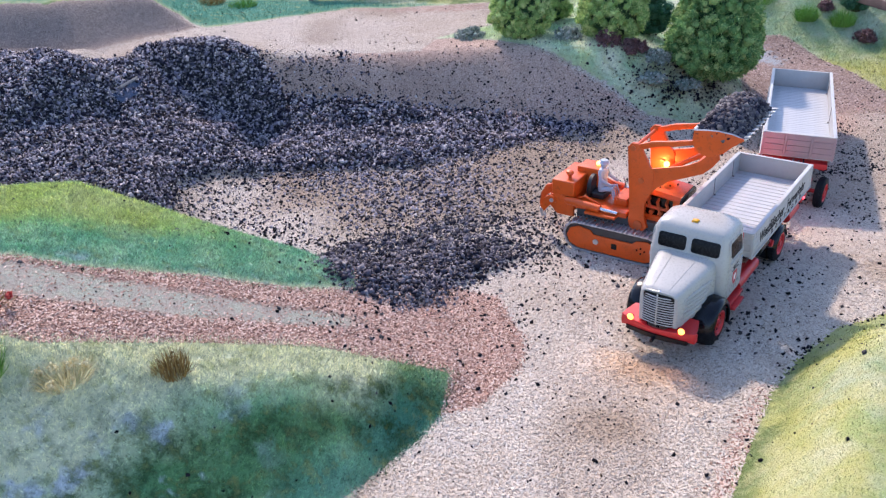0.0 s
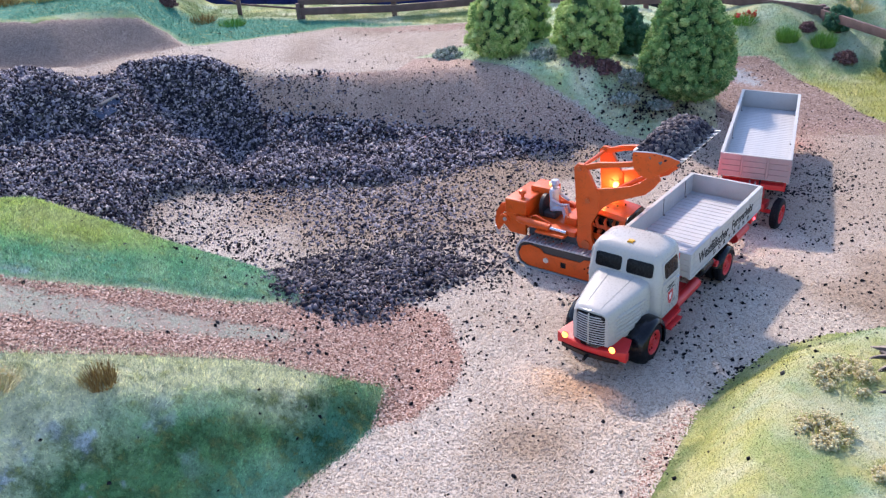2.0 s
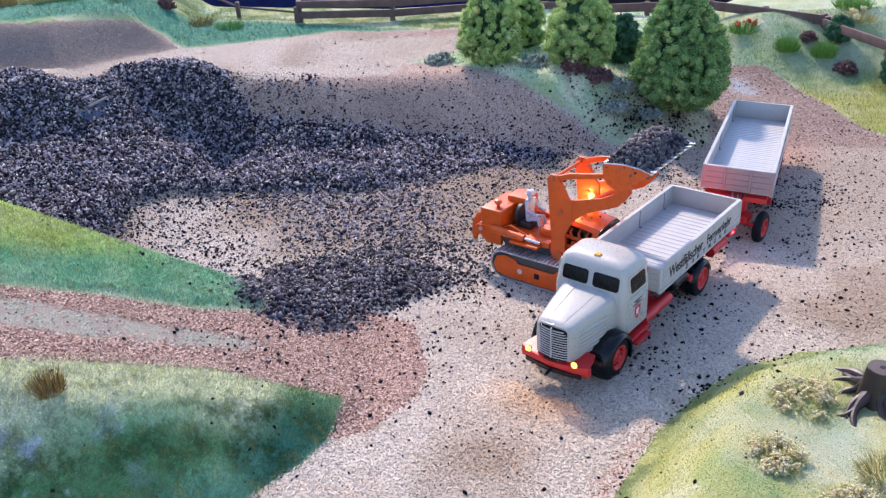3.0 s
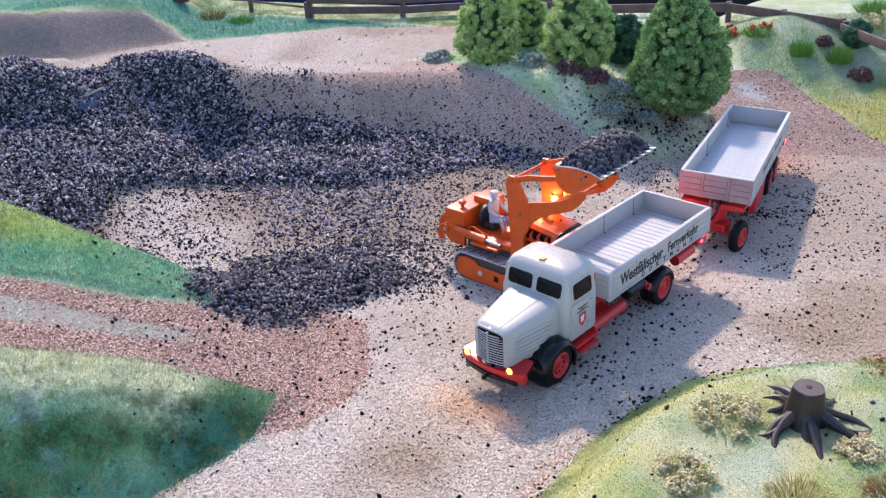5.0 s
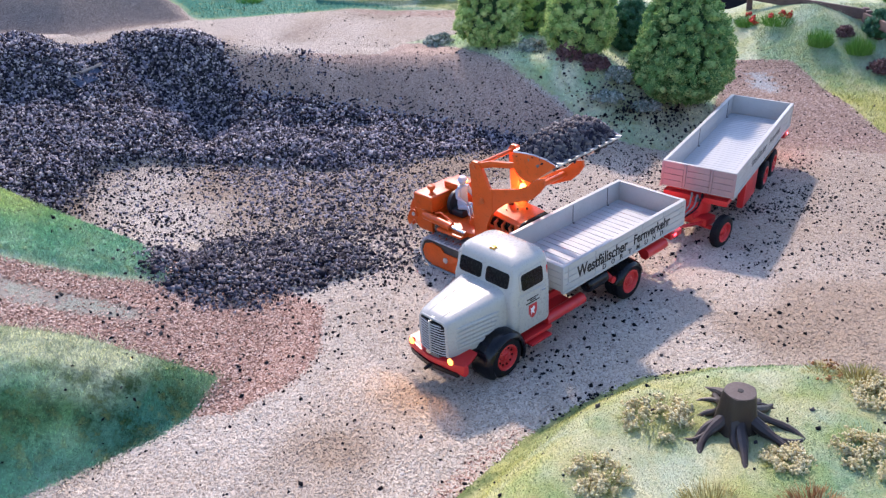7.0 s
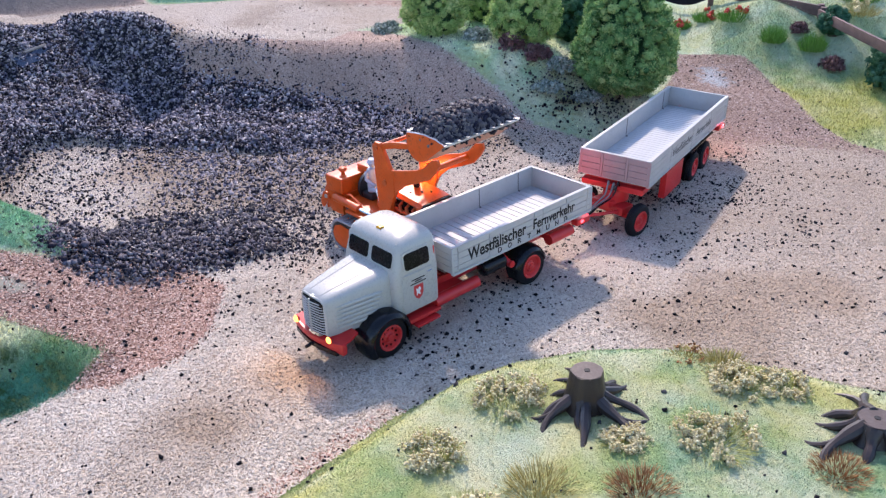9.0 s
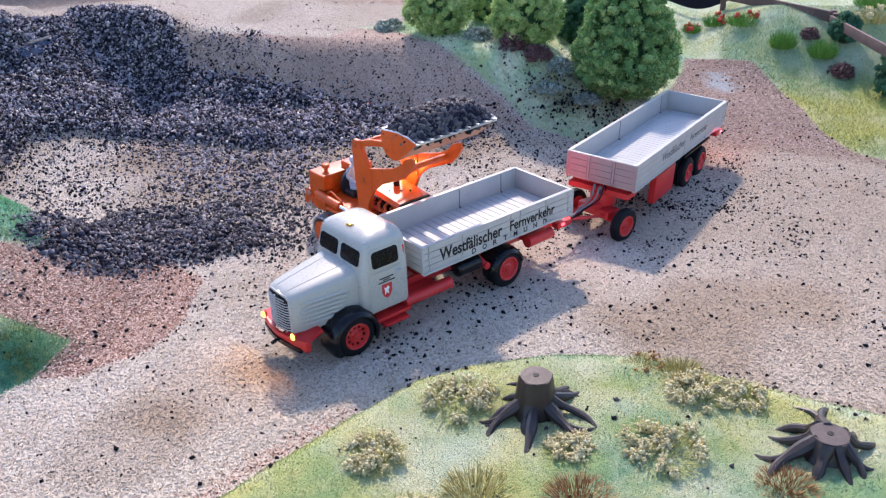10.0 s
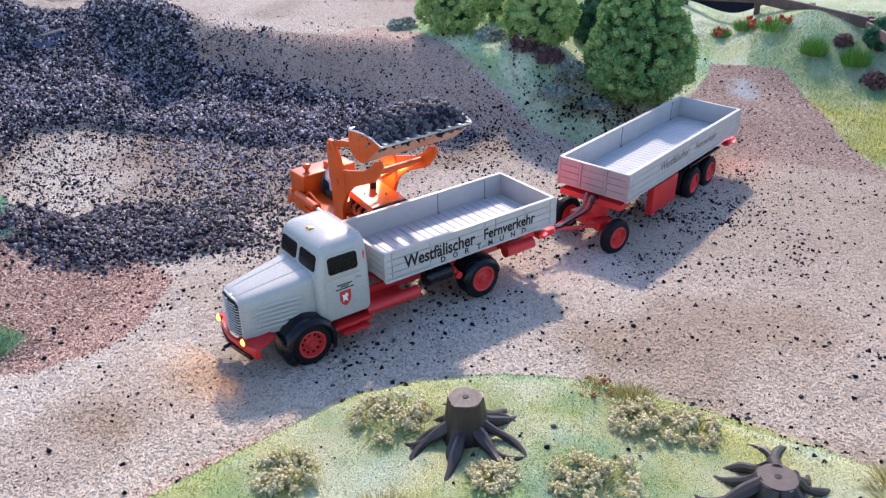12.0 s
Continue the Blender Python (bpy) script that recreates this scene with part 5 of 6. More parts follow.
box(bm, 4.0, 4.3, -0.95, 0.95, 0.5, 0.95, 0.05)
part("front_beam", bm, MAT["dark_steel"], loader)
# rear tank, lamps and winch gear
bm = bmesh.new()
box(bm, -0.82, 0.14, -0.96, 0.96, 1.56, 2.18, 0.06, 3)
box(bm, -0.66, 0.1, -0.75, 0.75, 0.95, 1.6, 0.04)
box(bm, -0.3, 0.62, 0.15, 0.95, 1.5, 2.40, 0.05, 3)
tank = part("rear_tank", bm, MAT["orange"], loader)
bm = bmesh.new()
lathe(bm, [(2.06, 0.001), (2.06, 0.07), (2.22, 0.07), (2.24, 0.13), (2.30, 0.16), (2.38, 0.13), (2.42, 0.001)], "z", 18, (-0.25, -0.55, 0.08))
part("filler_cap", bm, MAT["orange"], tank)
bm = bmesh.new()
ball(bm, (0.4, 0.6, 2.46), 0.1, (1, 1, 0.8), 12)
part("rear_work_lamp", bm, MAT["beacon"], tank, "lit amber work lamp")
for s in (-1, 1):
    bm = bmesh.new()
    prism(bm, [(-0.6, 0.75), (0.1, 0.75), (0.1, 1.5), (-0.7, 1.6), (-1.1, 1.35), (-1.3, 0.95), (-1.2, 0.7), (-0.9, 1.05)], s * 0.8, s * 0.95, "y", 0.03)
    rod(bm, (-0.8, s * 0.75, 1.3), (-0.8, s * 1.02, 1.3), 0.17, seg=20)
    lug = part("rear_bracket", bm, MAT["orange"], loader)
    bm = bmesh.new()
    prism(bm, [(-0.6, 1.62), (-1.0, 1.78), (-1.3, 1.66), (-1.52, 1.3), (-1.6, 0.85), (-1.5, 0.42), (-1.4, 0.5), (-1.42, 0.88), (-1.3, 1.2), (-1.05, 1.4), (-0.6, 1.3)], s * 0.38, s * 0.54, "y", 0.03)
    hook = part("ripper_arm", bm, MAT["orange"], loader)
    bm = bmesh.new()
    prism(bm, [(-1.5, 0.62), (-1.6, 0.62), (-1.52, 0.28), (-1.44, 0.25)], s * 0.36, s * 0.56, "y", 0.01)
    part("ripper_tip", bm, MAT["steel"], hook)
    bm = bmesh.new()
    rod(bm, (-0.8, s * 1.0, 1.3), (-0.8, s * 1.06, 1.3), 0.08, seg=14)
    tube(bm, [(-1.2, s * 0.88, 0.9), (-1.25, s * 0.88, 0.65), (-1.15, s * 0.88, 0.5)], 0.05, 8)
    part("bracket_pin", bm, MAT["steel"], lug)
    bm = bmesh.new()
    rod(bm, (-0.05, s * 1.12, 1.5), (1.3, s * 1.12, 1.42), 0.15, seg=16)
    rod(bm, (-0.15, s * 1.12, 1.51), (-0.02, s * 1.12, 1.5), 0.1, seg=12)
    cyl = part("lift_cylinder", bm, MAT["orange"], loader)
    bm = bmesh.new()
    rod(bm, (1.28, s * 1.12, 1.42), (2.0, s * 1.12, 1.38), 0.075, seg=12)
    part("piston_rod", bm, MAT["chrome"], cyl)
    # tower, lift arm and tilt link
    bm = bmesh.new()
    prism(bm, [(2.50, 1.2), (2.95, 1.15), (3.15, 1.35), (3.02, 1.75), (3.02, 2.3), (3.28, 2.85), (3.3, 3.6), (3.12, 3.78), (2.80, 4.40), (2.66, 4.56), (2.42, 4.56), (2.28, 4.40), (2.36, 3.1), (2.44, 2.1), (2.40, 1.5)], s * 0.92, s * 1.08, "y", 0.035)
    tower = part("arm_tower", bm, MAT["orange"], loader)
    bm = bmesh.new()
    for x, z, r in ((2.5, 4.38, 0.10), (2.80, 1.42, 0.17), (2.85, 3.2, 0.10)):
        rod(bm, (x, s * 0.86, z), (x, s * 1.13, z), r, seg=14)
    part("pivot_pin", bm, MAT["orange_worn"], tower)
    bm = bmesh.new()
    prism(bm, [(2.85, 3.66), (3.3, 3.74), (3.9, 3.90), (4.45, 4.06), (4.85, 4.28), (5.15, 4.58), (5.5, 4.68), (5.56, 4.48), (5.34, 4.16), (5.04, 3.86), (4.5, 3.62), (3.84, 3.33), (3.45, 3.02), (3.26, 2.79), (2.85, 2.7)], s * 0.96, s * 1.05, "y", 0.025)
    part("lift_arm", bm, MAT["orange"], loader)
    bm = bmesh.new()
    prism(bm, [(2.52, 4.26), (2.60, 4.50), (3.2, 4.72), (3.9, 4.84), (4.95, 5.08), (4.97, 4.92), (4.04, 4.67), (3.3, 4.52)], s * 0.90, s * 1.02, "y", 0.02)
    part("tilt_link", bm, MAT["orange"], loader)
    bm = bmesh.new()
    ball(bm, (3.05, s * 0.80, 3.15), 0.13, (0.8, 1, 1), 12)
    part("work_lamp", bm, MAT["beacon"], tower, "lit amber work lamp")
bm = bmesh.new()
rod(bm, (2.5, -0.95, 4.38), (2.5, 0.95, 4.38), 0.07)
rod(bm, (4.75, -0.98, 4.02), (4.75, 0.98, 4.02), 0.10)
rod(bm, (3.2, 0.45, 3.1), (4.6, 0.45, 4.0), 0.09)
part("cross_tube", bm, MAT["orange"], loader)
bm = bmesh.new()
for i, (y, b) in enumerate(((0.35, 0.5), (0.2, 0.3), (-0.3, -0.45))):
    tube(bm, [(2.35, y, 1.5), (2.2, b, 1.9), (2.3, b, 2.4), (2.45, y * 1.6, 2.9)], 0.028, 6)
    tube(bm, [(2.6 + 0.3 * i, y, 1.35), (2.75 + 0.3 * i, 0.62 * (1 if y > 0 else -1), 1.55), (3.1 + 0.2 * i, 0.66 * (1 if y > 0 else -1), 1.3)], 0.024, 6)
part("hydraulic_hose", bm, MAT["black"], loader, "thin black hydraulic hoses")
for s in (-1, 1):
    bm = bmesh.new()
    tube(bm, [(0.35, s * 0.9, 1.4), (0.35, s * 0.95, 1.95), (0.6, s * 0.95, 2.05), (1.2, s * 0.95, 1.85), (1.35, s * 0.92, 1.4)], 0.035, 8)
    part("hand_rail", bm, MAT["orange"], loader)
    bm = bmesh.new()
    for x in (0.5, 0.85, 1.2, 1.55, 1.9):
        rod(bm, (x, s * 1.3, 1.29), (x, s * 1.3, 1.33), 0.03, seg=8)
    part("deck_bolt", bm, MAT["orange_worn"], loader)
# seat and levers
bm = bmesh.new()
box(bm, 0.75, 1.3, -0.35, 0.35, 1.4, 1.68, 0.08, 3)
loft(bm, [[(x, y, z) for y, z in [(0.42 * math.cos(radians(a)), 1.75 + 0.5 * math.sin(radians(a))) for a in range(0, 360, 20)]] for x in (0.6, 0.74)])
part("seat", bm, MAT["seat"], loader, "black rounded seat")
bm = bmesh.new()
for y in (-0.5, -0.35, 0.4):
    tube(bm, [(1.7, y, 1.6), (1.62, y, 2.0), (1.55, y, 2.12)], 0.02, 6)
    ball(bm, (1.55, y, 2.13), 0.035, seg=8)
part("lever", bm, MAT["chrome"], loader)
# bucket
def arc(n=14):
    """Side outline of the bucket from its back rim round the rear curve to the flat floor's lip."""
    out = [(4.82, 5.62), (4.80, 5.40)]
    for i in range(n + 1):
        a = radians(180 + 112 * i / n)
        out.append((5.36 + 0.56 * math.cos(a), 5.28 + 0.50 * math.sin(a)))
    return out + [(6.46, 5.52)]


bm = bmesh.new()
shell = arc()
inner = [(x + 0.04 * (5.5 - x) + 0.01, z + 0.05) for x, z in shell]
inner[0], inner[-1] = (4.88, 5.62), (6.44, 5.56)
prism(bm, shell + inner[::-1], -1.64, 1.64, "y")
bucket = part("bucket", bm, MAT["scoured"], loader, "scoured orange bucket with bare metal lip")
for s in (-1, 1):
    bm = bmesh.new()
    prism(bm, shell + [(6.44, 5.58), (6.1, 5.66), (5.6, 5.70), (5.2, 5.67)], s * 1.62, s * 1.68, "y", 0.01)
    cheek = part("bucket_cheek", bm, MAT["orange"], bucket)
    bm = bmesh.new()
    tube(bm, [(6.46, s * 1.65, 5.55), (6.1, s * 1.65, 5.665), (5.6, s * 1.65, 5.705), (5.2, s * 1.65, 5.675), (4.82, s * 1.65, 5.62)], 0.03, 6)
    part("bare_rim", bm, MAT["lip"], cheek)
bm = bmesh.new()
box(bm, 4.79, 4.89, -1.64, 1.64, 5.58, 5.68, 0.01)
box(bm, 6.36, 6.50, -1.64, 1.64, 5.50, 5.56, 0.01)
part("bare_rim", bm, MAT["lip"], bucket)
for i in range(9):
    bm = bmesh.new()
    y = -1.5 + i * 0.375
    prism(bm, [(6.2, 5.46), (6.42, 5.50), (6.62, 5.64), (6.42, 5.61), (6.2, 5.56)], y - 0.05, y + 0.05, "y", 0.008)
    part("tooth", bm, MAT["lip"], bucket)

for o in loader.children:
    kind = o.name.split(".")[0]
    if kind in ("deck", "engine_hood", "rear_tank", "rear_bracket", "ripper_arm", "lift_cylinder", "seat", "lever"):
        o.location.z += 0.32 * U
    if kind == "seat":
        o.location.x -= 0.2 * U

# the driver's doll
bm = bmesh.new()
loft(bm, [[(1.02 + x, y * w, z) for x, y in [(0.16 * math.cos(a) * w, 0.22 * math.sin(a)) for a in np.linspace(0, 2 * math.pi, 12, False)]] for z, w in ((1.6, 1.0), (1.8, 1.05), (2.1, 0.95), (2.35, 1.15), (2.48, 0.9), (2.53, 0.35))])
ball(bm, (1.04, 0, 2.68), 0.15, (1, 0.9, 1.15))
lathe(bm, [(2.74, 0.001), (2.72, 0.2), (2.75, 0.17), (2.84, 0.14), (2.86, 0.001)], "z", 14, (1.05, 0, 0))
for s in (-1, 1):
    tube(bm, [(1.02, s * 0.24, 2.42), (1.1, s * 0.34, 2.15), (1.42, s * 0.3, 2.0)], [0.085, 0.075, 0.06], 8)
    ball(bm, (1.46, s * 0.3, 1.99), 0.065, seg=8)
    tube(bm, [(1.05, s * 0.13, 1.7), (1.5, s * 0.17, 1.78), (1.62, s * 0.17, 1.4)], [0.11, 0.1, 0.08], 8)
doll = part("driver_figurine", bm, MAT["figure"])
doll.matrix_basis = place(pose(5.2, 30.95, 0.04, 0, 0, -35.4) @ pose(-0.1, -0.1, 0.44))
tagged(doll, "small blue-grey driver figurine seated on the loader", "figurine")


# ---------------------------------------------------------------- grit, coal and crumbs
def ico():
    p = (1 + 5 ** 0.5) / 2
    v = np.array([(-1, p, 0), (1, p, 0), (-1, -p, 0), (1, -p, 0), (0, -1, p), (0, 1, p), (0, -1, -p), (0, 1, -p), (p, 0, -1), (p, 0, 1), (-p, 0, -1), (-p, 0, 1)], float)
    f = np.array([(0, 11, 5), (0, 5, 1), (0, 1, 7), (0, 7, 10), (0, 10, 11), (1, 5, 9), (5, 11, 4), (11, 10, 2), (10, 7, 6), (7, 1, 8), (3, 9, 4), (3, 4, 2), (3, 2, 6), (3, 6, 8), (3, 8, 9), (4, 9, 5), (2, 4, 11), (6, 2, 10), (8, 6, 7), (9, 8, 1)])
    return v / np.linalg.norm(v[0]), f


def turns(n):
    q = rng.normal(size=(n, 4))
    q /= np.linalg.norm(q, axis=1, keepdims=True)
    w, x, y, z = q.T
    return np.stack([1 - 2 * (y * y + z * z), 2 * (x * y - z * w), 2 * (x * z + y * w), 2 * (x * y + z * w), 1 - 2 * (x * x + z * z), 2 * (y * z - x * w), 2 * (x * z - y * w), 2 * (y * z + x * w), 1 - 2 * (x * x + y * y)], -1).reshape(-1, 3, 3)


def octa():
    v = np.array([(1, 0, 0), (-1, 0, 0), (0, 1, 0), (0, -1, 0), (0, 0, 1), (0, 0, -1)], float)
    return v, np.array([(0, 2, 4), (2, 1, 4), (1, 3, 4), (3, 0, 4), (2, 0, 5), (1, 2, 5), (3, 1, 5), (0, 3, 5)])


def grains(name, places, size, mat, rough=0.32, flat=(0.6, 1.15), solid=ico):
    """Many small angular stones in one mesh."""
    v, f = solid()
    n, k = len(places), len(v)
    shape = v[None] * (1 + rng.uniform(-rough, rough, (n, k, 1)))
    shape = shape * rng.uniform(flat[0], flat[1], (n, 1, 3)) * np.asarray(size)[:, None, None]
    pts = np.einsum("nij,nkj->nki", turns(n), shape) + places[:, None]
    faces = (f[None] + k * np.arange(n)[:, None, None]).reshape(-1, 3)
    return heap_mesh(name, pts.reshape(-1, 3), faces, mat)


def scatter(n, box_, weight):
    """n places in the plan, thinned by weight(x, y)."""
    x0, x1, y0, y1 = box_
    xs, ys = rng.uniform(x0, x1, n), rng.uniform(y0, y1, n)
    keep = rng.random(n) < weight(xs, ys)
    return xs[keep], ys[keep]


xs, ys = scatter(180000, (-27, 10.5, 23, 50.5), lambda x, y: coal_cover(x, y) ** 1.5)
sz = np.clip(rng.lognormal(-2.62, 0.3, len(xs)), 0.04, 0.15) * np.interp(ys, [24, 34, 46], [1.05, 0.9, 0.95])
zs = surface(xs, ys) + rng.uniform(-0.02, 0.08, len(xs)) * sm(0.5, 1, coal_cover(xs, ys)) + 0.015
tone = rng.random(len(xs))
sz = sz * (0.78 + 0.22 * sm(0.3, 0.7, coal_cover(xs, ys))) * np.interp(tone, [0, 0.45, 0.6, 1], [1.1, 1.08, 0.95, 0.82])
coal = grains("coal", np.stack([xs, ys, zs], -1), sz, MAT["coal"], 0.35, (0.34, 1.5), octa)
write("tone", np.repeat(tone, 6), coal)
write("fresh", np.repeat(sm(-0.6, 0.6, inside(COAL_HEAP, xs, ys)), 6), coal)
tagged(coal, "loose heaps of black and grey coal grit", "coal", kind="stuff")


def thin(x, y):
    c, d = inside(COAL_FIELD, x, y), inside(COAL_HEAP, x, y)
    near = np.exp(-np.clip(-np.maximum(c, d), 0, 50) / 1.5) * (1 - 0.93 * sm(46.2, 47.4, y)) * (0.22 + 0.78 * sm(29, 33, y)) * np.where(inside(TREE_GRASS, x, y) > 0, 0.1, 1.0)
    tracks = 0.35 * np.exp(-((x - 1.5 - 0.2 * (y - 30)) / 4.5) ** 2) * sm(18, 24, y) * (1 - sm(38, 44, y))
    yard = (0.02 + 0.03 * sm(20, 29, y)) + 0.2 * np.exp(-(((x - 14.5) / 5) ** 2 + ((y - 37) / 6) ** 2)) + 0.1 * np.exp(-(((x - 20) / 3) ** 2 + ((y - 40) / 5) ** 2))
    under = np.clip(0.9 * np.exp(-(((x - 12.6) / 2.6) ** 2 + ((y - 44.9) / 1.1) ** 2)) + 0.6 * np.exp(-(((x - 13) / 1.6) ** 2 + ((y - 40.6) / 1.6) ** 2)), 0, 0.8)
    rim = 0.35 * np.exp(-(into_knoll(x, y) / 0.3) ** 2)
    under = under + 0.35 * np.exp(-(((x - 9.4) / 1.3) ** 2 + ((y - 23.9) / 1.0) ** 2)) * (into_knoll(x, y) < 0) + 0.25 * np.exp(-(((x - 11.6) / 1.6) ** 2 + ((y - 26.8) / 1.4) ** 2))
    bank = np.where(inside(PIT_BANK, x, y) > 0.1, 0.03 + 0.8 * np.exp(-np.clip(x + 10, 0, 40) / 3.4) + 0.5 * (1 - sm(43.6, 45.4, y)), 0)
    lane = 0.10 * (inside(FAR_LANE, x, y) > 0)
    grass = np.where(into_knoll(x, y) > 0.2, 0.35, 1.0) * np.where(np.max([inside(p, x, y) for p in (LANE_GRASS, TREE_GRASS, SLOPE_GRASS, RIDGE_GRASS)], 0) > 0, 0.35, 1.0) * (1 - 0.7 * sm(46.5, 48, y))
    drift = 0.15 + 2.6 * patchy(x, y, 0.55, 6) ** 3 + 1.2 * patchy(x, y, 1.7, 7) ** 4
    road = np.where((inside(RAMP_ROAD, x, y) > 0) & (inside(COAL_HEAP, x, y) < -0.5), 0.4, 1.0)
    return np.clip(0.75 * near + 0.6 * tracks * drift + 1.9 * (yard + lane) * drift + bank * (0.4 + drift) * 0.8 + rim * drift, 0, 1) * grass * road + under


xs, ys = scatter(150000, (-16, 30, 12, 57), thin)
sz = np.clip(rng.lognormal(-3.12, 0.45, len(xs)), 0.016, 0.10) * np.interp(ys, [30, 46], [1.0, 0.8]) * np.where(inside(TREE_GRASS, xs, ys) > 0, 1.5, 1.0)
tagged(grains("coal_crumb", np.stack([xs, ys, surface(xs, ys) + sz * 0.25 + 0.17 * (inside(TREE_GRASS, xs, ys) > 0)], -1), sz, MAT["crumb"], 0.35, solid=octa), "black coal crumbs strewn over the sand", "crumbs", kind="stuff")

# short pale fibres of which the yard's surface is made
def fibres(name, n, box_, weight, mat, length=(0.055, 0.125), width=(0.015, 0.028), lift=0.014):
    x, y = scatter(n, box_, weight)
    k = len(x)
    L, w, a, tip = rng.uniform(*length, k), rng.uniform(*width, k), rng.random(k) * 2 * math.pi, rng.normal(size=k) * 0.35
    d = np.stack([np.cos(a) * np.cos(tip), np.sin(a) * np.cos(tip), np.sin(tip)], -1)
    s = np.stack([-np.sin(a), np.cos(a), 0 * a], -1)
    u = np.cross(d, s)
    o = np.stack([x, y, surface(x, y) + lift], -1)
    w = w[:, None]
    v = np.stack([o - d * L[:, None], o + s * w, o - s * w, o + u * w * 0.8 + d * L[:, None] * 0.2, o + d * L[:, None]], 1)
    f = np.array([(0, 3, 1), (0, 2, 3), (4, 1, 3), (4, 3, 2)])
    ob = heap_mesh(name, v.reshape(-1, 3), (f[None] + 5 * np.arange(k)[:, None, None]).reshape(-1, 3), mat)
    write("grime", np.repeat(tints(x, y)["grime"], 5), ob)
    return ob


def open_sand(x, y):
    g = np.max([inside(p, x, y) for p in (SLOPE_GRASS, RIDGE_GRASS, RAMP_ROAD, TREE_GRASS)], 0)
    return (g < 0) * (into_knoll(x, y) < 0.1) * (1 - 0.8 * coal_cover(x, y)) * (1 - 0.75 * sm(30, 44, y))


tagged(fibres("sand_fibre", 230000, (-6, 26, 14, 44), open_sand, MAT["fibre"]), "short pale fibres of the sandy yard", "sand", kind="stuff")


def open_road(x, y):
    return 0.7 * knoll_foot(x, y) * (into_knoll(x, y) < 0.1) + np.where((inside(RAMP_ROAD, x, y) > rng.normal(size=len(x)) * 0.12), 1.0, 0.0) * (1 - 0.9 * sm(-0.25, 0.2, inside(RAMP_STRIP, x, y))) * (np.maximum(inside(SLOPE_GRASS, x, y), inside(RIDGE_GRASS, x, y)) < 0.05) * (1 - 0.8 * coal_cover(x, y))


tagged(fibres("road_chip", 160000, (-14, 9.8, 14, 27.2), open_road, MAT["chip"], (0.035, 0.085), (0.014, 0.032), 0.014), "reddish brown chips of the ramp road", "gravel", kind="stuff")
tagged(fibres("lane_chip", 40000, (15, 34, 41, 56.5), lambda x, y: (inside(FAR_LANE, x, y) > rng.normal(size=len(x)) * 0.5) * (np.maximum(inside(LANE_GRASS, x, y), inside(TREE_GRASS, x, y)) < 0) * (inside(LANE_POOL, x, y) < rng.normal(size=len(x)) * 0.4) * 0.8, MAT["lane_chip"], (0.04, 0.10), (0.025, 0.05), 0.015), "brown gravel of the far lane", "gravel", kind="stuff")

# pale lumps among the coal
xs, ys = scatter(1500, (-24, 8, 26, 48), lambda x, y: coal_cover(x, y) * 0.5 + 0.05)
sz = rng.uniform(0.035, 0.08, len(xs))
tagged(grains("pale_grit", np.stack([xs, ys, surface(xs, ys) + 0.06], -1), sz, MAT["stone"]), "pale grey stones among the coal", "grit", kind="stuff")

# load in the bucket
n = 4000
u, v = rng.uniform(-1, 1, n), rng.uniform(-1, 1, n)
crown = 5.54 + 0.66 * (1 - np.abs(u) ** 4.5) ** 0.75 * (1 - np.abs(v) ** 2.8)
lx, ly = 5.60 + 0.78 * v, 1.59 * u
lz = crown - rng.uniform(0, 0.12, n)
m = np.array(pose(5.2, 30.95, 0.04, 0, 0, -35.4))
P = np.stack([lx, ly, lz], -1) @ m[:3, :3].T + m[:3, 3]
load = grains("coal_load", P, rng.uniform(0.06, 0.125, n), MAT["clean_coal"], 0.32, (0.45, 1.35))
write("tone", np.repeat(rng.random(n), len(ico()[0])), load)
tagged(load, "heaped load of black coal in the raised bucket", "coal", kind="stuff")
bm = bmesh.new()
k = 12
rows = []
for i in range(k + 1):
    u = -1 + 2 * i / k
    rows.append([(5.60 + 0.75 * w, 1.57 * u, 5.46 + 0.64 * (1 - abs(u) ** 4.5) ** 0.75 * (1 - abs(w) ** 2.8)) for w in np.linspace(-1, 1, k + 1)])
grid = [[bm.verts.new(p) for p in r] for r in rows]
for a, b in zip(grid, grid[1:]):
    for j in range(k):
        bm.faces.new((a[j], a[j + 1], b[j + 1], b[j]))
core = part("coal_bed", bm, MAT["crumb"])
core.matrix_basis = place(pose(5.2, 30.95, 0.04, 0, 0, -35.4))
tagged(core, "packed dark coal under the heap in the bucket", "coal", kind="stuff")

# half-buried slab in the coal
bm = bmesh.new()
sx, sy = -15.9, 42.6
sz0 = float(surface(sx, sy))
up = Vector((float(surface(sx - 0.8, sy) - surface(sx + 0.8, sy)) / 1.6, float(surface(sx, sy - 0.8) - surface(sx, sy + 0.8)) / 1.6, 1)).normalized()
run = Vector((0.35, 0.94, 0))
run = (run - up * run.dot(up)).normalized()
lie = axes(run, up.cross(run), up, Vector((sx, sy, sz0 + 0.0)))
box(bm, -1.0, 1.0, -0.32, 0.35, -0.2, 0.06, 0.05, 2)
for v in bm.verts:
    v.co += Vector((rnd.uniform(-0.12, 0.12), rnd.uniform(-0.1, 0.1), rnd.uniform(-0.03, 0.03)))
slab = part("stone_slab", bm, MAT["slab"])
slab.matrix_basis = place(lie)
tagged(slab, "blue-grey slab with pale top edge half buried in coal", "stone")
bm = bmesh.new()
box(bm, -0.95, 0.9, 0.28, 0.44, -0.1, 0.13, 0.04, 2)
part("top_edge", bm, MAT["stone"], slab, "pale edge strip")


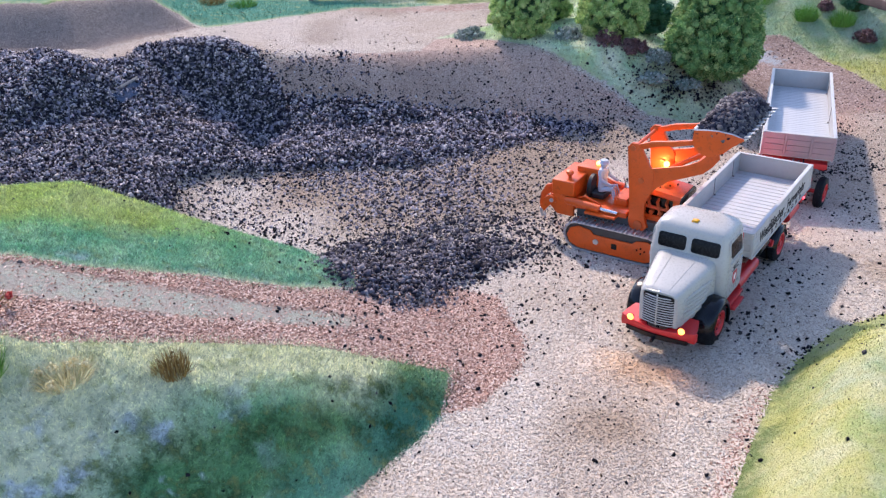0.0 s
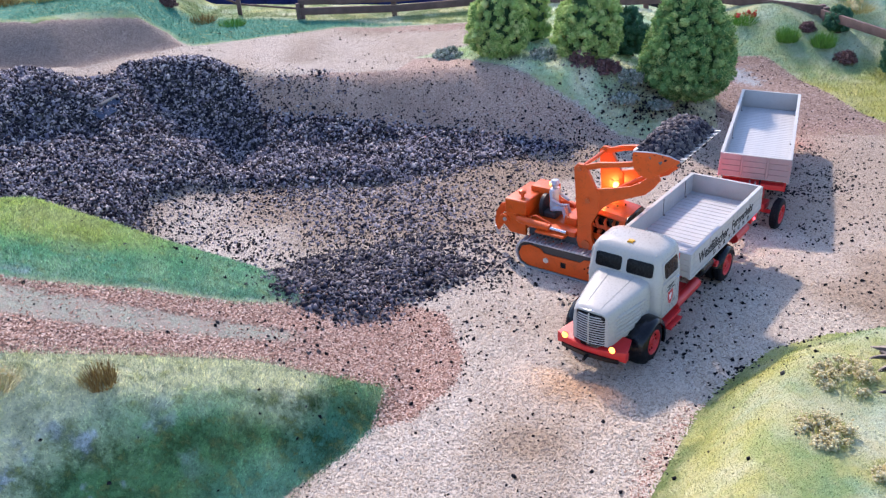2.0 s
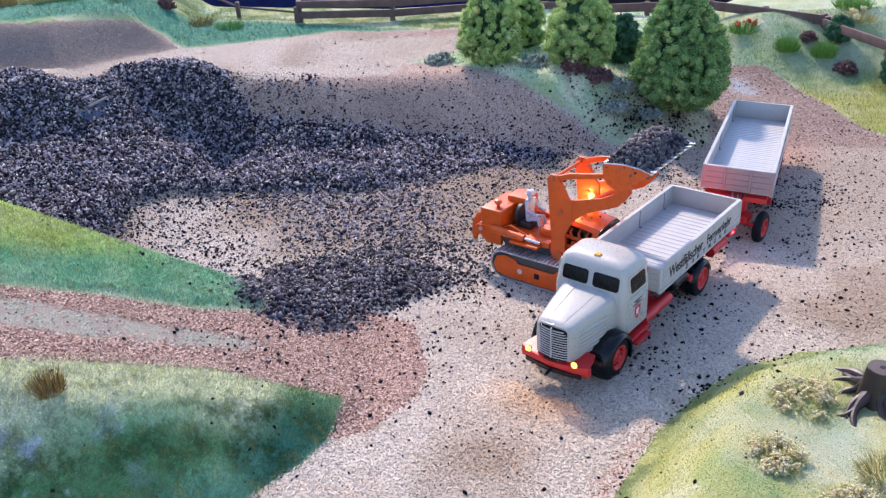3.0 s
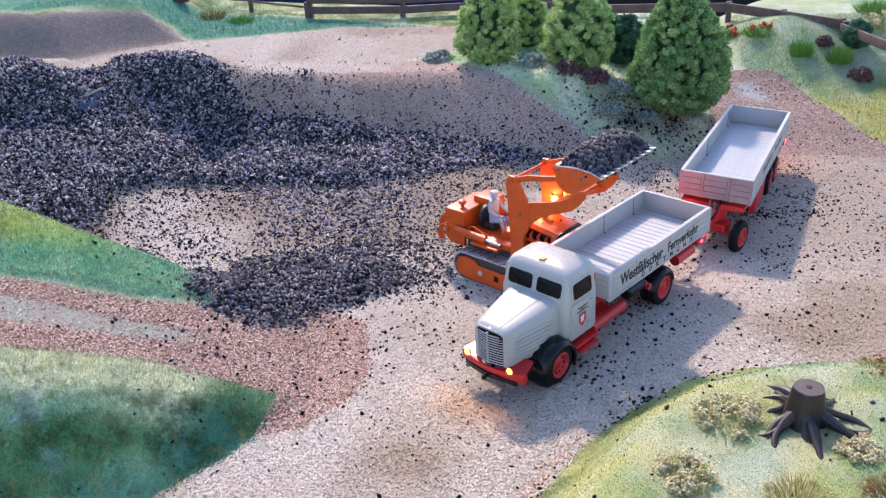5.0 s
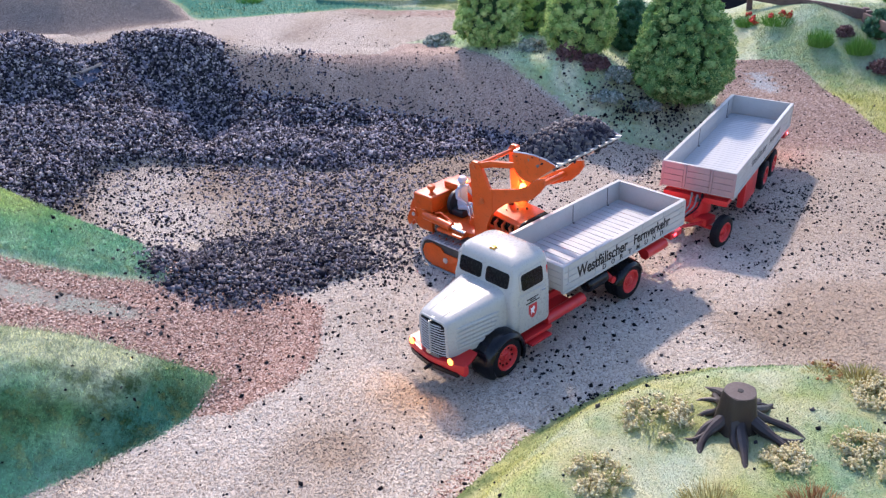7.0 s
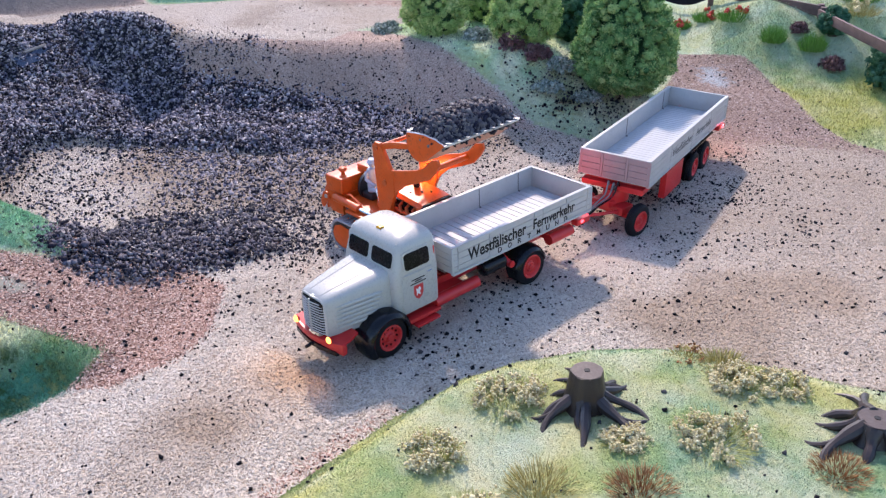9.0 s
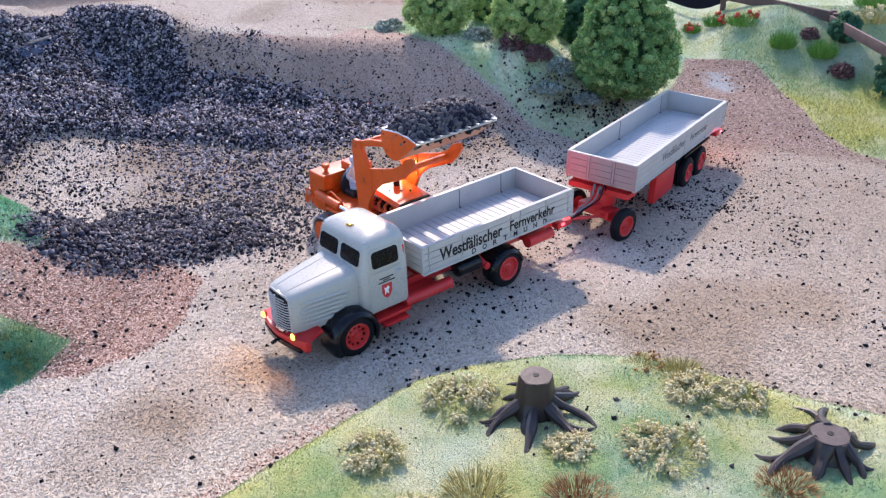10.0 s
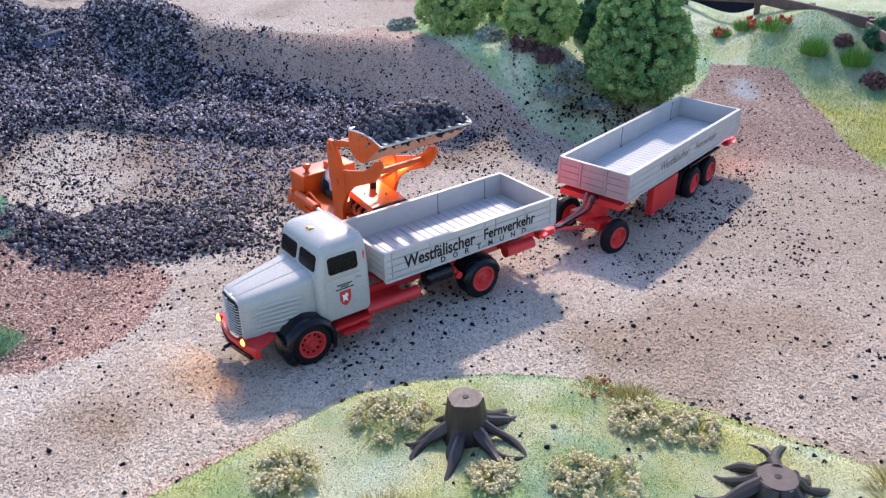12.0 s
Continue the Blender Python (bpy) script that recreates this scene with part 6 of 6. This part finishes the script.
# ---------------------------------------------------------------- stumps
def stump(x, y, tall, r, roots, seed, lean=0.0, label=""):
    g = random.Random(seed)
    z = float(surface(x, y))
    ob = thing("tree_stump", pose(x, y, z - 0.05, lean, 0, seed * 40), label, "stump", "tree stumps")
    bm = bmesh.new()
    prof = [(0.0, r * 1.42), (tall * 0.12, r * 1.34), (tall * 0.3, r * 1.25), (tall * 0.6, r * 1.13), (tall * 0.92, r * 1.01), (tall, r * 0.96)]
    n = 22
    ring = []
    for h, q in prof:
        ring.append([(q * (1 + 0.07 * math.sin(5 * a + seed) * (1 - 0.6 * h / tall)) * math.cos(a), q * (1 + 0.07 * math.sin(5 * a + seed)) * math.sin(a), h) for a in np.linspace(0, 2 * math.pi, n, False)])
    loft(bm, ring)
    part("trunk", bm, MAT["stump"], ob)
    bm = bmesh.new()
    lathe(bm, [(tall - 0.03, 0.001), (tall - 0.03, r * 0.95), (tall + 0.012, r * 0.93), (tall + 0.016, r * 0.3), (tall + 0.014, 0.001)], "z", 22)
    top = part("cut_face", bm, MAT["stump_top"], ob, "flat sawn top")
    # solid black plug; the dark inside of the hole is painted, not cut
    bm = bmesh.new()
    rod(bm, (0, 0, tall - 0.05), (0, 0, tall + 0.024), 0.07, seg=14)
    part("centre_hole_plug", bm, MAT["ink"], top)
    turn = math.radians(seed * 40)
    c, w = math.cos(turn), math.sin(turn)
    for i in range(roots):
        a = 2 * math.pi * i / roots + g.uniform(-0.22, 0.22)
        length = g.uniform(0.55, 1.3) * r / 0.37
        bend, thick, hump = g.uniform(-0.5, 0.5), g.uniform(0.085, 0.13), g.uniform(0.0, 0.09)
        start = r * 0.98

        def run(t, a=a, bend=bend, length=length, side=0.0):
            d = start + length * t
            ang = a + (bend + side) * t * t
            px, py = d * math.cos(ang), d * math.sin(ang)
            lie = float(surface(x + px * c - py * w, y + px * w + py * c)) - z + 0.05
            return Vector((px, py, lie + 0.04 + 0.26 * (1 - t) ** 3 + hump * math.sin(math.pi * min(1, t * 1.15)) * (0.4 + 0.6 * t) - 0.10 * t * t))
        bm = bmesh.new()
        ts = np.linspace(-0.12, 1, 10)
        tube(bm, [run(t) for t in ts], [thick * (1.25 - 0.68 * max(t, 0)) * (1 + 0.16 * math.sin(9 * t + i * 2.1)) for t in ts[:-1]] + [thick * 0.35], 9)
        if i % 3 == 0:
            ts = np.linspace(0.35, 0.95, 6)
            tube(bm, [run(t, side=0.9 * (t - 0.35) * (1 if bend < 0 else -1)) for t in ts], [thick * (0.8 - 0.3 * t) for t in ts[:-1]] + [thick * 0.25], 8)
        part("root", bm, MAT["stump"], ob)
    return ob


stump(14.1, 18.4, 1.0, 0.37, 11, 3, 0, "dark brown tree stump with spreading roots on the grass knoll")
stump(20.2, 18.3, 0.5, 0.40, 9, 5, 0, "low dark tree stump with long roots on the grass")


# ---------------------------------------------------------------- trees and shrubs
def clumps(places, size, seed, fine=True):
    """Knobbly foam clumps: vertices and faces."""
    g = np.random.default_rng(seed)
    v, f = ico()
    # one finer level
    edge, vv, ff = {}, list(v), []
    def mid(a, b):
        key = (min(a, b), max(a, b))
        if key not in edge:
            q = (vv[a] + vv[b]) / 2
            edge[key] = len(vv)
            vv.append(q / np.linalg.norm(q))
        return edge[key]
    for a, b, c in f if fine else ():
        ab, bc, ca = mid(a, b), mid(b, c), mid(c, a)
        ff += [(a, ab, ca), (b, bc, ab), (c, ca, bc), (ab, bc, ca)]
    v, f = (np.array(vv), np.array(ff)) if fine else (v, f)
    n, k = len(places), len(v)
    shape = v[None] * (1 + g.uniform(-0.28, 0.28, (n, k, 1))) * np.asarray(size)[:, None, None] * g.uniform(0.8, 1.2, (n, 1, 3))
    return (shape + places[:, None]).reshape(-1, 3), (f[None] + k * np.arange(n)[:, None, None]).reshape(-1, 3)


def leaves(places, normal, size, seed):
    """Small pointed leaf flakes standing off the given places."""
    g = np.random.default_rng(seed)
    n = len(places)
    d = normal + g.normal(size=(n, 3)) * 0.55
    d /= np.linalg.norm(d, axis=1, keepdims=True)
    s = np.cross(d, g.normal(size=(n, 3)))
    s /= np.linalg.norm(s, axis=1, keepdims=True)
    L = np.asarray(size)[:, None]
    a, b, c = places - s * L * 0.35, places + s * L * 0.35, places + d * L
    return np.stack([a, b, c], 1).reshape(-1, 3), np.arange(3 * n).reshape(-1, 3)


def conifer(x, y, tall, half, mat, seed, n, label, taper=2.6):
    """A foam conifer: trunk and limbs, a dark inner hull that paints the gaps' shade, and many tufted branch tips over
    it.
    """
    g = np.random.default_rng(seed)
    z = float(surface(x, y))
    ob = thing("conifer_tree", pose(x, y, z - 0.05), label, "tree", "model conifers")
    bm = bmesh.new()
    tube(bm, [(0, 0, 0), (0.03, 0, tall * 0.3), (0, 0.02, tall * 0.7), (0, 0, tall * 0.96)], [0.28, 0.2, 0.12, 0.03], 10)
    for i in range(14):
        h, a = tall * (0.12 + 0.055 * i), i * 2.4
        q = half * 0.6 * (1 - i / 16)
        tube(bm, [(0, 0, h), (q * 0.6 * math.cos(a), q * 0.6 * math.sin(a), h + 0.15), (q * math.cos(a), q * math.sin(a), h + 0.1)], [0.06, 0.045, 0.02], 6)
    part("trunk", bm, MAT["bark"], ob)

    def profile(t):
        return half * np.clip((t + 0.07) / 0.22, 0, 1) ** 0.55 * (1 - np.clip((t - 0.18) / 0.82, 0, 1) ** taper) ** 0.9

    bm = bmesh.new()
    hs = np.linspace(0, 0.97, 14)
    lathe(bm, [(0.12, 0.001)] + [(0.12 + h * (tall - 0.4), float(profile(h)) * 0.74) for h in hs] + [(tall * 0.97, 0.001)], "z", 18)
    part("inner_shade_hull", bm, MAT["leaf_core"], ob)
    t = g.random(n * 4)
    t = t[g.random(len(t)) < profile(t) / half][:n]
    m = len(t)
    a = np.arange(m) * 2.39996 + g.normal(size=m) * 0.2
    wob = 1 + 0.05 * np.sin(3 * a + 9 * t + seed) + 0.04 * np.sin(6 * a - 13 * t + seed)
    deep = np.where(g.random(m) < 0.3, g.uniform(0.72, 0.88, m), g.uniform(0.92, 1.08, m))
    rr = profile(t) * wob * deep
    tip = np.stack([rr * np.cos(a), rr * np.sin(a), 0.22 + t * (tall - 0.4)], -1)
    out = np.stack([np.cos(a), np.sin(a), 0.15 + 0.7 * t], -1)
    out /= np.linalg.norm(out, axis=1, keepdims=True)
    size = g.uniform(0.25, 0.42, m) * (half / 2.2) ** 0.35
    v1, f1 = clumps(tip, size * 0.62, seed, False)
    k = np.repeat(np.arange(m), 84)
    d = g.normal(size=(len(k), 3)) + out[k] * 0.8
    d /= np.linalg.norm(d, axis=1, keepdims=True)
    v2, f2 = leaves(tip[k] + d * size[k, None] * g.uniform(0.45, 0.8, (len(k), 1)), d, size[k] * g.uniform(0.16, 0.34, len(k)), seed + 1)
    crown = heap_mesh("crown", np.r_[v1, v2], np.r_[f1, f2 + len(v1)], mat)
    crown.parent = ob
    return ob


conifer(4.6, 49.1, 5.0, 1.58, MAT["leaf_light"], 21, 400, "green foam conifer on the grassy bank", 2.3)
conifer(9.55, 48.1, 5.0, 1.72, MAT["leaf_light"], 22, 440, "green foam conifer on the grassy bank", 2.4)
conifer(14.75, 46.5, 7.1, 2.34, MAT["leaf"], 23, 820, "tall broad green conifer near the trailer", 1.75)
conifer(12.2, 51.4, 3.1, 1.25, MAT["leaf_dark"], 24, 260, "small dark green conifer between larger trees")
conifer(6.7, 52.2, 3.9, 1.1, MAT["leaf_light"], 25, 200, "green conifer behind the front row")
conifer(29.2, 51.3, 3.4, 1.4, MAT["leaf_dark"], 26, 240, "dark green shrub beside the lane")
conifer(26.7, 56.1, 1.9, 0.75, MAT["leaf_dark"], 27, 100, "small dark shrub near the fence")


def tuft(x, y, r, tall, mat, n, seed, bloom=None, blooms=0, name="grass_tuft", label="", lift=0.0, category="plant", group="", lean=0.45, size=(0.03, 0.06)):
    """A bunch of upright fibres, with crumbs of blossom on it where it has any."""
    g = np.random.default_rng(seed)
    z = float(surface(x, y)) - 0.04 + lift
    ob = thing(name, pose(x, y, z), label, category, group)
    a, q = g.random(n) * 2 * math.pi, r * np.sqrt(g.random(n))
    base = np.stack([q * np.cos(a), q * np.sin(a), np.zeros(n)], -1)
    h = tall * g.uniform(0.5, 1.1, n) * (1 - 0.45 * (q / r) ** 2)
    tip = base + np.stack([np.cos(a) * q * lean + g.normal(size=n) * 0.12 * tall, np.sin(a) * q * lean + g.normal(size=n) * 0.12 * tall, h], -1)
    b = g.random(n) * math.pi
    w = np.stack([np.cos(b), np.sin(b), 0 * b], -1) * 0.013
    mid = (base + tip) / 2 + g.normal(size=(n, 3)) * 0.03 * tall
    v = np.stack([base - w, base + w, mid + w * 0.8, mid - w * 0.8, tip - w * 0.15, tip + w * 0.15], 1).reshape(-1, 3)
    f = (np.array([(0, 1, 2, 3), (3, 2, 5, 4)])[None] + 6 * np.arange(n)[:, None, None]).reshape(-1, 4)
    o = heap_mesh("foliage", v, f, mat)
    o.parent = ob
    if bloom:
        heads = max(blooms // 40, 6)
        u, q = g.random(heads) * 2 * math.pi, r * 1.1 * np.sqrt(g.random(heads))
        puff = np.stack([q * np.cos(u), q * np.sin(u), tall * (1.0 - 0.55 * (q / (1.1 * r)) ** 2) * g.uniform(0.6, 1.1, heads)], -1)
        j = g.integers(0, heads, blooms)
        P = puff[j] + g.normal(size=(blooms, 3)) * g.uniform(0.035, 0.085, heads)[j][:, None] * (r / 0.6) ** 0.5
        P[:, 2] = np.maximum(P[:, 2], 0.04)
        o = grains("blossom", P, g.uniform(size[0], size[1], blooms) * 1.2, bloom, 0.3, solid=octa)
        o.parent = ob
    return ob


def bush(x, y, r, tall, mat, seed, label, category="bush", group="", n=150):
    g = np.random.default_rng(seed)
    ob = thing("bush", pose(x, y, float(surface(x, y)) - 0.05), label, category, group)
    d = g.normal(size=(n, 3))
    d /= np.linalg.norm(d, axis=1, keepdims=True)
    d[:, 2] = np.abs(d[:, 2])
    P = d * np.array([r, r, tall]) * g.uniform(0.55, 1.0, (n, 1))
    v1, f1 = clumps(P, g.uniform(0.04, 0.1, n), seed)
    k = g.integers(0, n, n * 14)
    off = g.normal(size=(len(k), 3))
    off /= np.linalg.norm(off, axis=1, keepdims=True)
    v2, f2 = leaves(P[k] + off * 0.1, off, g.uniform(0.05, 0.1, len(k)), seed + 1)
    o = heap_mesh("foliage", np.r_[v1, v2], np.r_[f1, f2 + len(v1)], mat)
    o.parent = ob
    bm = bmesh.new()
    for i in range(5):
        a = i * 1.3
        tube(bm, [(0, 0, 0), (r * 0.3 * math.cos(a), r * 0.3 * math.sin(a), tall * 0.4), (r * 0.6 * math.cos(a), r * 0.6 * math.sin(a), tall * 0.7)], [0.05, 0.035, 0.015], 6)
    part("twig_frame", bm, MAT["bark"], ob)
    return ob


cream = "cream flowering tuft on the grassy knoll"
for i, (x, y, r, h, kind) in enumerate(((12.4, 18.5, 0.75, 0.75, "w"), (10.95, 16.3, 0.55, 0.6, "w"), (16.9, 17.6, 0.75, 0.7, "w"), (17.6, 19.7, 0.6, 0.6, "w"), (17.3, 20.4, 0.5, 0.55, "y"), (15.3, 15.7, 0.7, 0.6, "d"), (13.3, 15.6, 0.6, 0.6, "y"), (16.4, 20.6, 0.4, 0.3, "r"), (18.6, 19.9, 0.5, 0.5, "w"), (19.3, 17.1, 0.6, 0.5, "d"), (15.0, 17.2, 0.45, 0.35, "w"), (12.1, 14.6, 0.6, 0.55, "w"), (22.6, 18.8, 0.7, 0.6, "y"))):
    if kind == "w":
        tuft(x, y, r * 1.05, h * 0.42, MAT["tuft_fresh"], 420, 100 + i, MAT["bloom_white"], 1300, "flowering_tuft", cream, group="knoll tufts", size=(0.02, 0.045))
    elif kind == "y":
        tuft(x, y, r, h * 0.6, MAT["tuft_yellow"], 500, 100 + i, name="grass_tuft", label="yellow green grass tuft on the knoll", group="knoll tufts")
    elif kind == "d":
        tuft(x, y, r * 0.8, h * 0.45, MAT["tuft_rust"], 600, 100 + i, name="grass_tuft", label="rust brown dry grass tuft on the knoll", group="knoll tufts")
    else:
        tuft(x, y, r, h * 0.5, MAT["tuft_yellow"], 260, 100 + i, MAT["tuft_rust"], 110, "flowering_tuft", "low reddish brown tuft on the knoll", group="knoll tufts", size=(0.018, 0.04))
tuft(-7.1, 17.9, 0.36, 0.8, MAT["tuft_dry"], 280, 140, name="grass_tuft", label="brown dry grass tuft on the embankment", lean=0.4)
tuft(-9.3, 16.9, 0.6, 0.5, MAT["tuft_cream"], 500, 141, MAT["bloom_white"], 260, "flowering_tuft", "cream flowering tuft on the embankment", size=(0.018, 0.04))
tuft(-11.0, 16.3, 0.6, 1.1, MAT["tuft_green"], 600, 142, name="grass_tuft", label="fresh green grass tuft on the embankment")
tuft(-11.5, 18.25, 0.6, 0.25, MAT["tuft_dry"], 200, 143, MAT["bloom_red"], 130, "flowering_tuft", "low red flowering patch beside the ramp")
# shrubs under the trees
for i, (x, y, r, h, m, lab) in enumerate(((9.0, 46.7, 0.7, 0.8, "plum", "plum red bush under the conifers"), (10.4, 46.4, 0.75, 0.75, "plum", "plum red bush under the conifers"), (7.0, 48.0, 0.8, 0.7, "grey_flock", "grey green flocked bush on the bank"), (11.6, 46.2, 0.8, 0.7, "grey_flock", "grey green flocked bush on the bank"), (11.0, 45.0, 0.9, 0.4, "grey_flock", "low grey flocked bush on the bank"), (13.0, 45.2, 0.9, 0.35, "grey_flock", "low grey flocked bush on the bank"), (1.6, 49.6, 0.9, 0.6, "grey_flock", "grey green flocked bush at the pit edge"), (26.4, 53.6, 0.75, 0.65, "plum", "plum red bush on the meadow"), (24.9, 56.4, 0.5, 0.6, "plum", "plum red bush on the meadow"))):
    bush(x, y, r, h, MAT[m], 160 + i, lab, group="flocked bushes")
for i, (x, y, r, h) in enumerate(((23.4, 55.6, 0.62, 1.1), (25.5, 55.0, 0.68, 1.1), (28.9, 60.2, 1.0, 1.2))):
    tuft(x, y, r, h, MAT["tuft_green"], 700, 180 + i, name="grass_tuft", label="bright green grass clump on the meadow", group="meadow clumps")
for i, (x, y, r, h) in enumerate(((21.4, 58.6, 0.9, 0.9), (19.9, 60.4, 0.7, 0.8), (18.4, 59.8, 0.5, 0.6))):
    tuft(x, y, r, h, MAT["tuft_green"], 500, 190 + i, MAT["bloom_red"], 110, "flowering_tuft", "red flowering clump along the fence", group="red flowers", size=(0.05, 0.1))
for i, (x, y) in enumerate(((-24.3, 55.6), (-27.6, 55.0), (28.5, 58))):
    tuft(x, y, 1.0, 0.8, MAT["tuft_yellow"], 420, 200 + i, MAT["bloom_white"], 300, "flowering_tuft", "pale flowering clump along the back", group="back clumps", size=(0.05, 0.09))
for i, (x, y, r, h, m) in enumerate(((-31, 53.5, 1.2, 0.8, "green"), (-29, 57, 1.0, 1.0, "dry"), (-26, 54.2, 0.9, 0.7, "dry"), (-25.6, 58, 1.1, 0.9, "green"), (-22.8, 56.6, 1.0, 0.8, "green"), (-20.6, 58.6, 0.9, 0.9, "dry"), (-19.5, 56.8, 0.8, 0.6, "green"), (-15.6, 59.8, 0.9, 0.7, "dry"), (-13.2, 58.9, 0.8, 0.6, "green"))):
    tuft(x, y, r, h, MAT["tuft_" + m], 420, 220 + i, name="grass_tuft", label="olive green grass clump on the rear bank" if m == "green" else "brown dry grass clump on the rear bank", group="rear clumps")
bush(-17.6, 59.6, 0.6, 0.8, MAT["plum"], 210, "rust red bush along the back")


# ---------------------------------------------------------------- flocked grass
def flock(n, box_, weight, size=(0.06, 0.15)):
    xs, ys = scatter(n, box_, weight)
    k = len(xs)
    base = np.stack([xs, ys, surface(xs, ys) - 0.02], -1)
    h = rng.uniform(size[0], size[1], k)
    tip = base + np.stack([rng.normal(size=k) * 0.6 * h, rng.normal(size=k) * 0.6 * h, h], -1)
    a = rng.random(k) * math.pi
    w = np.stack([np.cos(a), np.sin(a), 0 * a], -1) * 0.013
    return np.stack([base - w, base + w, tip], 1).reshape(-1, 3)


def on_grass(*polys):
    return lambda x, y: (np.max([inside(p, x, y) for p in polys], 0) > rng.normal(size=len(x)) * 0.15).astype(float)


for mat, label, sets in (
    ("blade", "short pale flocked grass on the knoll and meadow", ((130000, (6, 27, 12, 25), lambda x, y: (into_knoll(x, y) > rng.normal(size=len(x)) * 0.12).astype(float), (0.03, 0.08)), (50000, (20, 33, 42, 60), on_grass(LANE_GRASS), (0.1, 0.22)), (30000, (-34, 24, 52.5, 65), lambda x, y: on_grass(FAR_GRASS)(x, y) * (inside(REAR_GRASS, x, y) < 0), (0.12, 0.26)))),
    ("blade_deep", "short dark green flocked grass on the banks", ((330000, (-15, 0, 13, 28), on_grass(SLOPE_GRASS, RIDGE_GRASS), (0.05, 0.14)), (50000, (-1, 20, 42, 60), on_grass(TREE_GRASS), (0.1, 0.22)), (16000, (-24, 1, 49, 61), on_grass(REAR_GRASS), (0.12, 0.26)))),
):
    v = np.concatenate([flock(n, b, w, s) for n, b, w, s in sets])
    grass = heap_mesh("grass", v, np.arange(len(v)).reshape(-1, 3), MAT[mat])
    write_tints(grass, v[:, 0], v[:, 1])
    tagged(grass, label, "grass", kind="stuff")


# ---------------------------------------------------------------- fences
def fence(points, tall, rails, thick, label, post_w=0.35, level=None):
    """Posts at the points, with board rails from post to post."""
    x0, y0 = points[0]
    z0 = float(surface(x0, y0))
    ob = thing("fence", pose(x0, y0, z0), label, "fence")
    P = [Vector((x - x0, y - y0, (float(surface(x, y)) if level is None else level) - z0)) for x, y in points]
    for p in P:
        bm = bmesh.new()
        box(bm, -post_w / 2, post_w / 2, -post_w / 2, post_w / 2, -0.3 if level is None else -2.4, tall, 0.03, m=Matrix.Translation(p))
        part("post", bm, MAT["wood"], ob)
    for a, b in zip(P, P[1:]):
        d = b - a
        for h, w in rails:
            bm = bmesh.new()
            m = axes(d.normalized(), Vector((0, 0, 1)).cross(d).normalized(), d.cross(Vector((0, 0, 1)).cross(d)).normalized(), a + Vector((0, 0, h)))
            box(bm, -0.1, d.length + 0.1, -post_w / 2 - thick, -post_w / 2 + 0.02, -w / 2, w / 2, 0.02, m=m)
            part("rail", bm, MAT["wood"], ob)
    return ob


fence([(-8.7, 60.9), (-2.3, 61.8), (4.5, 62.6), (11.2, 63.9)], 1.5, ((0.55, 0.5), (1.25, 0.5)), 0.12, "brown two-rail wooden fence along the back of the layout")
fence([(11.6, 64.7), (16, 64.4), (20.45, 63.9), (23.4, 60.8), (26.2, 57.7)], 0.95, ((0.6, 0.62),), 0.14, "low brown board fence at the back corner", level=2.3)
fence([(26.3, 57.3), (29.4, 44.0)], 0.95, ((0.55, 0.55),), 0.14, "low brown board fence beside the meadow", level=2.2)
fence([(-8.9, 60.7), (-13.4, 62.2), (-18.3, 63.6), (-24, 64.5)], 1.1, ((0.7, 0.14),), 0.06, "thin weathered rail fence on the rear bank", 0.28)
